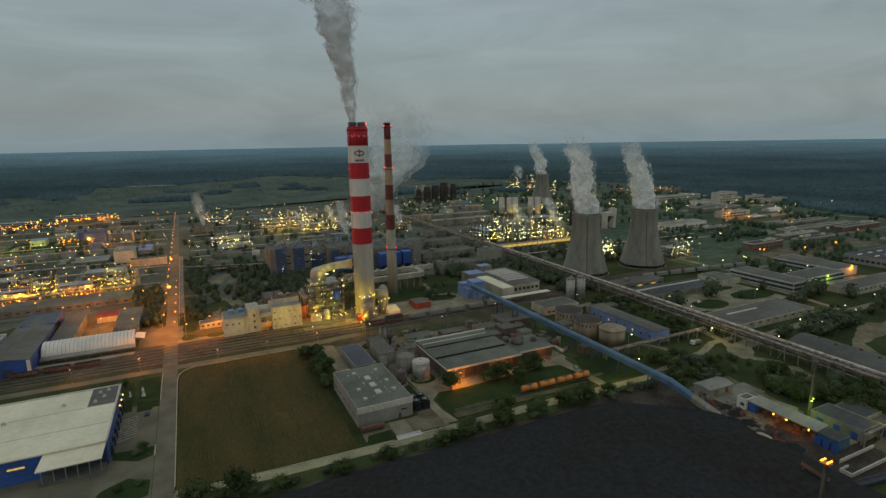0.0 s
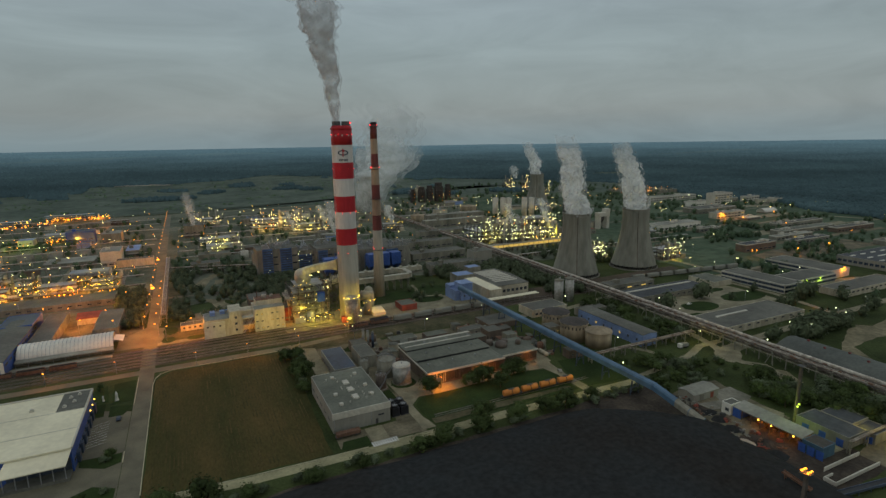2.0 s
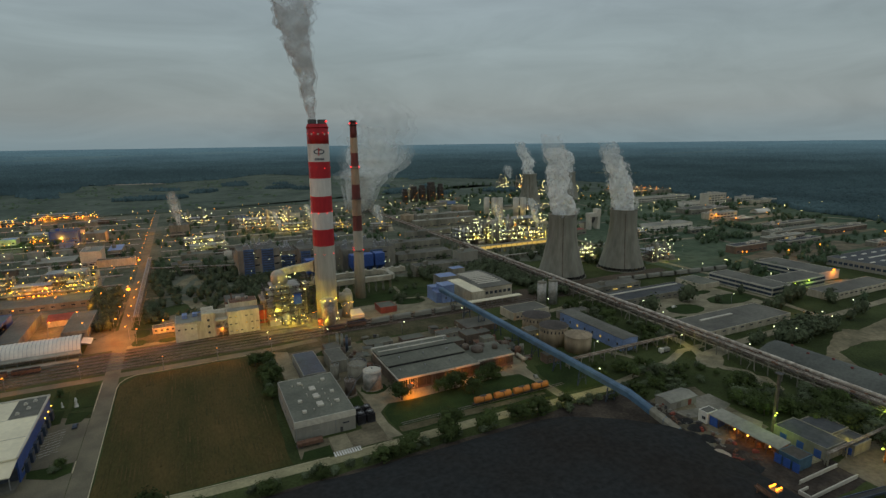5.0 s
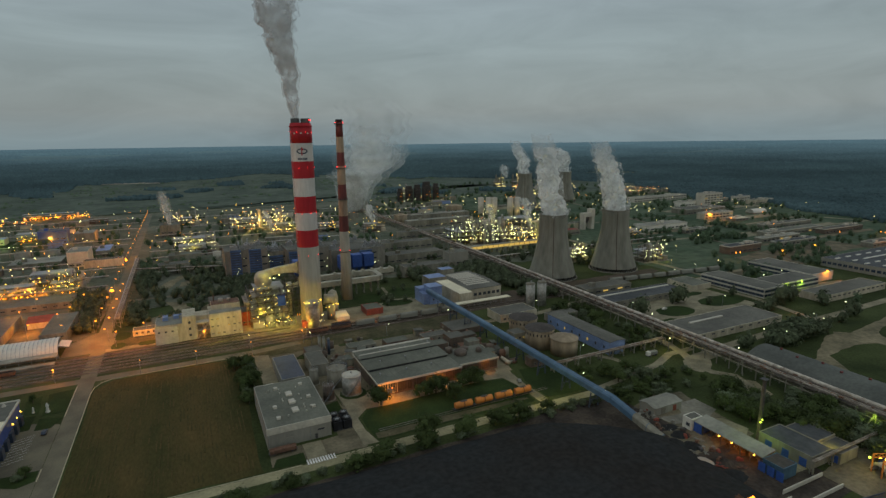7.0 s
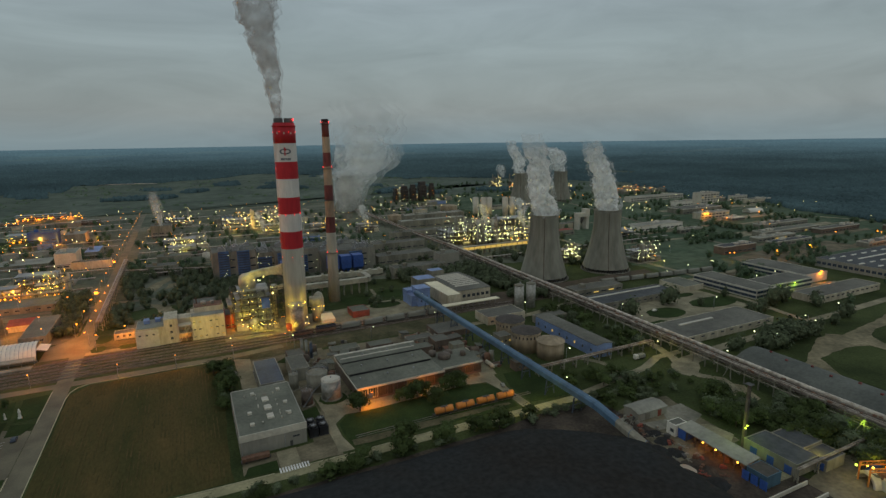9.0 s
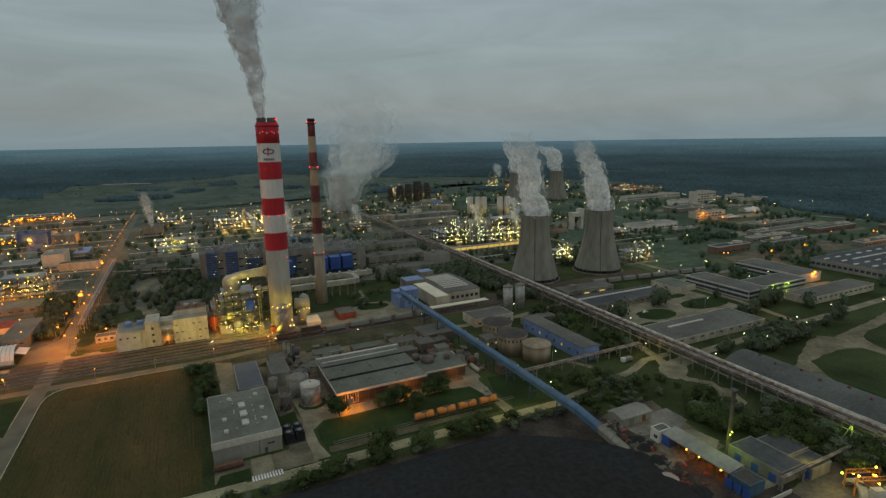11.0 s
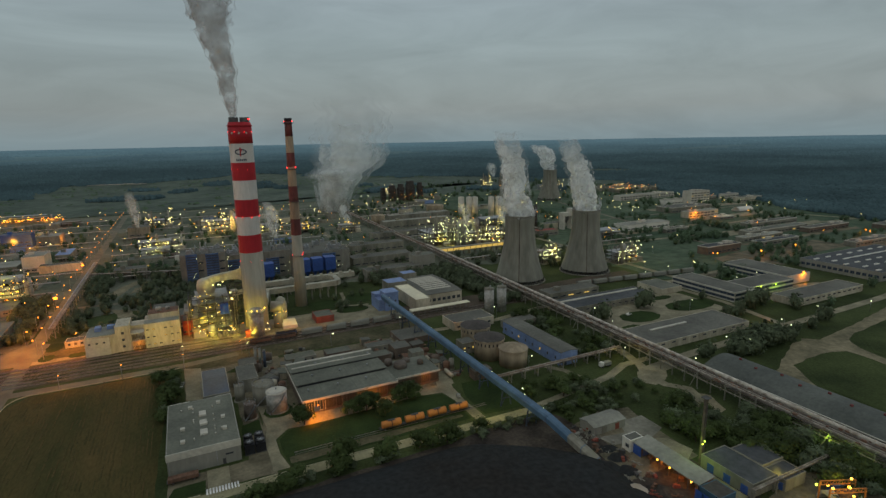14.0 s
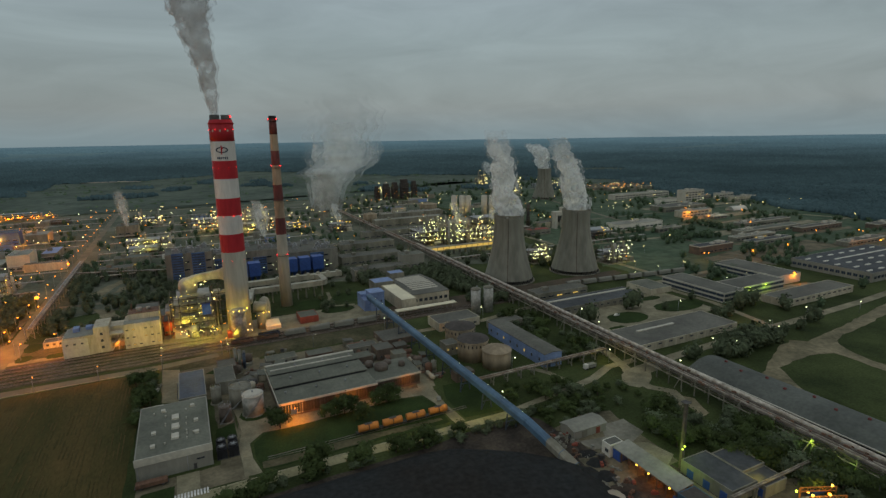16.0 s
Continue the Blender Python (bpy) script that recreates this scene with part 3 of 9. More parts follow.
for pts in ([(82, 293), (92, 303), (95, 301), (91, 289)], [(83, 222), (91, 222), (91, 234), (84, 232)], oval(100, 238, 6.5, 6.0), [(58, 248), (68, 248), (68, 257), (60, 258)]):
    patch("lawn", pts, 0.11, LAWN, "small green patch between the buildings", "lawn", 0.3)
strip("path", [(72.5, 189), (72.5, 204)], 7.5, 0.10, CONCRETE, "concrete entrance apron")
patch("path", [(91, 192), (97, 192), (95, 203), (95, 214), (101, 220.5), (110, 219.5), (126, 219.8), (144, 220.6), (162, 221.5), (173, 219.5), (175, 210), (175, 190), (180, 190), (179, 206), (180, 222), (184, 238), (184, 262), (178, 262), (178, 240), (174, 227.5), (160, 228.6), (109, 228.3), (104, 232), (97, 256), (91, 256), (92.5, 236), (93, 225), (91, 214)], 0.09, CONCRETE, "pale concrete lane round the lawn", "path", 0.15)
strip("path", [(180, 226), (184, 240), (186, 262), (178, 300)], 5, 0.085, CONCRETE, "pale concrete lane")
patch("lawn", [(98, 193), (174, 192), (174.5, 208), (172.5, 218), (162, 220.5), (144, 219.6), (126, 218.8), (110, 218.5), (101.5, 219), (96.2, 213), (96, 203)], 0.12, LAWN, "dark green lawn beside the tank wagons", "lawn", 0.3)
patch("lawn", [(56, 192), (68, 191), (68, 198), (58, 198)], 0.12, LAWN, "strip of lawn by the entrance", "lawn", 0.3)
patch("lawn", [(181, 192), (205, 190), (205, 222), (186, 224), (181.5, 212)], 0.12, LAWN, "green lawn under the conveyor gallery", "lawn", 0.4)
patch("coal_verge", [(-14, 168), (0, 176), (60, 177.5), (150, 178.4), (176, 181), (206, 182), (210, 168), (206, 146), (180, 148), (150, 165), (60, 170)], 0.065, SOOT, "coal-black dirt verge along the heap", "verge", 0.8)
# sowing rows of the field
rows, rnd = Mesh(), random.Random(61)
for i in range(44):
    x, y = -11.5 + i * 1.45, 196.0
    while y < 300:
        n = rnd.uniform(3, 14)
        if rnd.random() < 0.6 and x < 50 + max(0, (y - 250) * 0.16):
            w = rnd.uniform(0.16, 0.34)
            rows.box(x - w, x + w, y, y + n, 0.03, rnd.uniform(0.10, 0.22))
        y += n + rnd.uniform(0.5, 5)
tagged(new("sowing_rows", rows.data("sowing_rows", STUBBLE)), "faint rows of brown stubble on the field", "stubble", kind="stuff")
# parking bays beside the warehouse
bays = thing("parking_bays", 0, 0, "worn white parking bay lines on the asphalt", "road marking")
for k in range(9):
    part("bay_line", Mesh().slab([(-38.2, 240 + 2.4 * k), (-30.2, 243 + 2.4 * k), (-30.2, 243.16 + 2.4 * k), (-38.2, 240.16 + 2.4 * k)], 0.052, 0.066), PAINT_WHITE, bays)
kerb([(-22.3, 150), (-22.3, 193)])
kerb([(-22.3, 223), (-22.3, 231.4)])
kerb([(-22.0, 275), (-22.0, 308)])
patch("verge", [(98, 194), (140, 194), (172, 195), (172, 197), (140, 198.6), (98, 198.6)], 0.127, SCRUB, "worn brown grass along the siding", "verge", 0.5)
# zebra crossing of the entrance
zebra = thing("zebra_crossing", 73.5, 190.5, "worn white zebra crossing painted on the entrance", "road marking")
for i in range(11):
    part("stripe", shared(("stripe",), lambda: Mesh().box(-0.3, 0.3, -1.7, 1.7, 0, 0.012), PAINT_WHITE), PAINT_WHITE, zebra, at=pose(-5.2 + i * 1.02, 0, 0.115))
for k, (ya, yb, xa, xb) in enumerate(((341.2, 342.8, -300, 60), (346.4, 347.8, -120, 90), (351.4, 355.5, -300, -30), (331.0, 332.0, -300, 240), (321.2, 322.6, -300, 300), (351.6, 353.6, 15, 60))):
    patch("verge", [(xa, ya), (xb, ya), (xb, yb), (xa, yb)], 0.075, SCRUB, "weedy strip between the tracks", "verge", 0.35, k)
patch("verge", [(-13.5, 321.5), (60, 321.5), (60, 340.5), (-13.5, 340.5)], 0.082, SCRUB, "weedy grass grown over the tracks", "verge", 0.5)
patch("verge", [(-110, 321.5), (-23.5, 321.5), (-23.5, 337), (-110, 337)], 0.082, SCRUB, "weedy grass grown over the tracks", "verge", 0.5)
patch("yard", [(-37, 356), (-12, 356), (-12, 390), (-23, 396), (-30, 386), (-37, 380)], 0.060, ASPHALT, "broad paved junction lit orange", "yard", 0.3)
# tracks
for ty, x0, x1 in ((324.5, -300, 300), (329.0, -300, 300), (334.0, -300, 240), (339.0, -300, 230), (344.5, -120, 90), (349.5, -120, 90)):
    m = Mesh()
    for q in (-0.75, 0.75):
        m.box(x0, x1, ty + q - 0.09, ty + q + 0.09, 0.12, 0.30)
    tr = tagged(new("railway_track", m.data("railway_track", STEEL_RAIL)), "worn steel railway track on brown ballast", "track", "tracks of the railway yard", "structure")
    s = Mesh()
    for i in range(int((x1 - x0) / 1.6)):
        s.box(x0 + i * 1.6, x0 + i * 1.6 + 0.28, ty - 1.3, ty + 1.3, 0.02, 0.14)
    part("sleepers", s, SLEEPER, tr, kind="stuff")
# coal yard
m = Mesh()
nx, ny = 210, 150
vs = []
for j in range(ny + 1):
    for i in range(nx + 1):
        x, y = -60 + 265 * i / nx, -60 + 238 * j / ny
        edge = 176.0 - 8 * max(0, (10 - x) / 40) - (max(0, x - 150) / 50) ** 2 * 30 + 1.5 * noise.noise(Vector((x * 0.06, 0, 0)))
        d = min(edge - y, (203 - x) * 0.8)
        h = -0.5 if d < 0 else 5.0 * (1 - math.exp(-d / 7)) + 1.2 * noise.noise(Vector((x * 0.035, y * 0.05, 1))) * min(1, d / 8) + 0.35 * noise.noise(Vector((x * 0.2, y * 0.2, 5))) * min(1, d / 4)
        vs.append((x, y, h))
m.add(vs, [(j * (nx + 1) + i, j * (nx + 1) + i + 1, (j + 1) * (nx + 1) + i + 1, (j + 1) * (nx + 1) + i) for j in range(ny) for i in range(nx)], True)
tagged(new("coal_heap", m.data("coal_heap", COAL)), "broad black coal heap with a rounded edge", "coal heap", kind="stuff")

# ---- chimneys ----
def chimney_twin():
    t = thing("striped_chimney", 105.5, 352.5, "tall round concrete chimney with red and white bands, two flues", "chimney")
    bands = [(-0.5, 52.4, CHIM_CONC), (52.4, 63.5, CHIM_RED), (63.5, 74.7, CHIM_WHITE), (74.7, 85.2, CHIM_RED), (85.2, 96.7, CHIM_WHITE), (96.7, 107.3, CHIM_RED), (107.3, 118.5, CHIM_WHITE), (118.5, 128.9, CHIM_RED)]
    rad = lambda z: 7.05 - 0.25 * max(0, z) / 130
    for z0, z1, mt in bands:
        part("shaft" if mt is CHIM_CONC else "band", Mesh().lathe(0, 0, [(rad(z0), z0), (rad(z1), z1)], 40, cap=mt is CHIM_CONC or z1 > 128), mt, t, "bare concrete shaft" if mt is CHIM_CONC else "red painted band" if mt is CHIM_RED else "white painted band")
    part("collar", Mesh().lathe(0, 0, [(rad(128.3), 128.5), (7.15, 128.6), (7.15, 129.3), (6.6, 129.4), (6.4, 130.8), (6.2, 130.9)], 40), CHIM_RED, t)
    part("base_ring", Mesh().lathe(0, 0, [(7.5, 0), (7.5, 2.2), (7.1, 2.4)], 32), CHIM_CONC, t)
    for x in (-3.1, 3.1):
        f = part("flue", Mesh().lathe(x, 0, [(2.75, 130.7), (2.75, 133.7), (2.45, 133.7), (2.3, 131.2)], 24, cap=False), DARKSTEEL, t, "dark steel flue mouth")
        part("flue_lining", Mesh().cyl(x, 0, 131.0, 131.8, 2.5, 2.5, 24), BLACK, f, "dark flue mouth")
    for z, n, rr in ((74.5, 8, 0.28), (103.3, 8, 0.16), (125.3, 8, 0.22), (47, 6, 0.2)):
        for i in range(n):
            a = 6.2832 * (i + 0.3) / n
            p = (math.cos(a) * (rad(z) + 0.3), math.sin(a) * (rad(z) + 0.3), z)
            part("obstruction_light", shared(("obst", rr), lambda: Mesh().blob(0, 0, 0, rr, rough=0), L_RED), L_RED, t, "red obstruction light", at=pose(*p))
    part("obstruction_light", Mesh().blob(5.2, -3.2, 132.7, 0.6, rough=0), L_RED, t, "bright red obstruction light")
    # round openings under the rim
    for i in range(10):
        a = 6.2832 * (i + 0.2) / 10
        part("vent", shared(("vent",), lambda: Mesh().tube([(0, -0.05, 0), (0, 0.12, 0)], 0.55, 10), PALE_BAND), PALE_BAND, t, at=pose(math.cos(a) * 6.84, math.sin(a) * 6.84, 124.6, 0, 0, math.degrees(a) - 90))
    # ladder with hoops
    m = Mesh()
    a = math.radians(-160)
    for s in (-0.25, 0.25):
        m.tube([(math.cos(a) * 7.4 + s, math.sin(a) * 7.4, 2), (math.cos(a) * 7.2 + s, math.sin(a) * 7.2, 128.3)], 0.05, 4)
    part("ladder", m, STEEL, t)
    # sign: a blue ring with a red upright stroke and bars for its lettering, bent round the shaft
    ang0 = math.atan2(-345.0, -65.0)
    def on(u, v, out=0.04):
        q = ang0 + u / 6.84
        return (math.cos(q) * (6.84 + out), math.sin(q) * (6.84 + out), v)
    ring = Mesh()
    n = 36
    for k in range(n):
        a0, a1 = 6.2832 * k / n, 6.2832 * (k + 1) / n
        pts = [on(rx * math.cos(a), 113.6 + rz * math.sin(a), o) for a in (a0, a1) for rx, rz in ((3.5, 1.75), (2.7, 1.05)) for o in (0.03, 0.09)]
        ring.add(pts, [(1, 3, 7, 5), (0, 1, 5, 4), (2, 6, 7, 3)])
    part("sign_ring", ring, DARKBLUE, t, "blue oval ring of the sign")
    stroke = Mesh()
    for u0, u1, v0, v1 in ((-0.5, 0.15, 111.0, 116.2), (0.15, 0.75, 114.1, 115.2)):
        stroke.add([on(u, v, o) for o in (0.04, 0.12) for u, v in ((u0, v0), (u1, v0), (u1, v1), (u0, v1))], [(4, 5, 6, 7), (0, 1, 5, 4), (2, 3, 7, 6), (0, 3, 7, 4), (1, 2, 6, 5)])
    part("sign_stroke", stroke, CHIM_RED, t, "red upright stroke of the sign")
    for i in range(6):
        u = -2.6 + i * 1.04
        b = Mesh().add([on(q, v, o) for o in (0.03, 0.09) for q, v in ((u - 0.38, 108.3), (u + 0.38, 108.3), (u + 0.38, 109.6), (u - 0.38, 109.6))], [(4, 5, 6, 7), (0, 1, 5, 4), (2, 3, 7, 6), (0, 3, 7, 4), (1, 2, 6, 5)])
        part("sign_bar", b, DARKBLUE, t)
    return t


chimney_twin()


def chimney_old():
    t = thing("old_chimney", 141.4, 394.0, "slim older chimney with faded red and cream bands", "chimney")
    rad = lambda z: 4.3 - (4.3 - 2.45) * max(z, 0) / 134
    cuts = [(-0.5, 53.1, CHIM_CONC), (53.1, 64.8, OLD_RED), (64.8, 77.2, OLD_TAN), (77.2, 88.2, OLD_RED), (88.2, 101.6, OLD_TAN), (101.6, 111.5, OLD_RED), (111.5, 122.6, OLD_TAN), (122.6, 134.8, OLD_RED)]
    for z0, z1, mt in cuts:
        part("shaft" if z0 < 0 else "band", Mesh().lathe(0, 0, [(rad(z0), z0), (rad(z1), z1)], 28, cap=z1 > 134 or z0 < 0), mt, t)
    part("mouth", Mesh().lathe(0, 0, [(2.6, 133.2), (2.6, 135), (2.1, 135), (2.0, 134.5)], 28), BLACK, t, "sooty chimney mouth")
    for z in (131.5, 100.0, 77.0, 37.6):
        m = Mesh().lathe(0, 0, [(rad(z), z - 0.3), (rad(z) + 1.1, z), (rad(z) + 1.1, z + 0.15), (rad(z), z + 0.15)], 28, cap=False)
        for i in range(14):
            a = 6.2832 * i / 14
            m.beam(((rad(z) + 1.05) * math.cos(a), (rad(z) + 1.05) * math.sin(a), z), ((rad(z) + 1.05) * math.cos(a), (rad(z) + 1.05) * math.sin(a), z + 1.1), 0.08)
        m.lathe(0, 0, [(rad(z) + 1.02, z + 1.05), (rad(z) + 1.1, z + 1.05), (rad(z) + 1.1, z + 1.15), (rad(z) + 1.02, z + 1.15)], 28, cap=False)
        p = part("platform", m, DARKSTEEL, t)
        for i in range(4):
            a = 6.2832 * (i + 0.35) / 4
            if z != 77.0:
                part("obstruction_light", shared(("obst", 0.36), lambda: Mesh().blob(0, 0, 0, 0.36, rough=0), L_RED), L_RED, p, "red obstruction light", at=pose((rad(z) + 1.2) * math.cos(a), (rad(z) + 1.2) * math.sin(a), z + 1.3))
    return t


chimney_old()


# ---- cooling towers ----
def cooling_tower(x, y, h, rb, rt, label):
    t = thing("cooling_tower", x, y, label, "cooling tower", "cooling towers")
    z0 = 3.2
    throat, zt = rt * 0.97, h * 0.86
    prof = []
    for i in range(19):
        z = z0 + (h - z0) * i / 18
        k = (rb / throat) ** 2 - 1
        b = (zt - z0) / math.sqrt(k) if z < zt else (h - zt) / math.sqrt(max((rt / throat) ** 2 - 1, 0.01))
        prof.append((throat * math.sqrt(1 + ((z - zt) / b) ** 2), z))
    inner = [(r - 0.5, z) for r, z in reversed(prof)]
    part("shell", Mesh().lathe(0, 0, prof + inner, 56, cap=False), TOWER_CONC, t)
    part("rim", Mesh().lathe(0, 0, [(rt - 0.6, h - 0.2), (rt + 0.35, h - 0.2), (rt + 0.35, h + 0.5), (rt - 0.6, h + 0.5)], 56, cap=False), CONC, t)
    part("basin", Mesh().lathe(0, 0, [(rb + 1.6, 0), (rb + 1.6, 0.9), (rb + 1.2, 0.9), (rb + 1.2, 0.4)], 56), CONC, t)
    leg = Mesh().beam((0, 0, 0.4), (0, 1.6, z0 + 0.1), 0.45).beam((0, 3.2, 0.4), (0, 1.6, z0 + 0.1), 0.45)
    data = leg.data("leg", DARKSTEEL)
    n = 28
    for i in range(n):
        a = 6.2832 * i / n
        part("leg", data, DARKSTEEL, t, at=pose(rb * math.cos(a), rb * math.sin(a), 0, 0, 0, math.degrees(a)))
    m = Mesh()
    a = math.radians(-125)
    m.tube([(r * math.cos(a) * 1.012, r * math.sin(a) * 1.012, z) for r, z in prof], 0.35, 6)
    part("stair_rail", m, BROWNSTEEL, t)
    part("steam_bed", Mesh().cyl(0, 0, h * 0.86, h * 0.87, throat - 0.7, throat - 0.7, 40), PALE_BAND, t, "white steam filling the mouth")
    return t


cooling_tower(321.2, 375.0, 55.5, 20.3, 12.5, "grey concrete cooling tower with a steaming mouth")
cooling_tower(390.3, 373.5, 55.2, 20.6, 12.4, "grey concrete cooling tower beside the rail line")
cooling_tower(613, 845, 57, 22, 13, "distant grey cooling tower, steaming")
cooling_tower(706, 846, 57, 22, 13, "distant grey cooling tower, steaming")
cooling_tower(302, 912, 60, 27, 14.5, "distant grey cooling tower half hidden in vapour")

# ---- white warehouse ----
t = thing("white_warehouse", -82, 251, "wide white flat-roofed warehouse with blue walls", "warehouse")
part("wall", Mesh().box(-45, 44, -26, 27, 0, 9.4), BLUE_WALL, t)
part("roof", Mesh().box(-45.4, 44.3, -26.4, 27.4, 9.4, 10.0), WHITE_ROOF, t)
m = Mesh()
for y in (-10, 8):
    m.box(-45, 44, y - 0.15, y + 0.15, 10.0, 10.12)
part("roof_seam", m, PALE_BAND, t)
m = Mesh()
for i in range(30):
    m.box(-44 + i * 3, -43.9 + i * 3, -26, 26.8, 10.0, 10.03)
part("sheet_seam", m, WHITE_ROOF, t, kind="stuff")
for y, wd in ((4, 3), (-18, 5), (16, 2)):
    part("roof_patch", Mesh().box(-40 + wd * 7, -38 + wd * 8, y, y + wd, 10.0, 10.02), WHITE_ROOF, t)
part("roof_edge", Mesh().box(-45.6, 44.5, 27.0, 27.7, 9.7, 10.5).box(44.0, 44.6, -26.4, 27.0, 9.7, 10.4), PALE_BAND, t)
part("roof_field", Mesh().box(33.5, 43.6, 8.5, 26.6, 10.0, 10.25), DARK_ROOF, t, "dark roof area with plant")
part("canopy", Mesh().add([(24, -26, 9.2), (44, -26, 9.2), (43, -33, 6.6), (22.5, -33, 6.6), (24, -26, 8.8), (44, -26, 8.8), (43, -33, 6.2), (22.5, -33, 6.2)], [(3, 2, 1, 0), (4, 5, 6, 7), (0, 1, 5, 4), (1, 2, 6, 5), (2, 3, 7, 6), (3, 0, 4, 7)]), WHITE_ROOF, t, "white sloping dock canopy")
part("dock", Mesh().box(23, 43.5, -32.5, -26, 0, 1.2), DARK_ROOF, t)
part("dock_back", Mesh().box(23.5, 43.5, -26.2, -26.05, 1.2, 6), DARKBLUE, t)
for i in range(6):
    part("post", shared(("dockpost",), lambda: Mesh().box(-0.15, 0.15, -0.15, 0.15, 0, 6.4), STEEL), STEEL, t, at=pose(24 + i * 3.7, -32.3, 0))
for i in range(9):
    window(t, -42 + i * 7.2, -26, 5.6, 5.6, 1.1, "s", WIN_LIT, bars=2)
for i in range(7):
    window(t, 44, -22 + i * 7, 2.2, 3.2, 1.6, "e", bars=1)
    part("dock_shelter", shared(("shelter",), lambda: Mesh().box(-1.6, 1.6, -1.2, 0, 0, 4.2), DARKBLUE), DARKBLUE, t, at=pose(44, -18.5 + i * 7, 0, 0, 0, 90))
for x, y in ((37, 21), (39, 16), (36, 12), (40, 23), (5, 6), (-20, -8), (24, 14), (-10, 18)):
    part("roof_fan", shared(("fan",), lambda: Mesh().box(-0.7, 0.7, -0.7, 0.7, 0, 0.7).cyl(0, 0, 0.7, 1.2, 0.5, 0.5, 10), PALE_BAND), PALE_BAND, t, at=pose(x, y, 10.0))

for y in (12, 18, 24):
    part("wall_lamp", shared(("wall_lamp",), lambda: Mesh().blob(0, 0, 0, 0.32, rough=0), L_YELLOW), L_YELLOW, t, at=pose(44.9, y, 6.4))
# ---- barrel-vault store ----
t = thing("vault_store", -61.5, 366.5, "long white fabric barrel-vault store, ribbed and open at one end", "store")
m = Mesh()
L, R, HH = 23.5, 9.2, 9.2
n = 12
for i in range(24):
    x0, x1 = -L + 2 * L * i / 24, -L + 2 * L * (i + 1) / 24
    for k in range(n):
        a0, a1 = math.pi * k / n, math.pi * (k + 1) / n
        q = [(x, R * math.cos(a), HH * math.sin(a) * s) for a in (a0, a1) for x, s in ((x0 + 0.08, 0.985), ((x0 + x1) / 2, 1.03), (x1 - 0.08, 0.985))]
        m.add(q, [(0, 1, 4, 3), (1, 2, 5, 4)], True)
part("fabric", m, WHITE_WALL, t)
m = Mesh()
for i in range(25):
    x = -L + 2 * L * i / 24
    m.tube([(x, 9.0 * math.cos(math.pi * k / 12), 9.0 * math.sin(math.pi * k / 12)) for k in range(13)], 0.16, 5)
part("arch_frame", m, STEEL, t)
part("end_wall", Mesh().add([(-L, 9.0 * math.cos(math.pi * k / 12), 9.0 * math.sin(math.pi * k / 12)) for k in range(13)], [tuple(range(13))]), WHITE_WALL, t)
part("plinth", Mesh().box(-L - 0.5, L + 0.5, -10.2, -9.0, 0, 1.1).box(-L - 0.5, L + 0.5, 9.0, 10.2, 0, 1.1), CONC, t)
part("door_flap", Mesh().add([(L, -6, 6.5), (L + 5.0, -6.5, 5.2), (L + 5.0, 4.5, 5.2), (L, 4, 6.5), (L, -6, 6.3), (L + 5.0, -6.5, 5.0), (L + 5.0, 4.5, 5.0), (L, 4, 6.3)], [(3, 2, 1, 0), (4, 5, 6, 7), (0, 1, 5, 4), (1, 2, 6, 5), (2, 3, 7, 6), (3, 0, 4, 7)]), WHITE_WALL, t, "raised white door flap")

part("lean_to", Mesh().add([(-L, -9.4, 3.4), (L, -9.4, 3.4), (L, -13.4, 2.6), (-L, -13.4, 2.6), (-L, -9.4, 3.6), (L, -9.4, 3.6), (L, -13.4, 2.8), (-L, -13.4, 2.8)], [(3, 2, 1, 0), (4, 5, 6, 7), (0, 1, 5, 4), (1, 2, 6, 5), (2, 3, 7, 6), (3, 0, 4, 7)]), PALE_ROOF, t, "pale lean-to roof along the tracks")
for i in range(9):
    part("lean_to_post", shared(("ltpost",), lambda: Mesh().box(-0.12, 0.12, -0.12, 0.12, 0, 2.6), STEEL), STEEL, t, at=pose(-L + 0.5 + i * 5.8, -13.0, 0))
# ---- grey hall ----
t = flat_hall("grey_hall", 56, 81.3, 206, 247.6, 8.6, "grey metal-clad production hall with a pale fascia and roof lights", "hall", GREY_WALL, GREY_ROOF, 0.15)
part("fascia", Mesh().box(-12.85, 12.85, -21.1, -20.75, 6.2, 9.0), PALE_BAND, t, "pale fascia along the front")
part("upstand", Mesh().box(-12.0, -4.0, 20.6, 20.9, 8.4, 8.9), PALE_BAND, t)
part("upstand", Mesh().box(6, 12.4, 20.6, 20.9, 8.4, 8.9), PALE_BAND, t)
part("downpipe", Mesh().box(-12.2, -12.0, -21.0, -20.8, 0, 6.2).box(4.0, 4.2, -21.0, -20.8, 0, 6.2), STEEL, t)
for x in (0.5,):
    for y in (-9.5, -1.5, 6.5):
        part("roof_light", shared(("roof_light",), lambda: Mesh().box(-1.35, 1.35, -2.0, 2.0, 0, 0.45).box(-1.2, 1.2, -1.85, 1.85, 0.45, 0.7), PALE_BAND), PALE_BAND, t, at=pose(x, y, 8.7))
for x, y in ((-7, -14), (8, -10), (-7, -4), (8, 0), (-4, 14), (7, 14)):
    part("roof_hatch", shared(("roof_hatch",), lambda: Mesh().box(-0.8, 0.8, -0.8, 0.8, 0, 0.9), PALE_BAND), PALE_BAND, t, at=pose(x, y, 8.7))
rnd = random.Random(4)
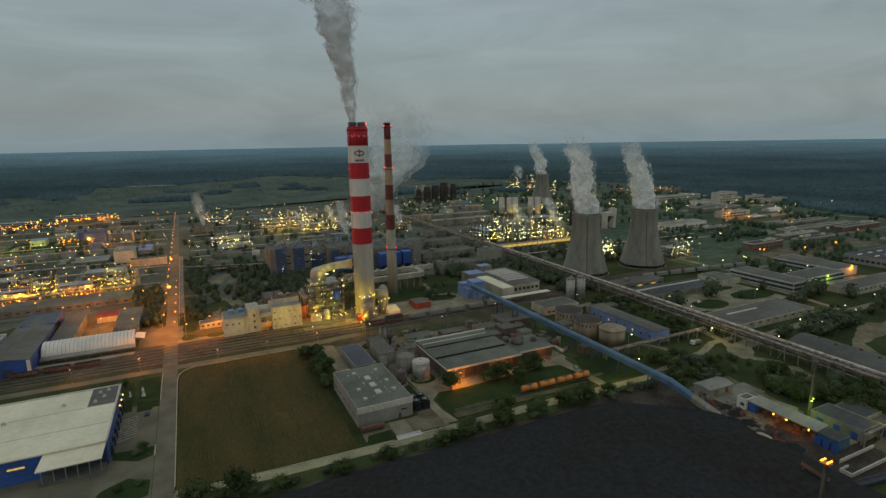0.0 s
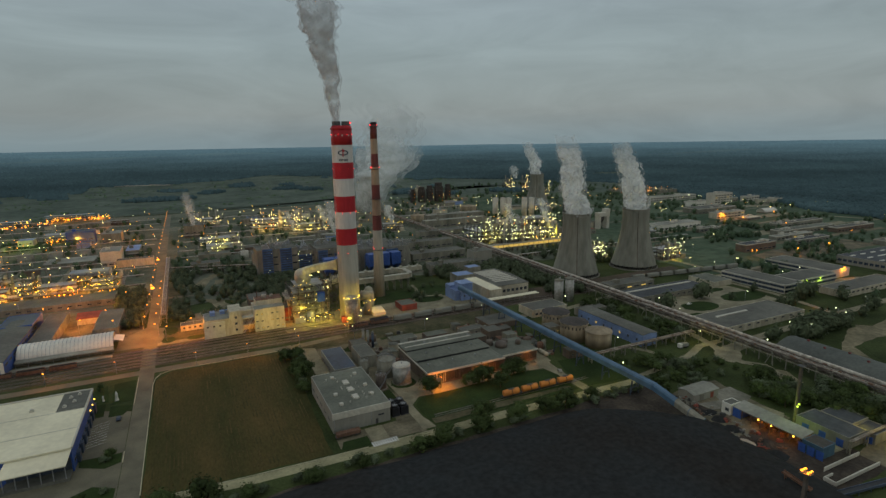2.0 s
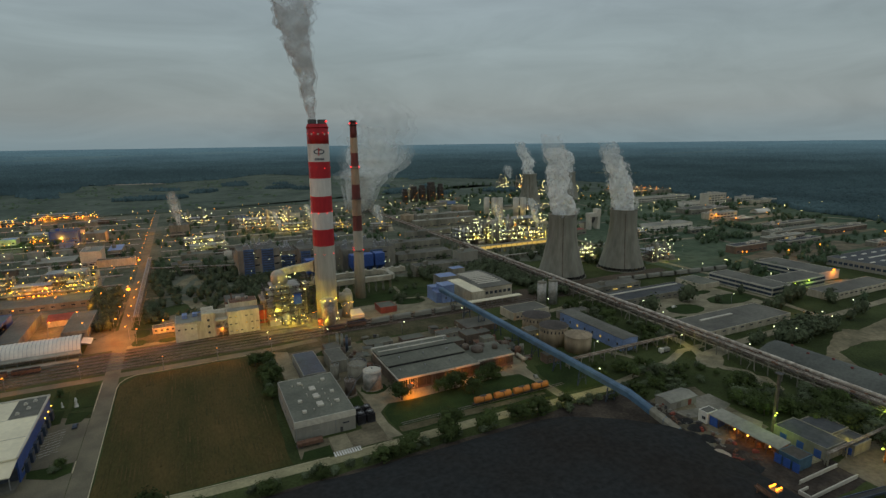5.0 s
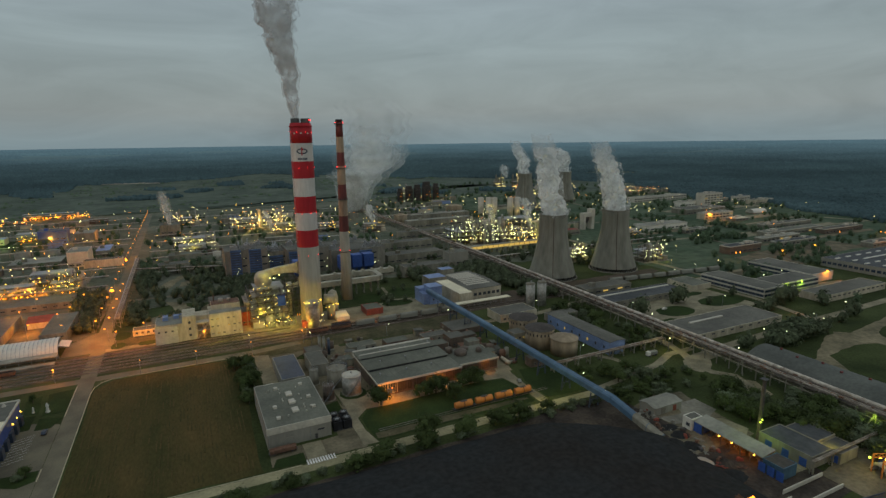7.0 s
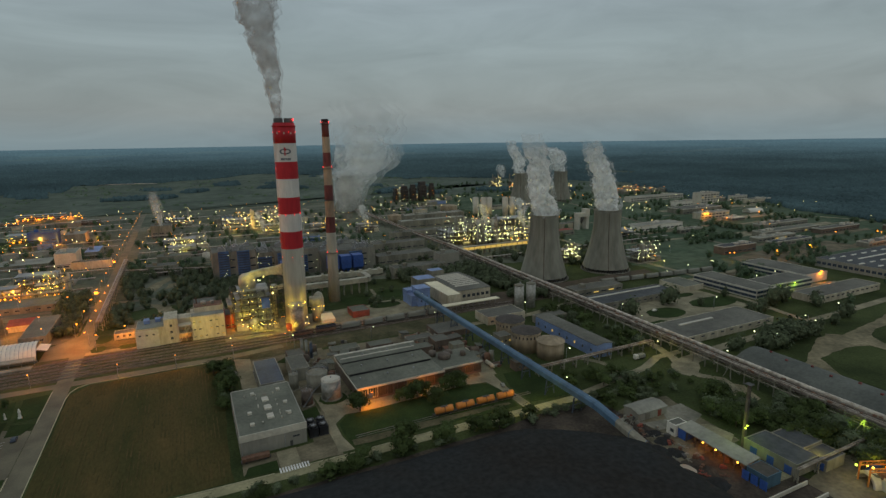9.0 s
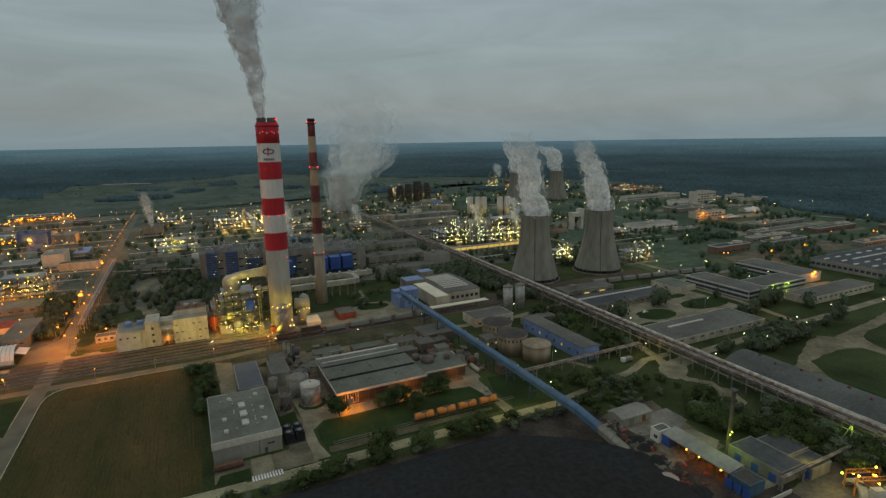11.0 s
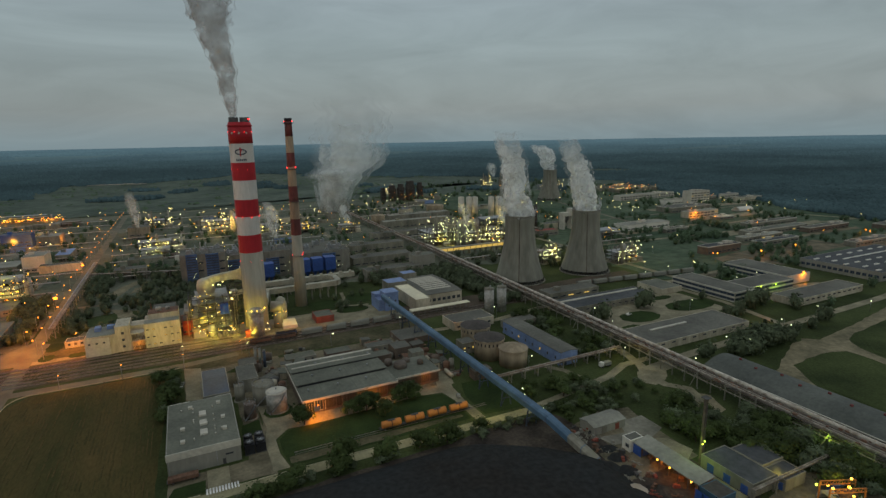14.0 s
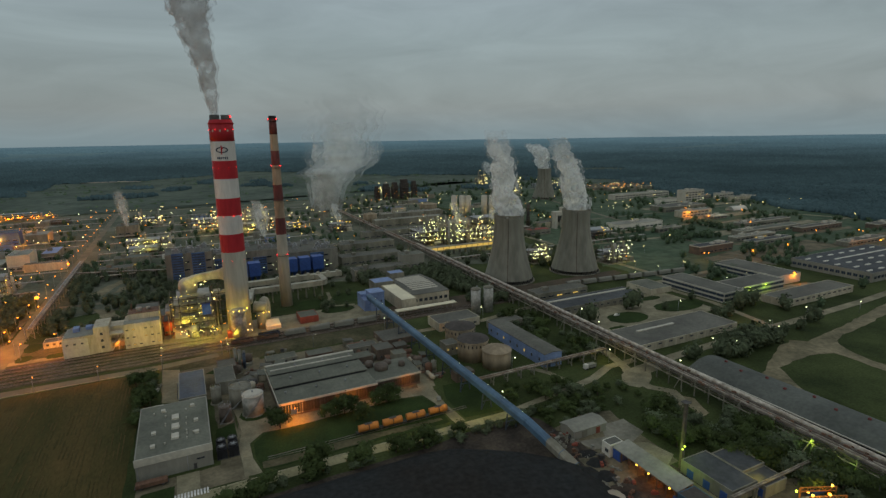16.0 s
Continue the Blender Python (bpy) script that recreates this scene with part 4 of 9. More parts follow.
for i in range(16):
    part("roof_vent", shared(("roof_vent",), lambda: Mesh().cyl(0, 0, 0, 0.7, 0.22, 0.22, 8).cyl(0, 0, 0.7, 0.85, 0.35, 0.3, 8), PALE_BAND), PALE_BAND, t, at=pose(rnd.choice((-3, 4.5, rnd.uniform(-9, 9))), rnd.uniform(-16, 18), 8.7))
for i in range(5):
    window(t, -12.65, -14 + i * 7.5, 3.0, 4.0, 1.1, "w", bars=3)
door(t, -4, -20.8, 3.2, 3.4, "s", GREY_WALL)
door(t, 6.5, -20.8, 1.1, 2.1, "s", DARKSTEEL)
window(t, 8.5, -20.8, 3.4, 3.0, 1.0, "s")

# ---- brick hall with roof ridges ----
t = thing("brick_hall", 131.5, 251, "long brick hall with stepped grey roofs and a glazed front", "hall")
part("wall", Mesh().box(-22, 22, -22.5, 17.5, 0, 6.7), BRICK, t)
for i, (y0, y1, z) in enumerate(((-23.2, -8, 7.0), (-8, 6, 7.8), (6, 17.5, 8.3))):
    part("roof", Mesh().add([(-22.4, y0, z - 0.3), (22.4, y0, z - 0.3), (22.4, y1, z - 0.5), (-22.4, y1, z - 0.5), (-22.4, y0, z + 0.1), (22.4, y0, z + 0.1), (22.4, y1, z - 0.1), (-22.4, y1, z - 0.1)], [(3, 2, 1, 0), (4, 5, 6, 7), (0, 1, 5, 4), (1, 2, 6, 5), (2, 3, 7, 6), (3, 0, 4, 7)]), GREY_ROOF, t, "grey felt roof step")
    if i:
        part("clerestory", Mesh().box(-21.5, 21.5, y0 - 0.25, y0 - 0.05, z - 1.5, z - 0.15), BLACK, t, "dark strip of roof glazing")
m = Mesh()
for i in range(15):
    for y0, y1, z in ((-23.0, -8.4, 7.1), (-7.8, 5.6, 7.9), (6.2, 16.4, 8.4)):
        x = -21 + i * 3.0
        m.add([(x - 0.07, y0, z), (x + 0.07, y0, z), (x + 0.07, y1, z - 0.2), (x - 0.07, y1, z - 0.2), (x - 0.07, y0, z + 0.05), (x + 0.07, y0, z + 0.05), (x + 0.07, y1, z - 0.14), (x - 0.07, y1, z - 0.14)], [(4, 5, 6, 7), (0, 1, 5, 4), (1, 2, 6, 5), (2, 3, 7, 6), (3, 0, 4, 7)])
part("roof_seam", m, DARK_ROOF, t, kind="stuff")
for i in range(9):
    part("roof_vent", shared(("hallvent",), lambda: Mesh().cyl(0, 0, 0, 0.8, 0.3, 0.3, 8).cyl(0, 0, 0.8, 1.0, 0.5, 0.4, 8), STEEL), STEEL, t, at=pose(-18 + i * 4.6, (-14, -1, 12)[i % 3], (7.0, 7.8, 8.2)[i % 3]))
part("roof_edge", Mesh().box(-22.6, 22.6, 16.6, 18.0, 7.9, 8.6), PALE_BAND, t, "pale roof upstand")
part("fascia", Mesh().box(-22.5, 22.5, -23.5, -23.2, 6.2, 7.2), PALE_BAND, t)
part("gable_edge", Mesh().box(-22.75, -22.45, -23, 17.6, 6.6, 7.3), PALE_BAND, t)
part("rooflight", Mesh().box(-21, 20, 10.5, 11.3, 8.2, 8.6), PALE_BAND, t, "pale roof light strip")
for i in range(9):
    window(t, -19.6 + i * 4.9, -22.5, 0.9, 4.75, 5.0, "s", (WIN_ORANGE if i in (5, 6) else GLASS if i in (0, 1) else BROWN_GLASS), bars=3, fm=PALE_BAND if i < 2 else BROWNSTEEL)
for i in range(6):
    part("pier", shared(("pier",), lambda: Mesh().box(-0.3, 0.3, -0.45, 0, 0, 6.4), BRICK), BRICK, t, at=pose(-22 + i * 8.8, -22.5, 0))
part("notice_board", Mesh().box(-17.6, -15.2, -23.1, -22.9, 1.0, 3.4), BLUE_WALL, t, "blue notice board")
t = thing("brick_annex", 165, 239, "lower brick wing with a flat grey roof", "building")
part("wall", Mesh().box(-11.4, 12, -7.5, 12, 0, 6.0), BRICK, t)
part("roof", Mesh().box(-11.4, 12.4, -7.9, 12.4, 6.0, 6.5), GREY_ROOF, t)
part("fascia", Mesh().box(-11.4, 12.5, -8.1, -7.9, 5.7, 6.6), PALE_BAND, t)
for i in range(5):
    window(t, -9 + i * 4.6, -7.5, 1.0, 4.45, 4.0, "s", BROWN_GLASS, bars=3, fm=BROWNSTEEL)
for x, y, r, h in ((-4, 4, 3.4, 8.6), (1, 9, 2.2, 7.6), (6.5, 3, 1.6, 8.4), (-8.5, 9, 2.0, 9.0)):
    part("drum", Mesh().lathe(x, y, [(r, 6), (r, h), (r * 0.9, h + 0.3), (0.3, h + 0.8)], 20), BROWNSTEEL, t, "brown round drum on the roof")
# rough plant behind the hall
rnd = random.Random(9)
for x, y, w, d, h in ((158, 268, 12, 8, 5), (172, 272, 10, 10, 6), (164, 284, 16, 7, 4), (140, 286, 14, 8, 4), (120, 290, 16, 8, 3.5), (176, 258, 7, 6, 7)):
    b = flat_hall("outbuilding", x - w / 2, x + w / 2, y - d / 2, y + d / 2, h, "low weathered outbuilding with a flat felt roof", "building", rnd.choice((CONC, BRICK)), rnd.choice((DARK_ROOF, GREY_ROOF)), 0.2)
    windows(b, -w / 2, w / 2, -d / 2, 1.4, 1.2, 1.2, max(2, int(w / 4)))


def tank(x, y, r, h, label, wall=None, dome=0.12, stair=True, name="storage_tank", group="tanks", top=None):
    t = thing(name, x, y, label, "tank", group)
    part("shell", Mesh().lathe(0, 0, [(r, 0), (r, h)], 28), wall or TANKGREY, t)
    part("roof", Mesh().lathe(0, 0, [(r + 0.12, h - 0.1), (r + 0.12, h + 0.1), (r * 0.6, h + r * dome), (0.2, h + r * dome * 1.4)], 28), top or wall or TANKGREY, t)
    part("base", Mesh().lathe(0, 0, [(r + 0.6, 0), (r + 0.6, 0.4), (r, 0.4)], 28), CONC, t)
    m = Mesh()
    for i in range(12):
        a = 6.2832 * i / 12
        m.beam((r * math.cos(a), r * math.sin(a), h), (r * math.cos(a), r * math.sin(a), h + 1.1), 0.08)
    m.lathe(0, 0, [(r - 0.04, h + 1.05), (r + 0.04, h + 1.05), (r + 0.04, h + 1.13), (r - 0.04, h + 1.13)], 28, cap=False)
    part("railing", m, STEEL, t)
    if stair:
        s = Mesh()
        k = 18
        for i in range(k):
            a = -2.4 + 1.6 * i / k
            s.box((r + 0.5) * math.cos(a) - 0.4, (r + 0.5) * math.cos(a) + 0.4, (r + 0.5) * math.sin(a) - 0.4, (r + 0.5) * math.sin(a) + 0.4, h * i / k, h * i / k + 0.12)
        part("stair", s, STEEL, t)
    part("vent", Mesh().cyl(0, 0, h + r * dome, h + r * dome + 1.0, 0.3, 0.3, 8), STEEL, t)
    return t


tank(99.8, 239.6, 4.5, 9.2, "round pale steel tank with a white cap beside the brick hall", TANKGREY, top=PALE_BAND)
tank(95.5, 250.5, 4.9, 9.0, "round weathered tank with a domed concrete lid", CONC, dome=0.15)
tank(88.0, 237.5, 2.6, 7.0, "small brown steel tank", BROWNSTEEL)
tank(85.5, 257, 2.2, 7.5, "narrow upright steel tank", CONC, stair=False)
for i in range(3):
    tank(97.5 + i * 1.9, 297 - i * 3.2, 0.8, 9.0, "slim upright steel silo beside the railway", PALE_ROOF if i != 2 else DARKBLUE, 0.3, False, "slim_silo", "slim silos")
b = flat_hall("grey_shed", 70, 81.5, 258, 289, 4.8, "low grey shed with a blue-grey felt roof", "shed", GREY_WALL, DARKBLUE, 0.2)
windows(b, -9, 9, -6.5, 2.0, 2.4, 1.1, 5, "w")
b = flat_hall("side_building", 86, 95, 264, 283, 6.5, "plain brown-grey plant building", "building", CONC, DARK_ROOF, 0.25)
b = flat_hall("side_building", 88, 97, 285, 296, 5, "plain brown-grey plant building", "building", BRICK, DARK_ROOF, 0.25)
# rusty plant and clutter between the brick hall and the railway
rnd = random.Random(71)
for i in range(64):
    x, y = rnd.choice(((rnd.uniform(155, 188), rnd.uniform(256, 300)), (rnd.uniform(108, 188), rnd.uniform(276, 306)), (rnd.uniform(180, 190), rnd.uniform(232, 262)), (rnd.uniform(97, 108), rnd.uniform(256, 300))))
    k, mt = rnd.randrange(5), rnd.choice((RUST, RUST, CONC, BRICK, DARKSTEEL, BEIGE, PALE_ROOF))
    turn = rnd.choice((0, 0, 90, rnd.uniform(0, 90)))
    if k == 0:
        t = thing("upright_drum", x, y, "weathered upright steel drum on a plinth", "drum", "drums behind the brick hall", turn=turn)
        r, h = rnd.uniform(1.0, 2.6), rnd.uniform(2.5, 6.5)
        part("shell", Mesh().lathe(0, 0, [(r, 0.4), (r, h), (r * 0.6, h + 0.5), (0.2, h + 0.7)], 18), mt, t)
        part("plinth", Mesh().cyl(0, 0, 0, 0.4, r + 0.3, r + 0.3, 18), CONC, t)
        part("ladder", Mesh().box(r, r + 0.1, -0.3, -0.2, 0.4, h + 0.6).box(r, r + 0.1, 0.2, 0.3, 0.4, h + 0.6), STEEL, t)
    elif k == 1:
        t = thing("lying_drum", x, y, "rusty lying steel drum on saddles", "drum", "drums behind the brick hall", turn=turn)
        r, a = rnd.uniform(0.8, 1.5), rnd.uniform(2, 4)
        part("barrel", Mesh().tube([(-a - 0.4, 0, r + 0.6), (-a, 0, r + 0.6), (a, 0, r + 0.6), (a + 0.4, 0, r + 0.6)], r, 16, [r * 0.5, r, r, r * 0.5]), mt, t)
        for q in (-a * 0.6, a * 0.6):
            part("saddle", Mesh().box(q - 0.2, q + 0.2, -r * 0.8, r * 0.8, 0, 0.8), CONC, t)
    elif k == 2:
        t = thing("hut", x, y, "small weathered hut with a lean-to roof", "hut", "huts behind the brick hall", turn=turn)
        a, b, h = rnd.uniform(1.5, 4.0), rnd.uniform(1.5, 3.0), rnd.uniform(2.4, 4.0)
        part("wall", Mesh().box(-a, a, -b, b, 0, h), mt, t)
        part("roof", Mesh().add([(-a - 0.3, -b - 0.3, h), (a + 0.3, -b - 0.3, h), (a + 0.3, b + 0.3, h + 0.6), (-a - 0.3, b + 0.3, h + 0.6), (-a - 0.3, -b - 0.3, h + 0.2), (a + 0.3, -b - 0.3, h + 0.2), (a + 0.3, b + 0.3, h + 0.8), (-a - 0.3, b + 0.3, h + 0.8)], [(3, 2, 1, 0), (4, 5, 6, 7), (0, 1, 5, 4), (1, 2, 6, 5), (2, 3, 7, 6), (3, 0, 4, 7)]), rnd.choice((DARK_ROOF, GREY_ROOF, RUST)), t)
        part("door", Mesh().box(-0.5, 0.5, -b - 0.06, -b, 0, 2.0), DARKSTEEL, t)
    elif k == 3:
        t = thing("pipe_stack", x, y, "stack of rusty pipes on the ground", "pipes", "pipe stacks behind the brick hall", turn=turn)
        for q in range(5):
            part("pipe", Mesh().tube([(-4, -1 + 0.5 * q, 0.25), (4, -1 + 0.5 * q, 0.25)], 0.24, 8), rnd.choice((RUST, PIPE, BROWNSTEEL)), t)
    else:
        t = thing("pallet_stack", x, y, "pile of boxed goods and beams", "goods", "goods behind the brick hall", turn=turn)
        part("crate", Mesh().box(-1.6, 0.2, -0.8, 0.8, 0, rnd.uniform(0.8, 2.0)), mt, t)
        part("crate", Mesh().box(0.3, 1.8, -0.6, 0.9, 0, rnd.uniform(0.6, 1.6)), rnd.choice((RUST, CONC)), t)
        part("beam", Mesh().beam((-2.4, 1.4, 0.15), (2.4, 1.6, 0.15), 0.3), BROWNSTEEL, t)
flat_hall("side_building", 177, 199, 284, 302, 3.4, "low dark-roofed building under the gallery", "building", BRICK, DARK_ROOF, 0.25)
# chillers
for cx, y in ((84.6, 209.5), (88.8, 209.5), (84.6, 214.5), (88.8, 214.5)):
    t = thing("chiller_unit", cx, y, "black boxed cooling unit with fans on top", "cooling unit", "cooling units beside the hall")
    part("casing", Mesh().box(-1.75, 1.75, -2.0, 2.0, 0.3, 4.0).cyl(0, 0, 4.0, 4.6, 1.7, 1.6, 16), BLACK, t)
    part("skid", Mesh().box(-1.9, 1.9, -2.1, 2.1, 0.0, 0.3), DARKSTEEL, t)
    for x in (0,):
        f = part("fan_ring", Mesh().lathe(x, 0, [(1.5, 4.4), (1.5, 4.9), (1.35, 4.9), (1.35, 4.45)], 18, cap=False), DARKSTEEL, t)
        m = Mesh()
        for i in range(5):
            a = 6.2832 * i / 5
            m.beam((x, 0, 4.7), (x + 1.25 * math.cos(a), 1.25 * math.sin(a), 4.72), 0.4, 0.06)
        part("fan_blade", m, STEEL, f)


# ---- tank wagons and freight wagons ----
def tank_wagon(x, y, body, label):
    t = thing("tank_wagon", x, y, label, "wagon", "tank wagons on the siding")
    m = Mesh().tube([(-4.25, 0, 2.5), (-4.1, 0, 2.5), (4.1, 0, 2.5), (4.25, 0, 2.5)], 1.45, 20, [0.9, 1.45, 1.45, 0.9])
    part("barrel", m, body, t)
    part("frame", Mesh().box(-4.9, 4.9, -0.9, 0.9, 0.85, 1.15).box(-5.1, -4.9, -1.2, 1.2, 0.85, 1.25).box(4.9, 5.1, -1.2, 1.2, 0.85, 1.25), DARKSTEEL, t)
    part("hatch", Mesh().cyl(0, 0, 3.9, 4.3, 0.45, 0.45, 12).box(-1.6, 1.6, -0.7, 0.7, 3.95, 4.05), DARKSTEEL, t)
    part("strap", Mesh().tube([(-0.22, 0, 2.5), (0.22, 0, 2.5)], 1.47, 20), RUST, t, "dark rusty middle band")
    for wx in (-3.2, 3.2):
        for wy in (-0.75, 0.75):
            part("wheel", shared(("wheel",), lambda: Mesh().tube([(0, -0.07, 0), (0, 0.07, 0)], 0.46, 14), DARKSTEEL), DARKSTEEL, t, at=pose(wx, wy, 0.62 + 0.14))
    for bx in (-5.1, 5.1):
        for by in (-0.8, 0.8):
            part("buffer", shared(("buffer",), lambda: Mesh().tube([(-0.3, 0, 0), (0.3, 0, 0)], 0.2, 8), DARKSTEEL), DARKSTEEL, t, at=pose(bx, by, 1.05))
    return t


w0 = tank_wagon(140.2, 200.3, ORANGE, "orange tank wagon standing on the lawn siding")
for i in range(1, 4):
    copy_thing(w0, pose(140.2 + 10.55 * i, 200.3 - 0.1 * i, 0))
m = Mesh()
for q in (-0.75, 0.75):
    m.box(100, 186, 200.2 + q - 0.09, 200.2 + q + 0.09, 0.12, 0.30)
siding = tagged(new("railway_track", m.data("railway_track", STEEL_RAIL)), "single siding track sunk in the lawn", "track", kind="structure")


def freight(x, y, body, label, covered=True, length=12.5, turn=0):
    t = thing("freight_wagon", x, y, label, "wagon", "freight wagons in the yard", turn=turn)
    L = length / 2
    if covered:
        m = Mesh().box(-L, L, -1.45, 1.45, 1.2, 3.3)
        m.tube([(-L, 0, 3.1), (L, 0, 3.1)], 1.5, 14)
    else:
        m = Mesh().box(-L, L, -1.45, -1.35, 1.2, 3.0).box(-L, L, 1.35, 1.45, 1.2, 3.0).box(-L, -L + 0.1, -1.35, 1.35, 1.2, 3.0).box(L - 0.1, L, -1.35, 1.35, 1.2, 3.0).box(-L, L, -1.35, 1.35, 1.2, 1.4)
        part("load", Mesh().add([(-L + 0.2, -1.3, 2.6), (L - 0.2, -1.3, 2.6), (L - 0.2, 1.3, 2.6), (-L + 0.2, 1.3, 2.6), (-L + 2, 0, 3.1), (L - 2, 0, 3.1)], [(0, 1, 5, 4), (2, 3, 4, 5), (1, 2, 5), (3, 0, 4)]), COAL, t, "black coal load")
    part("body", m, body, t)
    part("frame", Mesh().box(-L - 0.3, L + 0.3, -1.0, 1.0, 0.85, 1.2), DARKSTEEL, t)
    for wx in (-L + 1.4, -L + 3.2, L - 3.2, L - 1.4):
        for wy in (-0.75, 0.75):
            part("wheel", shared(("wheel",), lambda: Mesh().tube([(0, -0.07, 0), (0, 0.07, 0)], 0.46, 14), DARKSTEEL), DARKSTEEL, t, at=pose(wx, wy, 0.76))
    return t


wa = freight(135, 329.0, PALE_ROOF, "pale grey covered freight wagon in the yard")
for i in range(1, 5):
    copy_thing(wa, pose(135 + 15.5 * i, 329.0, 0))
wb = freight(104, 329.0, RUST, "brown open freight wagon loaded with coal", False)
for i in range(1, 2):
    copy_thing(wb, pose(104 + 14.6, 329.0, 0))
freight(120, 334, DARKBLUE, "dark blue open freight wagon", False)
for i in range(8):
    copy_thing(wa, pose(356 + 15.0 * i, 333.5 - 1.65 * i, 0, 0, 0, -6.3))
for i in range(3):
    copy_thing(wb, pose(-60 - 14.5 * i, 339, 0))

# ---- coal gallery ----
t = thing("conveyor_gallery", 197, 250, "long sloping blue conveyor gallery on steel trestles", "conveyor")
A, B, E = Vector((-6.9, 99, 12.6)), Vector((-3.0, -86, 10.3)), Vector((3.2, -108, 1.6))


def gallery(a, b, w, h, name, mt, label=""):
    d = (b - a).normalized()
    s = d.cross(Vector((0, 0, 1))).normalized() * w / 2
    u = Vector((0, 0, 1))
    m = Mesh()
    sec = [(-1, 0), (1, 0), (1, h * 0.8), (0.6, h), (-0.6, h), (-1, h * 0.8)]
    vs = [tuple(p + s * i + u * (j - h)) for p in (a, b) for i, j in sec]
    m.add(vs, [(5, 4, 3, 2, 1, 0), (6, 7, 8, 9, 10, 11)] + [(i, (i + 1) % 6, 6 + (i + 1) % 6, 6 + i) for i in range(6)])
    p = part(name, m, mt, t, label)
    r = Mesh()
    n = int((b - a).length / 6)
    for i in range(n + 1):
        c = a.lerp(b, i / n)
        r.add([tuple(c + s * 1.03 * i2 + u * (j - h) + d * k) for k in (-0.12, 0.12) for i2, j in ((-1, 0.1), (-1, h * 0.8), (-0.6, h + 0.06), (0.6, h + 0.06), (1, h * 0.8), (1, 0.1))], [(k, k + 1, k + 7, k + 6) for k in range(5)])
    part("rib", r, CONVBLUE, p, kind="stuff")
    return p


gallery(A, B, 3.7, 2.9, "gallery", CONVBLUE, "blue sheet-clad gallery")
gallery(B, B.lerp(E, 0.45), 3.7, 2.9, "gallery", CONVBLUE, "steeper blue lower gallery")
gallery(B.lerp(E, 0.45), E, 4.0, 2.8, "gallery_foot", CONC, "weathered concrete foot of the gallery")
for k in range(1, 10):
    c = A.lerp(B, k / 9.6)
    m = Mesh()
    for sx in (-1, 1):
        m.beam((c.x + sx * 2.6, c.y, 0), (c.x + sx * 1.8, c.y, c.z - 3.3), 0.45)
    m.beam((c.x - 2.3, c.y, c.z * 0.35), (c.x + 2.3, c.y, c.z * 0.35), 0.3).beam((c.x - 2.5, c.y, 0.5), (c.x + 1.9, c.y, c.z * 0.7), 0.2)
    part("trestle", m, DARKBLUE, t)
for k in range(14):
    c = A.lerp(B, (k + 0.5) / 14)
    part("gallery_lamp", shared(("glamp",), lambda: Mesh().blob(0, 0, 0, 0.18, rough=0), L_WHITE), L_WHITE, t, at=pose(c.x + 2.15, c.y, c.z - 0.9))
part("gallery_lamp", Mesh().blob(2.2 + B.x, B.y + 22, B.z + 1.2, 0.28, rough=0), L_WHITE, t)
t = thing("transfer_tower", 196.5, 355, "blue sheet-clad transfer tower at the head of the gallery", "tower")
part("wall", Mesh().box(-5, 5, -5, 6, 0, 12.8), SOFTBLUE, t)
part("roof", Mesh().box(-5.3, 5.3, -5.3, 6.3, 12.8, 13.3), SOFTBLUE, t)
part("lean_to", Mesh().box(-9, -5, -3, 6, 0, 8).box(-9, 4, 6, 14, 0, 10), SOFTBLUE, t)
windows(t, -4, 4, -5, 3, 1.2, 1.4, 2)
windows(t, -4, 4, -5, 6, 1.2, 1.4, 3)

# ---- halls round the gallery head ----
b = gable_hall("saw_roof_hall", 221.5, 251, 347, 400, 8, 9.2, "wide concrete hall with rows of roof lights", "x", BEIGE, DARK_ROOF)
for i in range(9):
    part("roof_light", shared(("sawlight",), lambda: Mesh().add([(-10.5, -0.9, 0), (10.5, -0.9, 0), (10.5, 0.9, 0), (-10.5, 0.9, 0), (-10.5, 0.3, 1.2), (10.5, 0.3, 1.2)], [(0, 1, 5, 4), (1, 2, 5), (2, 3, 4, 5), (3, 0, 4)]), PALE_BAND), PALE_BAND, b, at=pose(0, -16 + i * 4.3, 9.05 - abs(-16 + i * 4.3) * 0.045))
windows(b, -14, 14, -26.5, 2.5, 2.6, 2.4, 7)
b = flat_hall("long_annex", 210, 221, 338, 380, 8.6, "pale concrete side block", "building", BEIGE, WHITE_ROOF, 0.3)
b = flat_hall("blue_roof_house", 206, 222, 384, 398, 10, "boxy house with a bright blue roof", "building", CONC, SOFTBLUE, 0.3)
b = flat_hall("blue_roof_house", 224, 236, 398, 408, 12, "boxy house with a bright blue roof", "building", CONC, SOFTBLUE, 0.3)
b = thing("loading_canopy", 225, 330, "long white flat loading canopy on posts", "canopy")
part("roof", Mesh().box(-22.5, 22.5, -2.6, 2.6, 4.3, 4.7), WHITE_ROOF, b)
for i in range(10):
    part("post", shared(("canpost",), lambda: Mesh().box(-0.12, 0.12, -0.12, 0.12, 0, 4.3), STEEL), STEEL, b, at=pose(-21 + i * 4.6, 0, 0))
b = flat_hall("depot", 216, 245, 291, 308, 5.2, "low beige depot with a dark flat roof", "building", BEIGE, DARK_ROOF, 0.3)
windows(b, -13, 13, -8.5, 1.6, 2.2, 1.4, 7)
b = flat_hall("depot", 246, 268, 276, 284, 4.6, "low concrete depot with a flat roof", "building", CONC, DARK_ROOF, 0.3)
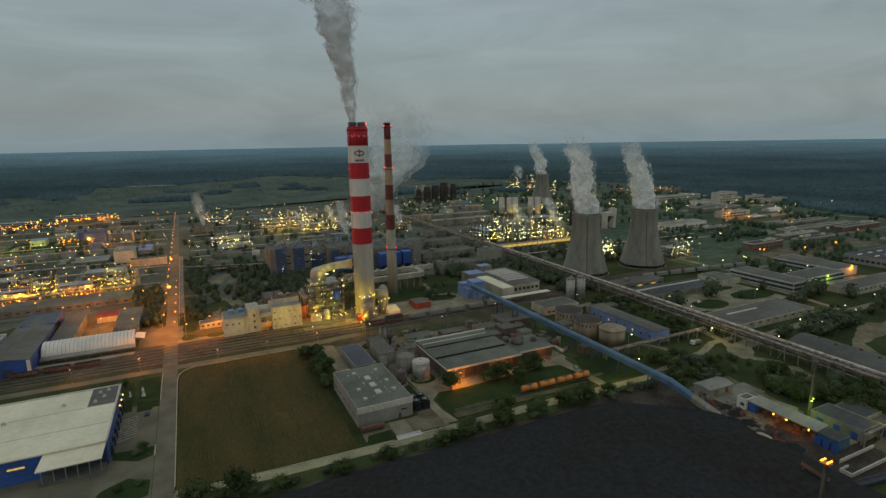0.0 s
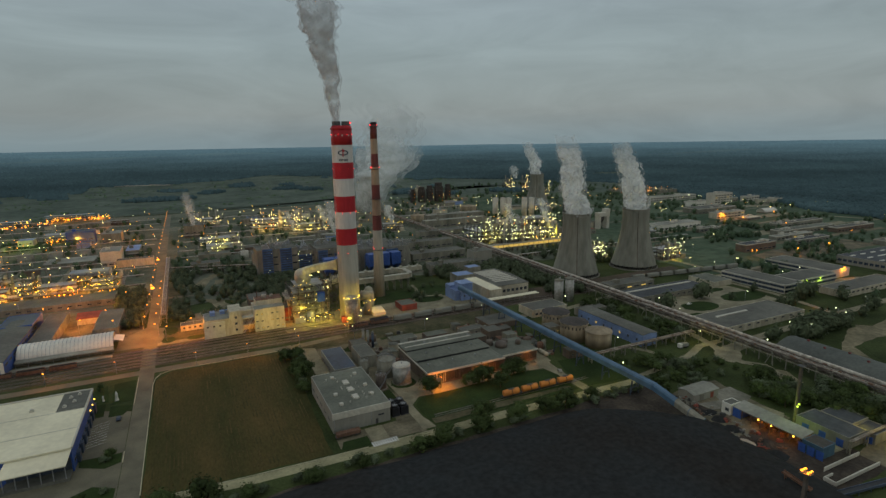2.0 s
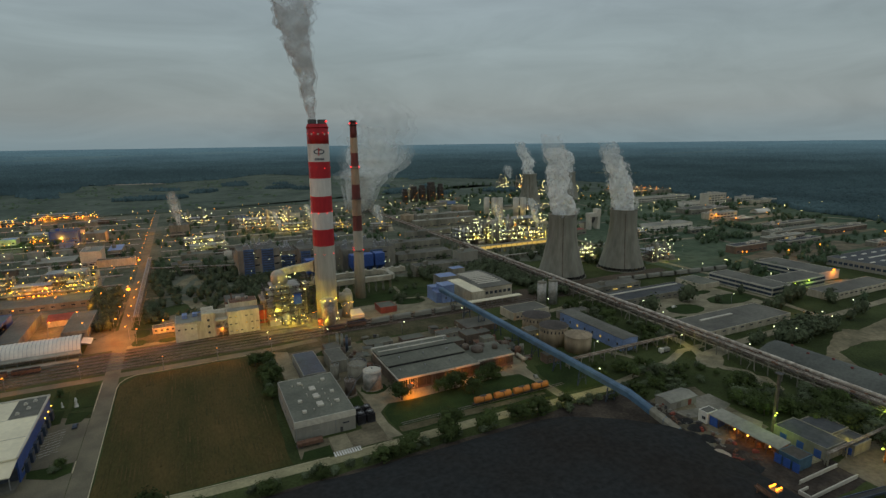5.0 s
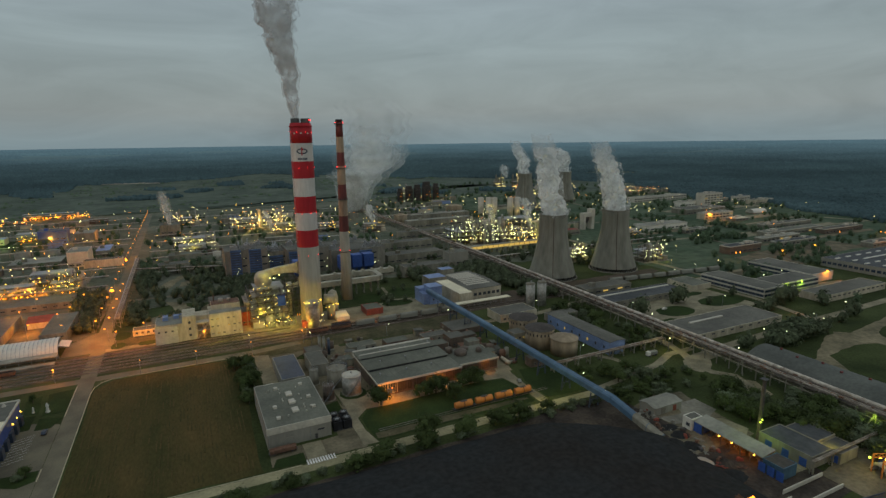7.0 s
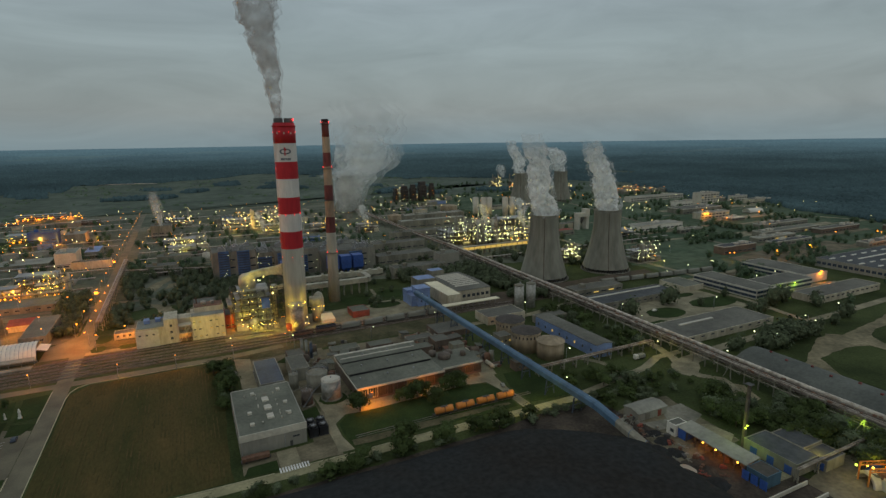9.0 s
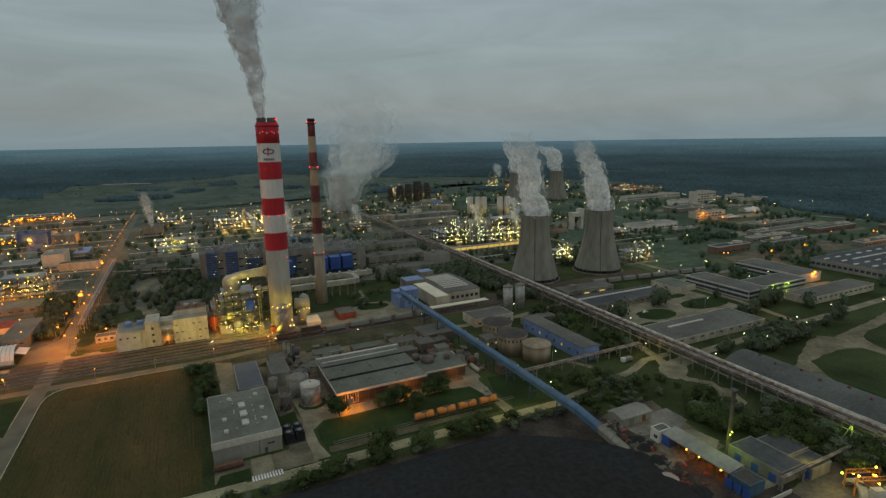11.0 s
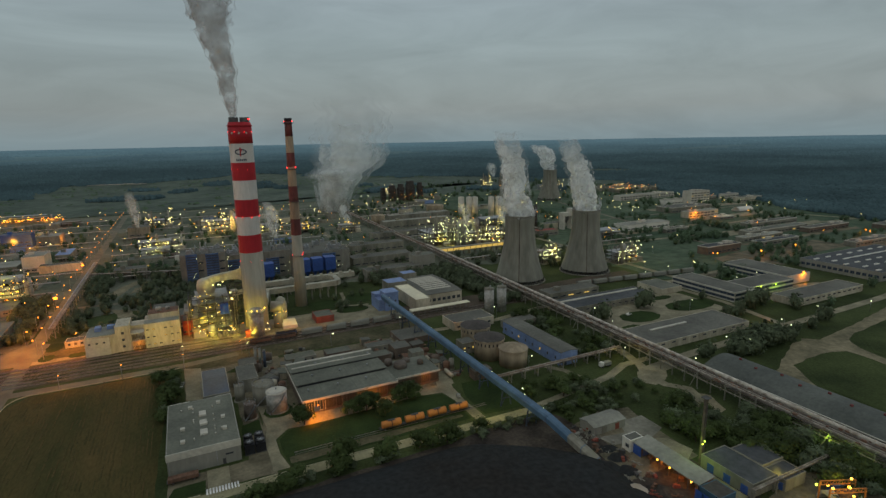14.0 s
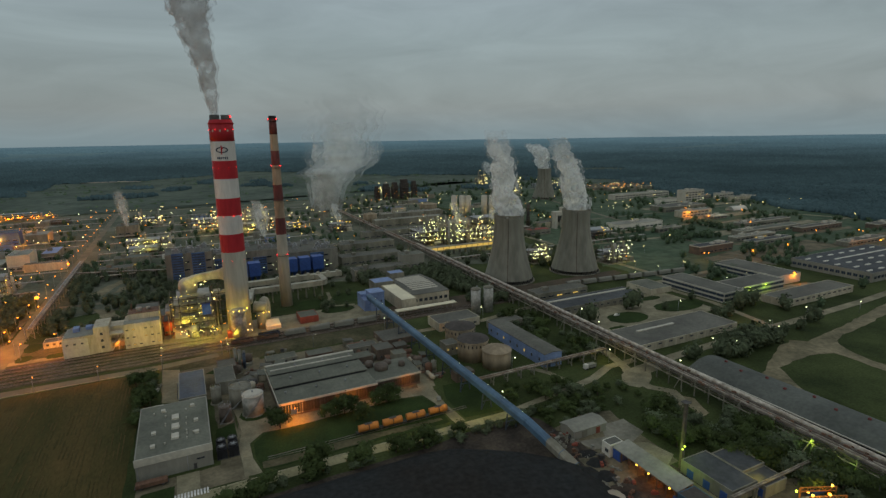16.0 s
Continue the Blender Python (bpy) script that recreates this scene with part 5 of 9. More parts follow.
for x in (253.5, 263.5):
    t = thing("concrete_silo", x, 311, "tall round pale grey silo", "silo", "twin silos")
    part("shell", Mesh().cyl(0, 0, 0, 17.5, 3.3, 3.3, 24), TANKGREY, t)
    part("cap", Mesh().lathe(0, 0, [(3.5, 17.4), (3.5, 17.9), (0.4, 18.9)], 24), CONC, t)
    part("vent", Mesh().cyl(0.8, 0, 18.2, 19.6, 0.5, 0.5, 10), STEEL, t)


def dome_silo(x, y, r, h, wins, label):
    t = thing("round_store", x, y, label, "store", "round concrete stores")
    part("shell", Mesh().cyl(0, 0, 0, h, r, r, 40), SILO, t)
    part("cornice", Mesh().lathe(0, 0, [(r + 0.3, h - 0.5), (r + 0.35, h + 0.2), (r, h + 0.25)], 40, cap=False), SILO, t)
    part("roof", Mesh().lathe(0, 0, [(r + 0.4, h + 0.1), (r + 0.4, h + 0.35), (r * 0.15, h + 2.4)], 14, smooth=False), BROWN_ROOF if wins else SILO, t)
    for i in range(24 if wins else 0):
        a = 6.2832 * i / 24
        part("opening", shared(("opening",), lambda: Mesh().box(-0.35, 0.35, -0.06, 0.1, 0, 1.5), BLACK), BLACK, t, "dark narrow opening", at=pose((r + 0.01) * math.cos(a), (r + 0.01) * math.sin(a), h - 2.8, 0, 0, math.degrees(a) + 90))
    return t


dome_silo(220.5, 271.5, 8.8, 9.5, True, "round concrete store with a row of small openings")
dome_silo(215.5, 247.0, 8.4, 11.0, True, "round concrete store with a low domed roof")
dome_silo(221.5, 232.0, 7.6, 9.0, False, "round concrete store with a pale lid")
t = gable_hall("blue_hall", 241.5, 252.5, 217, 274, 7.4, 8.2, "long faded-blue sheet-clad hall with lit windows", "y", SOFTBLUE, DARK_ROOF)
for i in range(8):
    window(t, -5.5, -24 + i * 7, 2.6, 1.3, 1.7, "w", WIN_LIT if i in (2, 5) else None)
    window(t, 5.5, -24 + i * 7, 2.6, 1.3, 1.7, "e")
door(t, -3, -28.5, 2.6, 3.6, "s", DARKBLUE)
b = flat_hall("small_house", 193, 203, 223, 229, 4.6, "small brown brick pump house", "building", BRICK, DARK_ROOF, 0.2)
windows(b, -4, 4, -3, 1.5, 1.1, 1.2, 3)
b = flat_hall("small_house", 203, 211, 255, 263, 6.5, "small concrete house with lit windows", "building", CONC, DARK_ROOF, 0.2)
windows(b, -4, 4, -4, 3.0, 1.1, 1.2, 3, lit=((0, 2), WIN_LIT))


# ---- pipe racks ----
def pipe_rack(name, a, b, width, h, pipes, label, step=7.5, seed=3):
    """Trestles under two decks of pipes from a to b (plan points)."""
    a, b = Vector(a), Vector(b)
    mid = (a + b) / 2
    L = (b - a).length
    ang = math.degrees(math.atan2(b.y - a.y, b.x - a.x))
    t = thing(name, mid.x, mid.y, label, "pipe rack", turn=ang)
    w = width / 2
    def trestle():
        m = Mesh()
        for s in (-1, 1):
            m.box(-0.22, 0.22, s * w - 0.22, s * w + 0.22, 0, h + 0.6)
        m.box(-0.2, 0.2, -w - 0.6, w + 0.6, h - 0.4, h).box(-0.2, 0.2, -w - 0.4, w + 0.4, h - 2.6, h - 2.3)
        m.beam((0, -w, 0.4), (0, w, h - 2.6), 0.16)
        return m
    for i in range(int(L / step) + 1):
        part("trestle", shared(("trestle", width, h), trestle, CONC), CONC, t, at=pose(-L / 2 + i * step, 0, 0))
    g = Mesh()
    for s in (-1, 1):
        g.box(-L / 2, L / 2, s * w - 0.15, s * w + 0.15, h - 0.05, h + 0.25)
    part("girder", g, BROWNSTEEL, t)
    if width > 5:
        rnd = random.Random(17)
        f, c = Mesh(), Mesh()
        for i in range(int(L / 3.75)):
            x = -L / 2 + i * 3.75
            f.box(x - 0.12, x + 0.12, -w - 0.3, w + 0.3, h - 0.1, h + 0.12)
            for k in range(2):
                px, py = x + rnd.uniform(-1.8, 1.8), rnd.uniform(-w, w)
                a, b2, d = rnd.uniform(0.2, 1.0), rnd.uniform(0.15, 0.5), rnd.uniform(0.3, 1.1)
                c.box(px - a, px + a, py - b2, py + b2, h + 0.2, h + 0.4 + d)
        part("cross_beam", f, BROWNSTEEL, t, kind="stuff")
        part("valve_clutter", c, RUST, t, kind="stuff")
        m = Mesh()
        for i in range(int(L / 30)):
            x = -L / 2 + 8 + 30 * i
            m.beam((x - 2.2, w + 1.6, 0), (x, w, h - 0.4), 0.35).beam((x + 2.2, w + 1.6, 0), (x, w, h - 0.4), 0.35)
        part("raking_leg", m, CONC, t, kind="stuff")
        m = Mesh()
        for k in range(int(L / 14)):
            x, s = -L / 2 + 10 + 14 * k, rnd.choice((1, 1, -1))
            m.box(x - rnd.uniform(1, 4), x + rnd.uniform(1, 4), s * w - 0.5, s * w + 0.5, h + 0.2, h + 0.25)
        part("walkway_grating", m, DARKSTEEL, t, kind="stuff")
    rnd = random.Random(seed)
    for y, r, z, mt in pipes:
        m = Mesh()
        pts = [(-L / 2, y, h + z + r)]
        for k in range(1, int(L / 40) + 1):   # expansion loops
            x = -L / 2 + 40 * k
            pts.append((x, y, h + z + r))
        pts.append((L / 2, y, h + z + r))
        m.tube(pts, r, 10)
        for k in range(int(L / 10)):
            x = -L / 2 + 5 + 10 * k + rnd.uniform(-1, 1)
            m.tube([(x - 0.1, y, h + z + r), (x + 0.1, y, h + z + r)], r * 1.08, 10)
        part("pipe", m, mt, t)
    return t


pipe_rack("pipe_rack", (284.0, 40), (297.5, 520), 7.0, 7.2, [(-2.7, 0.95, 0.1, LAGGED), (-1.0, 0.45, 0.1, BROWNSTEEL), (0.2, 0.30, 0.1, PIPE), (1.1, 0.28, 0.1, BROWNSTEEL), (2.2, 0.40, 0.1, PIPE), (3.1, 0.25, 0.1, BROWNSTEEL), (-3.9, 0.3, -2.4, PIPE), (0, 0.4, -2.4, PIPE), (1.8, 0.35, -2.4, BROWNSTEEL), (3.9, 0.22, -2.4, PIPE), (-1.6, 0.3, -2.4, STEEL)], "long concrete trestle carrying many lagged and rusty pipes")
pipe_rack("pipe_rack", (297.5, 521), (301.5, 868), 7.0, 7.0, [(-2.4, 0.7, 0.1, PIPE), (-0.6, 0.4, 0.1, RUST), (0.8, 0.4, 0.1, PIPE), (2.3, 0.5, 0.1, PIPE)], "long trestle of pipes leading to the far plant", 12)
pipe_rack("low_pipe_rack", (200, 214), (280, 214.5), 2.6, 4.2, [(-0.7, 0.3, 0.1, PIPE), (0.1, 0.25, 0.1, RUST), (0.9, 0.35, 0.1, PIPE)], "low rack of lagged pipes crossing the lawns", 8)
pipe_rack("low_pipe_rack", (229, 101.5), (281, 102), 1.0, 4.6, [(-0.35, 0.25, 0.1, PIPE), (0.35, 0.25, 0.1, PIPE)], "pair of grey pipes on posts", 12)
pipe_rack("road_pipe_rack", (-12.5, 400), (-13.5, 612), 3.4, 6.2, [(-1.2, 0.5, 0.1, PIPE), (0.0, 0.4, 0.1, PIPE), (1.2, 0.45, 0.1, STEEL)], "pipe rack running beside the plant road", 10)
pipe_rack("cross_pipe_rack", (-14, 560), (64, 534), 3.0, 6.0, [(-0.9, 0.4, 0.1, PIPE), (0.2, 0.35, 0.1, STEEL), (1.0, 0.3, 0.1, PIPE)], "grey pipe rack crossing the shrubs", 10)
pipe_rack("cross_pipe_rack", (-300, 500), (-28, 500), 3.4, 6.5, [(-1.4, 0.4, 0.1, PIPE), (-0.4, 0.35, 0.1, STEEL), (0.5, 0.4, 0.1, PIPE), (1.4, 0.3, 0.1, RUST)], "broad pipe rack along the plant blocks", 10)

b = flat_hall("long_flat_hall", -150, -48, 470, 496, 4.6, "very long low hall with a grey flat roof", "hall", CONC, DARK_ROOF, 0.3)
windows(b, -50, 50, -13, 1.9, 3.0, 1.2, 16)
# ---- low halls east of the rack ----
t = thing("vaulted_store", 312.6, 111, "very long low store with a curved grey roof", "store")
m, r = Mesh(), Mesh()
L, W2 = 66, 12.5
prof = [(-W2 + 2 * W2 * k / 14, 4.2 + 3.6 * math.sin(math.pi * k / 14)) for k in range(15)]
vs = [(x, -L, z) for x, z in prof] + [(x, L, z) for x, z in prof] + [(x * 0.995, -L, z - 0.3) for x, z in prof] + [(x * 0.995, L, z - 0.3) for x, z in prof]
r.add(vs, [(k, k + 1, 16 + k, 15 + k) for k in range(14)], True)
r.add([(x, y, z - d) for y in (-L, L) for d in (0, 0.3) for x, z in prof], [(k, k + 15, k + 16, k + 1) for k in range(14)] + [(30 + k, 31 + k, 46 + k, 45 + k) for k in range(14)])
part("roof", r, STORE_ROOF, t)
m.box(-W2 + 0.2, -W2 + 0.6, -L + 0.2, L - 0.2, 0, 4.2).box(W2 - 0.6, W2 - 0.2, -L + 0.2, L - 0.2, 0, 4.2)
for y in (-L + 0.2, L - 0.2):
    m.add([(x * 0.98, y, z - 0.1) for x, z in prof] + [(W2 * 0.98, y, 0), (-W2 * 0.98, y, 0)], [tuple(range(17)) if y < 0 else tuple(reversed(range(17)))])
part("wall", m, CONC, t)
part("eaves_board", Mesh().box(-W2 - 0.5, -W2 + 0.1, -L, L, 3.9, 4.3), PALE_BAND, t)
# closed black strip set against the west wall below the eaves board
part("eaves_slot", Mesh().box(-W2 - 0.08, -W2 + 0.16, -L + 3, L - 24, 2.2, 3.8), BLACK, t, "black strip under the eaves")
for i in range(12):
    part("roof_vent", shared(("rv2",), lambda: Mesh().box(-0.5, 0.5, -0.5, 0.5, 0, 0.9), OLD_RED), OLD_RED, t, "small red roof vent", at=pose(-1.5 + 3.5 * (i % 2), -58 + i * 10.4, 7.6))
b = flat_hall("low_hall", 300, 380, 208, 234, 4.4, "wide low hall with stained pale walls and a dark flat roof", "hall", BEIGE, DARK_ROOF, 0.2)
part("roof_light", Mesh().box(-26, 4, 3.0, 4.6, 4.5, 5.1), PALE_BAND, b, "long pale roof light")
windows(b, -38, 38, -13, 2.6, 2.8, 1.0, 9)
b = flat_hall("low_hall", 297.8, 377, 280, 301, 4.6, "wide low hall with a dark flat roof", "hall", CONC, SLATE, 0.2)
part("roof_light", Mesh().box(-37, 36, 3.4, 5.2, 4.7, 5.3), PALE_BAND, b, "long pale roof light")
windows(b, -38, 38, -10.5, 1.8, 2.8, 1.1, 13)
b = flat_hall("low_hall", 390, 411, 285, 310, 4.2, "low square hall with an olive felt roof", "hall", BEIGE, GREY_ROOF, 0.2)


BAYBLUE = mat("dark_blue_glazing", (0.035, 0.055, 0.085), 0.3, 0.6, 0.2, 0.2, spec=0.6)


def office(x0, x1, y0, y1, h, label, rows=2, sides="s"):
    b = flat_hall("office_block", x0, x1, y0, y1, h, label, "building", PALE_BAND, DARK_ROOF, 0.35)
    for sd in sides:
        a, c = ((x1 - x0) / 2, (y1 - y0) / 2) if sd in "sn" else ((y1 - y0) / 2, (x1 - x0) / 2)
        n = int(2 * a / 6.0)
        for k in range(rows):
            windows(b, -a + 0.3, a - 0.3, -c if sd in "sw" else c, 0.9 + k * 3.4, 2 * a / n - 0.12, 2.1, n, sd, pane=BAYBLUE)
    return b


office(419, 441, 246, 301, 7.2, "two-storey office wing with dark blue window bands", 2, "ws")
office(441, 493, 250, 270, 7.0, "two-storey office wing with dark blue window bands", 2, "sn")
office(495, 524, 256, 313, 7.2, "two-storey brown office wing with window bands", 2, "w")
patch("yard", [(441, 238), (500, 240), (528, 250), (496, 256), (493, 250), (441, 250)], 0.06, CONCRETE, "paved yard between office and low hall", "yard", 0.4)
b = flat_hall("low_hall", 447, 527, 219, 237, 5.0, "long low hall with a dark roof", "hall", BEIGE, DARK_ROOF, 0.3)
windows(b, -38, 38, -9, 2.8, 3.4, 1.1, 12)
b = flat_hall("skylight_hall", 567, 690, 226, 290, 7.5, "wide dark-roofed hall with rows of bright roof lights", "hall", GREY_WALL, SLATE, 0.3)
for i in range(7):
    for j in range(5):
        part("roof_light", shared(("skyl",), lambda: Mesh().box(-3.2, 3.2, -0.8, 0.8, 0, 0.7), WHITE_WALL), WHITE_WALL, b, at=pose(-54 + i * 17 + (j % 2) * 5, -26 + j * 12, 7.6))
part("roof_ridge", Mesh().box(-30, 60, 9.6, 10.8, 7.6, 8.2), WHITE_WALL, b, "long white roof ridge")
windows(b, -31, 31, -61.5, 2.4, 3.4, 2.6, 14, "w", pane=BAYBLUE)
windows(b, -60, 60, -32, 2.4, 4.2, 2.6, 22, "s", pane=BAYBLUE)


# ---- workshops beside the coal yard ----
t = gable_hall("shed", 211, 227.5, 156.5, 165, 3.4, 4.4, "small shed with a pale sheet roof and a red door", "x", GREY_WALL, PALE_ROOF)
door(t, 4, -4.25, 2.0, 2.6, "s", REDWALL)
door(t, -3, -4.25, 2.6, 2.8, "s", CONC)
patch("yard", [(204, 128), (236, 128), (240, 168), (228, 172), (204, 166)], 0.06, DIRT, "stained pale dirt yard by the shed", "yard", 0.6)
patch("yard", [(212, 155), (224, 153), (228, 161), (240, 160), (240, 149), (231, 145), (227, 150), (219, 147), (214, 148)], 0.085, CONC, "worn pale concrete slabs by the shed", "yard", 0.5)
patch("yard", [(224.5, 104), (231, 104), (231, 128), (238, 132), (236, 142), (226, 146), (224.5, 140)], 0.08, CONCRETE, "concrete lane between the workshops", "yard", 0.3)
patch("yard", [(196, 88), (236, 90), (232, 130), (214, 148), (203, 150), (198, 120)], 0.05, SOOT, "sooty dark yard by the coal heap", "yard", 0.6)
t = thing("workshop", 220, 128, "long open-fronted workshop with a pale roof and orange light inside", "workshop")
part("roof", Mesh().add([(-3.8, -16.5, 4.2), (3.8, -16.5, 5.2), (3.8, 13, 5.2), (-3.8, 13, 4.2), (-3.8, -16.5, 4.5), (3.8, -16.5, 5.5), (3.8, 13, 5.5), (-3.8, 13, 4.5)], [(3, 2, 1, 0), (4, 5, 6, 7), (0, 1, 5, 4), (1, 2, 6, 5), (2, 3, 7, 6), (3, 0, 4, 7)]), PALE_ROOF, t)
part("back_wall", Mesh().box(3.2, 3.6, -16.3, 13, 0, 5.1), CONC, t)
part("blue_bay", Mesh().box(-3.6, 3.2, 9.2, 12.8, 0, 4.3), BLUE_WALL, t, "blue boarded bay")
for i in range(7):
    part("post", shared(("wspost",), lambda: Mesh().box(-0.15, 0.15, -0.15, 0.15, 0, 4.2), DARKSTEEL), DARKSTEEL, t, at=pose(-3.5, -16 + i * 4.1, 0))
rnd = random.Random(12)
for i in range(11):
    y = -14 + i * 2.1
    m = Mesh().box(-0.8, 0.8, -0.6, 0.6, 0, rnd.uniform(0.8, 2.2)).cyl(0.3, 0.2, 0, rnd.uniform(1.0, 2.6), 0.4, 0.3, 8).beam((-0.8, 0, 1.6), (0.9, 0.4, 2.4), 0.2)
    part("machine", m, rnd.choice((RUST, DARKSTEEL, BROWNSTEEL)), t, "dark machine under the roof", at=pose(rnd.uniform(-2, 2), y, 0, 0, 0, rnd.uniform(0, 180)))
for y in (-4, 1.5, -13):
    part("lamp", shared(("wlamp",), lambda: Mesh().blob(0, 0, 0, 0.36, rough=0), L_YELLOW), L_YELLOW, t, at=pose(-3.3, y, 3.5))
b = flat_hall("white_cabin", 215.2, 221.6, 141.2, 145.4, 5.0, "small white cabin with a dark window", "cabin", WHITE_WALL, DARK_ROOF, 0.15)
window(b, -3.2, -0.6, 1.6, 1.8, 1.5, "w")
window(b, 0.5, -2.1, 1.4, 2.0, 1.5, "s")
b = flat_hall("blue_workshop", 215.8, 223.6, 103.5, 111, 4.6, "brown-roofed teal workshop with blue doors", "workshop", TEAL, BROWN_ROOF, 0.2)
for i in range(3):
    door(b, -4.75, -3.3 + i * 3.3, 2.6, 3.4, "w", BLUE_WALL)
b = flat_hall("blue_workshop", 231.5, 244, 103, 123, 4.8, "grey workshop with blue doors and a stepped roof", "workshop", CONC, SLATE, 0.3)
for i in range(3):
    door(b, -6.25, -7 + i * 6.5, 2.6, 3.0, "w", BLUE_WALL)
windows(b, -6, 6, -10, 2.0, 1.5, 1.3, 4, lit=((0, 1), WIN_LIT))
b = flat_hall("blue_workshop", 244.6, 256, 108.6, 121, 4.6, "low grey workshop with a felt roof", "workshop", CONC, SLATE, 0.3)
b = flat_hall("side_store", 244, 255, 100, 108, 4.2, "low grey store with a rail along its roof", "store", CONC, SLATE, 0.3)
for i in range(2):
    door(b, -5.5, -2 + i * 3.6, 2.4, 2.8, "w", BLUE_WALL)
t = thing("loading_ramp", 213, 95.5, "low white-walled concrete loading ramp", "ramp")
part("deck", Mesh().box(-9, 18, -3.2, 3.2, 0, 0.25), SOOT, t, "dark dirty floor")
part("parapet", Mesh().box(-9.2, 18, -3.6, -3.2, 0, 1.5).box(-9.5, -9.0, -3.6, 0.4, 0, 1.5).box(-4, 18, 3.2, 3.6, 0, 1.7).box(-9.2, -4, 0.4, 0.8, 0, 1.2), PALE_BAND, t, "pale concrete side wall")
t = thing("belt_conveyor", 200, 87.6, "low dark blue belt conveyor along the coal yard", "conveyor", turn=-9)
part("belt", Mesh().box(-13, 60, -0.9, 0.9, 1.6, 2.0), BLACK, t, "black rubber belt")
part("frame", Mesh().box(-13, 60, -1.2, -0.95, 1.3, 2.2).box(-13, 60, 0.95, 1.2, 1.3, 2.2), DARKBLUE, t)
for k in range(13):
    part("trestle", shared(("belttrestle",), lambda: Mesh().box(-0.12, 0.12, -1.1, -0.9, 0, 1.4).box(-0.12, 0.12, 0.9, 1.1, 0, 1.4).box(-0.1, 0.1, -1.1, 1.1, 0.7, 0.85), DARKBLUE), DARKBLUE, t, at=pose(-12 + 5.8 * k, 0, 0))
t = thing("loading_chute", 185.6, 95, "rusty loading chute leaning on the coal heap", "chute", turn=94)
part("trough", Mesh().beam((-4.6, 0, 5.2), (4.6, 0, 6.8), 1.5, 0.25).beam((-4.6, -0.75, 5.5), (4.6, -0.75, 7.1), 0.12, 0.7).beam((-4.6, 0.75, 5.5), (4.6, 0.75, 7.1), 0.12, 0.7), RUST, t)
part("leg", Mesh().box(3.4, 3.7, -0.7, -0.4, 0, 6.6), RUST, t)
part("leg", Mesh().box(3.4, 3.7, 0.4, 0.7, 0, 6.6), RUST, t)
part("leg", Mesh().box(-3.7, -3.4, -0.2, 0.2, 0, 5.4), RUST, t)
# lit round gantry and pipes at the corner of the yard
t = thing("loading_machine", 253, 89, "floodlit yellow and white loading machine with a round portal", "machine", turn=-24)
ring = [(math.cos(math.pi * k / 14), math.sin(math.pi * k / 14)) for k in range(15)]
m = Mesh().add([(x, r * c, r * s2) for x in (-3.4, -0.6) for r in (4.2, 3.2) for c, s2 in ring], [(k, k + 1, 16 + k, 15 + k) for k in range(14)] + [(30 + k, 45 + k, 46 + k, 31 + k) for k in range(14)] + [(k, 30 + k, 31 + k, k + 1) for k in range(14)] + [(15 + k, 16 + k, 46 + k, 45 + k) for k in range(14)])
part("round_portal", m, PALE_BAND, t, "white round portal ring")
part("drum", Mesh().tube([(-0.6, 0, 2.6), (5.5, 0, 2.6)], 2.4, 20), RUST, t, "rust-brown drum inside the portal")
part("cabin", Mesh().box(1.0, 4.6, 2.8, 5.6, 0, 4.4).box(0.8, 4.8, 2.6, 5.8, 4.4, 4.7), BLUE_WALL, t, "blue machine cabin")
part("hood", Mesh().box(-1.0, 3.0, -6.4, -3.6, 0, 3.6).box(-0.8, 2.8, -6.2, -3.8, 3.6, 4.4), PALE_BAND, t)
part("side_box", Mesh().box(4.8, 7.2, -4.8, 1.5, 0, 3.2).box(5.0, 7.0, -4.6, 1.3, 3.2, 3.6), BEIGE, t)
for y in (-2.2, 2.2):
    m = Mesh().beam((-4.5, y, 5.6), (7.5, y, 5.6), 0.3).beam((-4.5, y, 7.0), (7.5, y, 7.0), 0.24)
    for k in range(6):
        m.beam((-4.5 + 2 * k, y, 5.6), (-3.5 + 2 * k, y, 7.0), 0.14).beam((-3.5 + 2 * k, y, 7.0), (-2.5 + 2 * k, y, 5.6), 0.14)
    part("truss", m, ORANGE, t, "yellow-orange truss girder")
for x, y in ((-4.4, -2.2), (-4.4, 2.2), (7.4, -2.2), (7.4, 2.2)):
    part("leg", Mesh().box(x - 0.2, x + 0.2, y - 0.2, y + 0.2, 0, 7.0), ORANGE, t)
m = Mesh()
for k in range(7):
    m.box(-2.8 + 0.35 * k, -2.6 + 0.35 * k, -3.2, -1.0, 4.35 - 0.1 * k, 4.5 - 0.1 * k)
part("step_rungs", m, DARKSTEEL, t, kind="stuff")
for x, y, z in ((-3.6, -2.2, 7.4), (2.0, -2.2, 7.4), (6.0, 2.2, 7.4), (-1.5, 2.4, 5.2), (3.0, -3.0, 4.8)):
    part("flood_lamp", shared(("fl1",), lambda: Mesh().blob(0, 0, 0, 0.42, rough=0), L_YELLOW), L_YELLOW, t, at=pose(x, y, z))
part("beacon", Mesh().blob(-4.8, 3.2, 5.0, 0.45, rough=0), L_GREEN, t)
part("beacon", Mesh().blob(4.5, 1.0, 5.2, 0.5, rough=0), L_ORANGE, t)
patch("yard", [(232, 82), (270, 82), (274, 100), (258, 104), (232, 100)], 0.055, DIRT, "worn apron round the loading machine", "yard", 0.4)
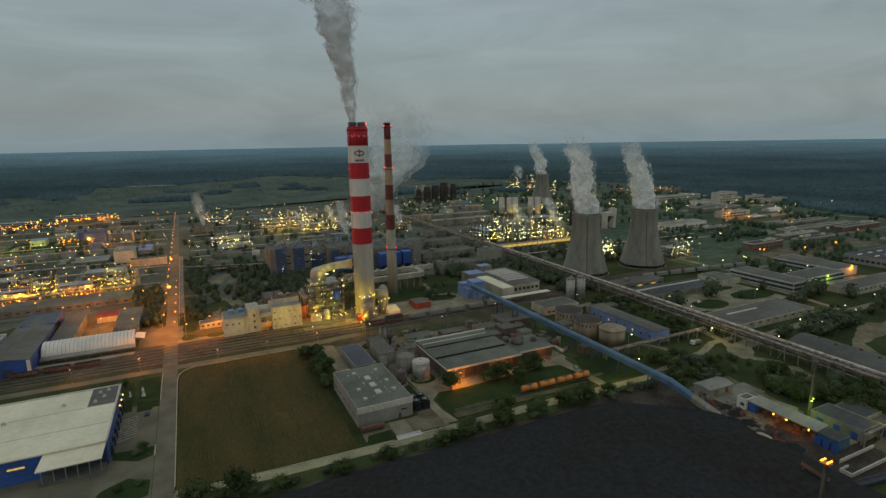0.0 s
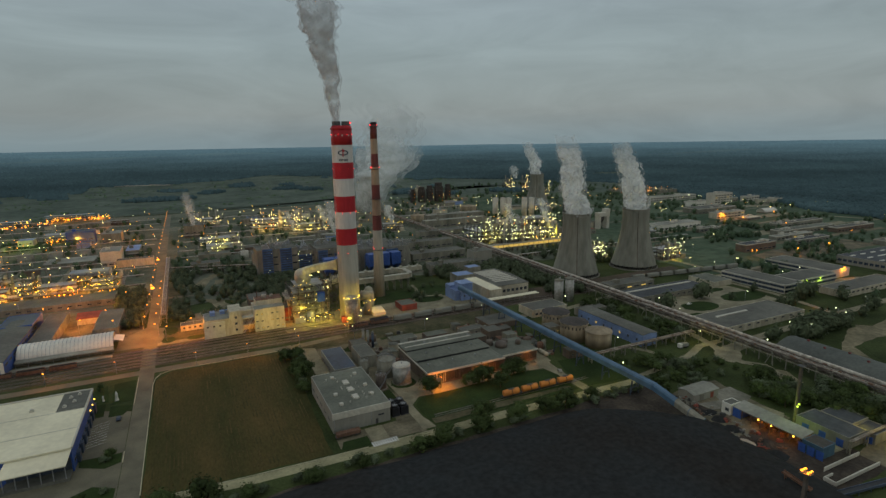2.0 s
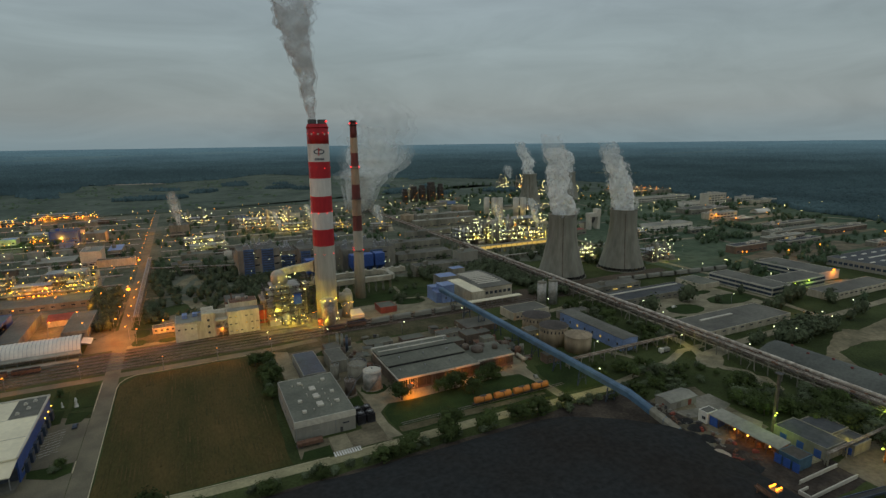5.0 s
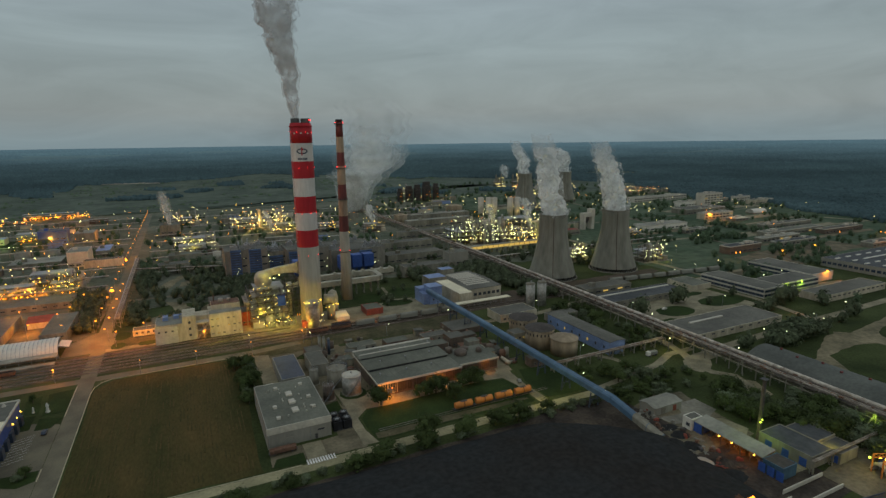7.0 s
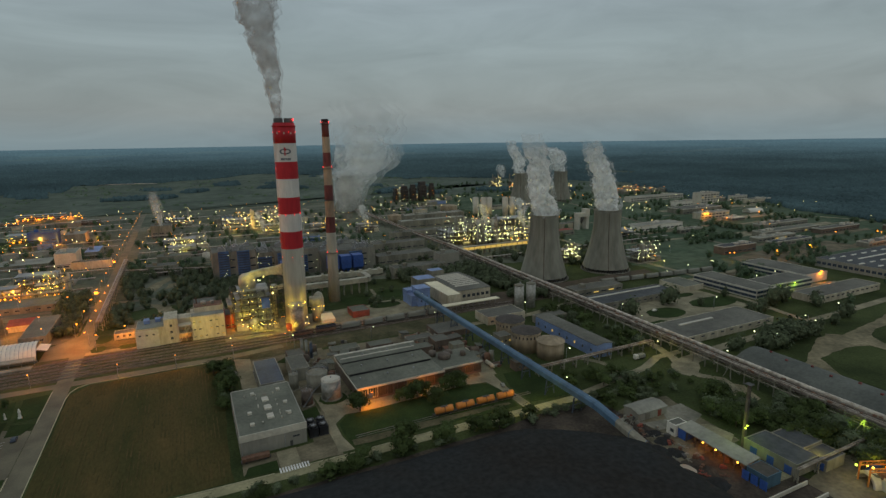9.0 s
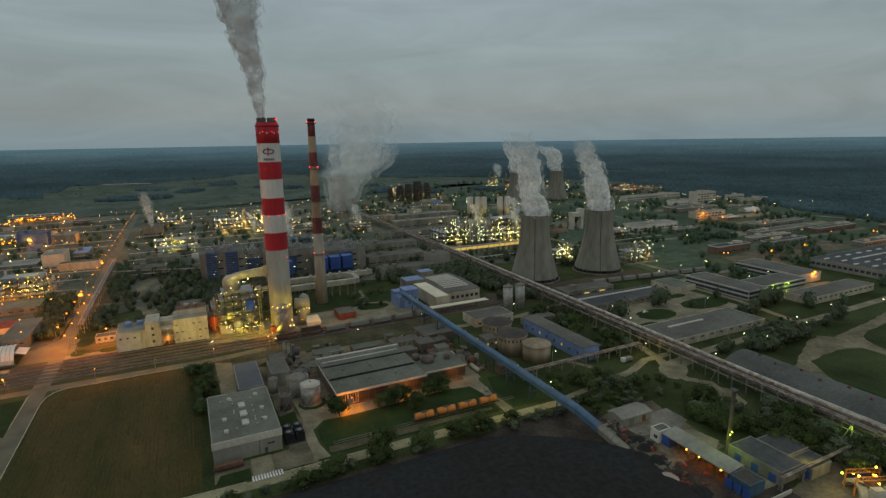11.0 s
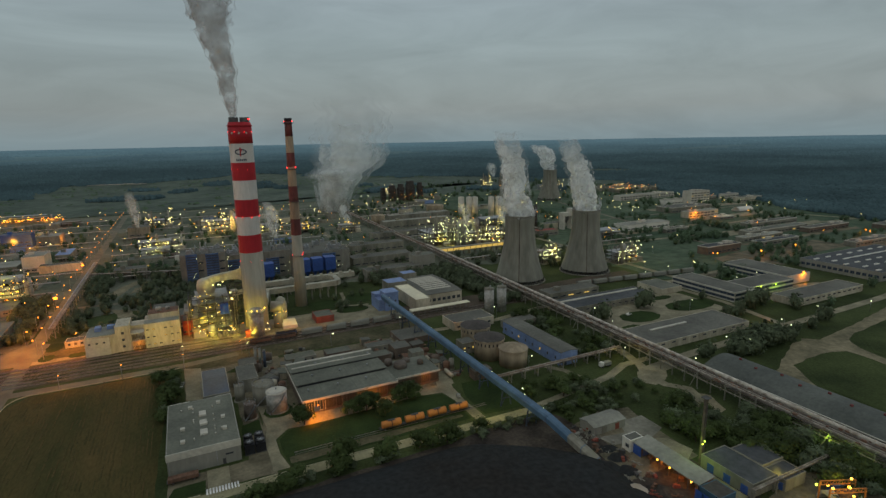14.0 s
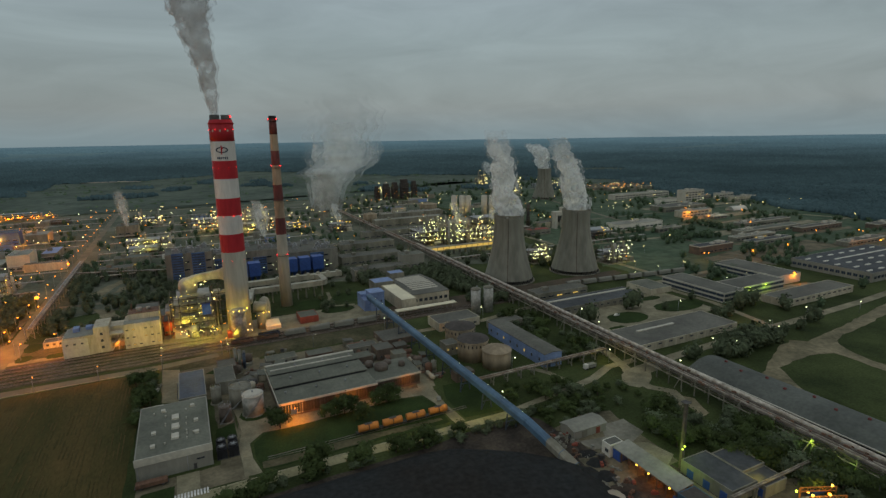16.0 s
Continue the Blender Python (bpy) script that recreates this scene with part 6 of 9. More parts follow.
# floodlight masts
for x, y, h, mt, lab in ((165, 81.6, 23.3, L_ORANGE, "tall concrete mast with a cluster of sodium flood lamps"), (233.5, 124.5, 26, L_GREEN, "tall concrete mast with a greenish flood lamp"), (278.5, 98.5, 6, L_GREEN, "mast with a greenish flood lamp among trees")):
    t = thing("floodlight_mast", x, y, lab, "floodlight", "floodlight masts")
    m = Mesh()
    w = 0.9
    w = 0.72 if h > 10 else 0.22
    m.add([(sx * w * k, sy * w * 0.8 * k, z) for z, k in ((0, 1.0), (h, 0.7)) for sx, sy in ((-1, -1), (1, -1), (1, 1), (-1, 1))], [(3, 2, 1, 0), (4, 5, 6, 7), (0, 1, 5, 4), (1, 2, 6, 5), (2, 3, 7, 6), (3, 0, 4, 7)])
    part("column", m, BROWNSTEEL, t, "tapered brown-grey mast")
    m = Mesh()
    for k in range(int(h / 0.9)):
        m.box(-0.3, 0.3, -w * 0.8 - 0.12, -w * 0.8 + 0.1, 0.6 + 0.9 * k, 0.68 + 0.9 * k)
    part("rung_ladder", m.box(-0.36, -0.3, -w * 0.8 - 0.14, -w * 0.8, 0.3, h).box(0.3, 0.36, -w * 0.8 - 0.14, -w * 0.8, 0.3, h), DARKSTEEL, t)
    part("platform", Mesh().box(-1.3, 1.3, -1.3, 1.3, h, h + 0.2).box(-1.3, 1.3, -1.35, -1.25, h + 0.9, h + 1.0), DARKSTEEL, t)
    for k in range(6 if mt is L_ORANGE else 2):
        part("lamp", shared(("mastlamp", mt.name), lambda: Mesh().blob(0, 0, 0, 0.36, 0.3, rough=0), mt), mt, t, at=pose(-1 + (k % 3), -0.9 + 1.8 * (k // 3), h + 0.8 if h != 26 else 8.4 + 0.8 * k))

# heaps and scrap in the sooty yard
rnd = random.Random(31)


def heap(x, y, r, h, material, label, name="heap"):
    m = Mesh()
    n = 18
    vs = [(0, 0, h)]
    for k in (0.35, 0.7, 1.0):
        for j in range(n):
            a = 6.2832 * j / n
            q = r * k * (1 + 0.3 * noise.noise(Vector((math.cos(a) * 1.5 + x, math.sin(a) * 1.5 + y, k))))
            vs.append((q * math.cos(a), q * math.sin(a) * 0.8, h * (1 - k) * (1 + 0.3 * noise.noise(Vector((a * 2, k * 3, x)))) - (0.05 if k == 1 else 0)))
    m.add(vs, [(0, 1 + j, 1 + (j + 1) % n) for j in range(n)] + [(1 + i * n + j, 1 + (i + 1) * n + j, 1 + (i + 1) * n + (j + 1) % n, 1 + i * n + (j + 1) % n) for i in range(2) for j in range(n)], True)
    ob = tagged(new(name, m.data(name, material)), label, "heap")
    ob.location = (x, y, 0.05)
    return ob


heap(199.5, 124, 5.0, 2.2, SAND, "pale pointed sand heap on the sooty yard", "sand_heap")
for x, y, r, h in ((206, 133, 4.5, 2.0), (209, 141, 4.0, 1.6), (201, 137, 5.5, 2.6), (208, 120, 3.5, 1.6), (204, 113, 5.0, 2.0), (210, 147, 3.6, 1.5), (198, 131, 4.5, 2.0), (206, 152, 3.5, 1.4)):
    heap(x, y, r, h, COAL if rnd.random() < 0.6 else SOOT, "dark mound of coal and spoil", "spoil_mound")
patch("yard", [(200, 150), (211.5, 148), (212.5, 156), (209, 167), (202, 168)], 0.095, SOOT, "dark rusty ground by the gallery foot", "yard", 0.6)
for i in range(46):
    x, y = (rnd.uniform(203, 214), rnd.uniform(112, 160)) if i < 26 else (rnd.uniform(202, 211.5), rnd.uniform(149, 166))
    m = Mesh()
    if i % 2:
        m.box(-1.2, 1.2, -0.5, 0.5, 0, rnd.uniform(0.4, 1.2)).box(-0.4, 0.8, -0.7, 0.3, 0, rnd.uniform(0.6, 1.6))
    else:
        m.beam((-2.2, -0.3, 0.15), (2.0, 0.4, 0.35), 0.3).beam((-1.4, 0.6, 0.15), (1.8, -0.5, 0.3), 0.25).beam((-0.8, -0.9, 0.4), (0.9, 0.9, 0.55), 0.22)
    ob = tagged(new("scrap_pile", m.data("scrap_pile", rnd.choice((RUST, DARKSTEEL, CONC, PALE_ROOF, REDWALL)))), "small pile of rusty scrap and beams", "scrap", "scrap piles in the yard")
    ob.matrix_basis = pose(x, y, 0.06, 0, 0, rnd.uniform(0, 180))
t = thing("parked_truck", 262, 206, "pale parked truck by the lane", "truck")
part("cab", Mesh().box(-3.4, -1.6, -1.1, 1.1, 0.6, 2.8), WHITE_WALL, t)
part("load_bed", Mesh().box(-1.4, 3.4, -1.2, 1.2, 0.9, 2.6), PALE_ROOF, t)
for x in (-2.5, 1.2, 2.4):
    for y in (-1.0, 1.0):
        part("wheel", shared(("truckwheel",), lambda: Mesh().tube([(0, -0.15, 0), (0, 0.15, 0)], 0.5, 14), BLACK), BLACK, t, at=pose(x, y, 0.5))
t = thing("mobile_crane_wagon", 61, 201.5, "rust-brown wagon on the siding before the grey hall", "wagon")
part("body", Mesh().box(-5, 5, -1.3, 1.3, 1.1, 2.4), RUST, t)
part("frame", Mesh().box(-5.4, 5.4, -1.0, 1.0, 0.8, 1.1), DARKSTEEL, t)
for x in (-3.4, 3.4):
    for y in (-0.75, 0.75):
        part("wheel", shared(("wheel",), lambda: Mesh().tube([(0, -0.07, 0), (0, 0.07, 0)], 0.46, 14), DARKSTEEL), DARKSTEEL, t, at=pose(x, y, 0.46))
# parked cars


def car(x, y, turn, paint, label):
    t = thing("car", x, y, label, "car", "parked cars", turn=turn)
    prof = [(-2.1, 0.35), (2.1, 0.35), (2.15, 0.8), (1.2, 0.95), (0.6, 1.42), (-1.1, 1.45), (-1.9, 0.98), (-2.15, 0.9)]
    n = len(prof)
    m = Mesh().add([(a, -0.85, b) for a, b in prof] + [(a, 0.85, b) for a, b in prof], [tuple(range(n)), tuple(reversed(range(n, 2 * n)))] + [(i, n + i, n + (i + 1) % n, (i + 1) % n) for i in range(n)])
    part("body", m, paint, t)
    part("glass", Mesh().box(-1.2, 0.75, -0.87, 0.87, 1.0, 1.36), GLASS, t)
    for a in (-1.3, 1.35):
        for b in (-0.8, 0.8):
            part("wheel", shared(("carwheel",), lambda: Mesh().tube([(0, -0.1, 0), (0, 0.1, 0)], 0.32, 12), BLACK), BLACK, t, at=pose(a, b, 0.32))
    return t


for x, y, a, mt, lab in ((334, 262, 10, WHITE_WALL, "pale parked car on the court"), (60, 283, 80, WHITE_WALL, "white parked car by the trees"), (61, 288, 80, PALE_ROOF, "grey parked car by the trees"), (-27, 262, 90, DARKBLUE, "dark parked car on the yard"), (-50, 398, 20, REDWALL, "red parked car on the store yard"), (178, 212, 70, PALE_ROOF, "grey parked car on the lane"), (500, 240, 0, WHITE_WALL, "white parked car by the offices"), (508, 240, 0, DARKBLUE, "dark parked car by the offices"), (516, 240, 0, PALE_ROOF, "grey parked car by the offices")):
    car(x, y, a, mt, lab)
# wall lamps of the office yard
t = thing("wall_lamp", 514, 255.2, "large orange flood lamp on a brown wall", "lamp")
part("bulb", Mesh().blob(0, 0, 8.6, 0.9, 0.7, 0, 0, 6, 4), L_ORANGE, t)
part("bracket", Mesh().box(-0.5, 0.5, 0, 0.8, 9.2, 9.5), DARKSTEEL, t)
for x in (452, 470):
    t = thing("wall_lamp", x, 249.4, "greenish flood lamp on the office wall", "lamp")
    part("bulb", Mesh().blob(0, 0, 6.0, 0.5, 0.4, 0, 0, 6, 4), L_GREEN, t)
    part("bracket", Mesh().box(-0.3, 0.3, 0, 0.6, 6.4, 6.6), DARKSTEEL, t)

# ---- power station ----
t = thing("bunker_building", 36, 362, "long beige concrete plant building in stepped blocks", "building")
part("low_block", Mesh().box(-24, -9, -9, 9, 0, 11.5), BEIGE, t)
part("stair_tower", Mesh().box(-9, -1.5, -8.5, 8, 0, 15.5), BEIGE, t)
part("open_frame", Mesh().box(-1.5, 6, -2, 8, 0, 13).box(-1.5, 6, -8.5, -2, 9.4, 10.2).box(-1.5, 6, -8.5, -2, 5.0, 5.5).box(-1.3, -0.9, -8.4, -8, 0, 9.4).box(2.4, 2.8, -8.4, -8, 0, 9.4), BEIGE, t)
part("main_block", Mesh().box(6, 25, -9.5, 9, 0, 15), BEIGE, t)
part("upper_block", Mesh().box(8, 25, -2, 9, 15, 18.5), BEIGE, t)
part("roof", Mesh().box(-23.7, -9.2, -8.7, 8.7, 11.5, 11.75), PALE_ROOF, t)
part("roof", Mesh().box(6.2, 24.8, -9.2, -2, 15, 15.25), PALE_ROOF, t)
part("roof", Mesh().box(8.2, 24.8, -1.8, 8.8, 18.5, 18.75), RUST, t, "rust-stained upper roof")
part("roof_house", Mesh().box(-20, -17, 0, 5, 11.7, 14).box(-14, -11, 2, 6, 11.7, 13.6), SOFTBLUE, t, "small blue roof house")
for i in range(3):
    window(t, -22 + i * 3.6, -9.6, 7.2, 1.2, 1.0, "s")
for i in range(6):
    for k in range(3):
        if (i * 3 + k * 5) % 7 not in (2, 4):
            window(t, 7.6 + i * 3.2, -9.5, 1.8 + k * 4.6, 1.5, 0.8, "s", WIN_LIT if (i + 2 * k) % 4 == 1 else FRAME if (i + k) % 3 == 0 else None, bars=1)
part("pale_annex", Mesh().box(-24.3, -12, -9.6, -9.0, 0.0, 10.4), PALE_BAND, t, "pale rendered front of the low block")
part("stair_flight", Mesh().beam((-1.0, -8.7, 0.3), (2.4, -8.7, 5.2), 0.5, 0.3).beam((2.4, -8.8, 5.4), (5.6, -8.8, 9.6), 0.5, 0.3), PALE_BAND, t)
part("roof_tank", Mesh().cyl(14, 3, 18.7, 21, 1.6, 1.6, 14).cyl(19, 4, 18.7, 20.4, 1.2, 1.2, 14), PIPE, t)
part("stack_pipe", Mesh().tube([(10, 6, 18.7), (10, 6, 23)], 0.35, 8), RUST, t)
for k in range(3):
    window(t, -5.2, -8.5, 2.5 + 4 * k, 1.4, 1.6, "s")
m = Mesh()
for x in (0, 2, 4):
    m.beam((x, -8, 0), (x + 2, -8, 5), 0.18).beam((x, -8, 5.4), (x + 2, -8, 9.4), 0.18)
part("brace", m, RUST, t, kind="stuff")
part("pipe", Mesh().tube([(-24.4, 9.5, 9), (-10, 10, 12), (6, 9.6, 12), (25, 9.6, 10)], 0.4, 8), SOFTBLUE, t)


def frame_tower(m, x0, x1, y0, y1, z0, z1, nx, ny, step, w=0.35):
    """Open steelwork: posts, beams at each level, diagonal braces."""
    xs = [x0 + (x1 - x0) * i / nx for i in range(nx + 1)]
    ys = [y0 + (y1 - y0) * i / ny for i in range(ny + 1)]
    for x in xs:
        for y in ys:
            m.box(x - w / 2, x + w / 2, y - w / 2, y + w / 2, z0, z1)
    z = z0 + step
    k = 0
    while z <= z1 + 0.01:
        for y in ys:
            m.box(x0, x1, y - w / 3, y + w / 3, z - 0.4, z)
        for x in xs:
            m.box(x - w / 3, x + w / 3, y0, y1, z - 0.4, z)
        for i in range(nx):
            if (i + k) % 2 == 0:
                m.beam((xs[i], y0, z - step), (xs[i + 1], y0, z), 0.16).beam((xs[i + 1], y1, z - step), (xs[i], y1, z), 0.16)
        for j in range(ny):
            if (j + k) % 2 == 1:
                m.beam((x0, ys[j], z - step), (x0, ys[j + 1], z), 0.16)
        z += step
        k += 1
    return m


def lights(parent, spots, r, material, label="bright work lamp on the steelwork"):
    """Small lamp globes, one by one, on shared mesh data."""
    r = round(r, 2)
    for i, (x, y, z) in enumerate(spots):
        lamp = part("work_lamp", shared(("work_lamp", r, material.name), lambda: Mesh().blob(0, 0, 0, r, r, 0, 0, 5, 3), material), material, parent, label, at=pose(x, y, z))
        lamp.scale = ((0.55, 0.7, 0.85, 0.6, 1.15)[i % 5],) * 3


def railing(m, x0, x1, y0, y1, z):
    for a, b in (((x0, y0), (x1, y0)), ((x1, y0), (x1, y1)), ((x1, y1), (x0, y1)), ((x0, y1), (x0, y0))):
        for h in (0.55, 1.1):
            m.beam((*a, z + h), (*b, z + h), 0.07)
    return m


t = thing("flue_gas_plant", 80, 367, "brightly lit flue gas cleaning plant of steelwork, tanks and ducts", "plant unit")
rnd = random.Random(21)
part("steelwork", frame_tower(Mesh(), -13, 12, -8, 14, 0, 24, 5, 4, 4.0), DARKSTEEL, t)
for z, q in ((4, 0), (8, 1), (12, 2), (16, 3), (20, 2), (24, 4)):
    part("floor", Mesh().box(-13 + q, 12 - q * 0.5, -8 + q, 14, z, z + 0.15), STEEL, t, "steel grating floor")
m = Mesh()
for z, q in ((4, 0), (8, 1), (12, 2), (16, 3), (20, 2), (24, 4)):
    railing(m, -13 + q, 12 - q * 0.5, -8 + q, 14, z + 0.15)
part("railing", m, STEEL, t)
part("absorber", Mesh().lathe(-2.0, 6, [(4.9, 0), (4.9, 18), (5.6, 19), (5.6, 20), (4.9, 20.2), (4.9, 25), (5.6, 25.6), (5.6, 30), (4.8, 32.2), (3.0, 33.6), (0.5, 34.2)], 28), DUCT, t, "pale round absorber vessel")
part("slurry_tank", Mesh().lathe(-1.5, -11.5, [(2.6, 0), (2.6, 7), (0.3, 7.8)], 20), TANKGREY, t)
part("slurry_tank", Mesh().lathe(7, -5, [(2.0, 4.1), (2.0, 9), (0.3, 9.6)], 18), TANKGREY, t)
part("blue_cabin", Mesh().box(4.5, 9.5, -9.2, -4.8, 12.6, 19.4), CABIN, t, "bright blue boxed cabin")
part("pump_house", Mesh().box(-12, -5, -11, -8.3, 0, 4), BEIGE, t)
# outlet duct from the absorber to the chimney
m = Mesh()
path = [(-4, 6, 31.0), (1, 6, 32.4), (8, 4, 34), (14, -1, 35.6), (18.5, -6, 37.0), (20.5, -9, 37.6)]
sec = []
for i, p in enumerate(path):
    d = (Vector(path[min(i + 1, 5)]) - Vector(path[max(i - 1, 0)])).normalized()
    s = d.cross(Vector((0, 0, 1))).normalized()
    hgt = (2.2, 2.4, 2.4, 2.6, 3.4, 4.2)[i]
    sec += [tuple(Vector(p) + s * a * 2.5 + Vector((0, 0, b * hgt))) for a, b in ((-1, -0.8), (-0.8, -1), (0.8, -1), (1, -0.8), (1, 0.8), (0.8, 1), (-0.8, 1), (-1, 0.8))]
m.add(sec, [(8 * i + j, 8 * i + (j + 1) % 8, 8 * i + 8 + (j + 1) % 8, 8 * i + 8 + j) for i in range(5) for j in range(8)])
part("outlet_duct", m, DUCT, t, "big cream duct rising into the chimney")
m = Mesh()
for k in range(14):
    z = rnd.choice((2, 5, 6, 9, 10, 13, 17))
    x0, y0 = rnd.uniform(-13, 4), rnd.uniform(-9, 10)
    m.tube([(x0, y0, z), (x0 + rnd.uniform(4, 10), y0, z), (x0 + rnd.uniform(4, 10), y0 + rnd.uniform(-3, 3), z + rnd.uniform(-3, 5))], rnd.uniform(0.18, 0.45), 7)
part("pipework", m, PIPE, t)
part("duct_leg", Mesh().box(12.5, 16.5, 0, 8, 18, 24).box(13, 14, 1, 2, 0, 18).box(15, 16, 6, 7, 0, 18), DUCT, t)
part("duct_trestle", frame_tower(Mesh(), 11, 19, -8, -2, 0, 30, 2, 1, 5.0, 0.3), DARKSTEEL, t)
part("side_duct", Mesh().beam((12.5, 2, 22), (21, -8, 26), 3.0, 3.0), DUCT, t)
part("inlet_duct", Mesh().beam((-13, 2, 10), (-13, 12, 18), 2.2, 2.2), DUCT, t)
part("cable_bridge", Mesh().box(-16, -13, -6, 12, 15.5, 17).box(-15, -14.4, -5, -4.4, 0, 15.5).box(-15, -14.4, 10, 10.6, 0, 15.5), PIPE, t)
# pump skids along the front
m = Mesh()
for i in range(14):
    x, y = 2 + rnd.uniform(0, 12), rnd.uniform(-15, -9)
    m.box(x - 0.6, x + 0.6, y - 0.5, y + 0.5, 0, rnd.uniform(1, 2.6)).tube([(x, y, 1), (x, y + 3, 1.2)], 0.2, 6)
part("pump_skids", m, PIPE, t, kind="stuff")
part("pipe_bridge", frame_tower(Mesh(), -2, 14, -15.5, -13.5, 0, 4.5, 4, 1, 4.5, 0.22), DARKSTEEL, t)
sp = []
for i in range(64):
    z = rnd.choice((4, 8, 12, 16, 20, 24)) + rnd.uniform(1.6, 2.8)
    sp.append((rnd.uniform(-13, 12), rnd.choice((-8.3, -8.3, 14, rnd.uniform(-8, 14))), z))
for i in range(40):
    sp.append((rnd.uniform(-9, 14), rnd.uniform(-15.5, -8.5), rnd.uniform(2.2, 5.0)))
lights(t, sp[::2], 0.26, L_YELLOW)
lights(t, sp[1::2], 0.27, L_WHITE)
lights(t, [(-3, -1.2, 27), (2, 0.2, 30), (8, 0.5, 31.5), (-9, 0, 24), (12, -8.5, 22)], 0.5, L_WARM, "bright white-yellow flood lamps")

# ring of lamps and base plant round the chimney
t = thing("chimney_base_plant", 105.5, 352.5, "lit gallery and low plant round the foot of the chimney", "plant unit")
SX, SY = -1.4, -8.4
part("dust_silo", Mesh().lathe(SX, SY, [(4.5, 0), (4.5, 16.4), (3.4, 17.6), (0.6, 18.2)], 28), TANKGREY, t, "grey round dust silo against the chimney")
part("gallery", Mesh().lathe(SX, SY, [(4.5, 15.8), (5.6, 15.9), (5.6, 16.1), (4.5, 16.1)], 28, cap=False), STEEL, t)
m = Mesh().lathe(SX, SY, [(5.5, 17.0), (5.6, 17.0), (5.6, 17.1), (5.5, 17.1)], 28, cap=False)
for k in range(14):
    a = 6.2832 * k / 14
    m.beam((SX + 5.55 * math.cos(a), SY + 5.55 * math.sin(a), 16.0), (SX + 5.55 * math.cos(a), SY + 5.55 * math.sin(a), 17.1), 0.08)
part("railing", m, STEEL, t)
m = Mesh()
for k in range(20):
    a = -2.9 + 2.2 * k / 20
    m.box(SX + 4.9 * math.cos(a) - 0.4, SX + 4.9 * math.cos(a) + 0.4, SY + 4.9 * math.sin(a) - 0.4, SY + 4.9 * math.sin(a) + 0.4, 0.8 * k, 0.8 * k + 0.15)
part("stair", m, STEEL, t)
lights(t, [(SX + 5.5 * math.cos(a), SY + 5.5 * math.sin(a), 17.4) for a in (-2.9, -2.1, -1.5, -0.9, -0.2)], 0.42, L_YELLOW)
lights(t, [(-6.6, -8.8, 2.4), (3.6, -9.0, 3.2), (5.2, -8.0, 6.5), (6.0, -7.4, 2.2)], 0.45, L_WARM)
part("door_house", Mesh().box(-8.5, -5, -10.5, -6.5, 0, 4.2), REDWALL, t, "small orange-lit door house")
part("fan_casing", Mesh().tube([(9.5, 6, 13.0), (17, 4, 12.0)], 3.6, 20).tube([(13, 5, 7), (13, 5, 12)], 2.2, 16), DUCT, t, "big round cream fan casing")
part("fan_casing", Mesh().lathe(16.5, 9, [(3.4, 3), (3.8, 6), (3.8, 13), (2.8, 16.5), (1, 18)], 20), DUCT, t, "rounded cream silencer")
part("silo", Mesh().lathe(13, 0.5, [(2.8, 0), (2.8, 9.5), (0.4, 10.6)], 20), CONC, t)
part("low_shed", Mesh().add([(15, -6, 0), (24, -6, 0), (24, 4, 0), (15, 4, 0), (15, -6, 2.2), (24, -6, 2.2), (24, 4, 3.6), (15, 4, 3.6)], [(3, 2, 1, 0), (4, 5, 6, 7), (0, 1, 5, 4), (1, 2, 6, 5), (2, 3, 7, 6), (3, 0, 4, 7)]), WHITE_ROOF, t, "low pale lean-to shed")
lights(t, [(9, -3, 9.6), (11, -3.2, 9.8), (14, -2.6, 10.9), (16, -2, 11), (18, 0, 10), (9, 3, 12)], 0.38, L_YELLOW)
lights(t, [(-9.5, 2, 6), (-9, -4, 8), (12, -4, 4)], 0.35, L_ORANGE)

# looped flue ducts on trestles
t = thing("flue_duct", 145, 416, "long cream boxed flue duct looping back on trestles", "duct")


def boxduct(m, a, b, w, h):
    return m.beam(a, b, w, h)


m = Mesh()
boxduct(m, (-26, -10, 10.5), (26, -10, 10.5), 4.4, 3.8)
boxduct(m, (26, -10, 10.5), (28.5, -7, 10.5), 4.4, 3.8).beam((28.5, -7.5, 10.5), (28.5, 8, 10.5), 4.2, 3.7).beam((28.5, 7, 10.5), (25, 12, 10.5), 4.2, 3.6)
part("front_run", m, DUCT, t)
part("rear_run", Mesh().beam((-34, 12, 10.5), (47, 12, 10.5), 4.4, 3.8), DUCT, t)
part("link", Mesh().beam((-26, -10, 10.5), (-31, -38, 11), 4.0, 3.4), DUCT, t)
for i in range(7):
    part("hood", shared(("hood",), lambda: Mesh().tube([(0, -2.0, 0), (0, 2.0, 0)], 1.5, 14), DUCT), DUCT, t, at=pose(-4 + i * 8, 12, 12.2))
for i in range(9):
    for y in (-10, 12):
        part("trestle", shared(("dtrestle",), lambda: Mesh().box(-0.25, 0.25, -1.8, -1.3, 0, 8.7).box(-0.25, 0.25, 1.3, 1.8, 0, 8.7).box(-0.25, 0.25, -2, 2, 8.3, 8.7), CONC), CONC, t, at=pose(-24 + i * 6.2, y, 0))
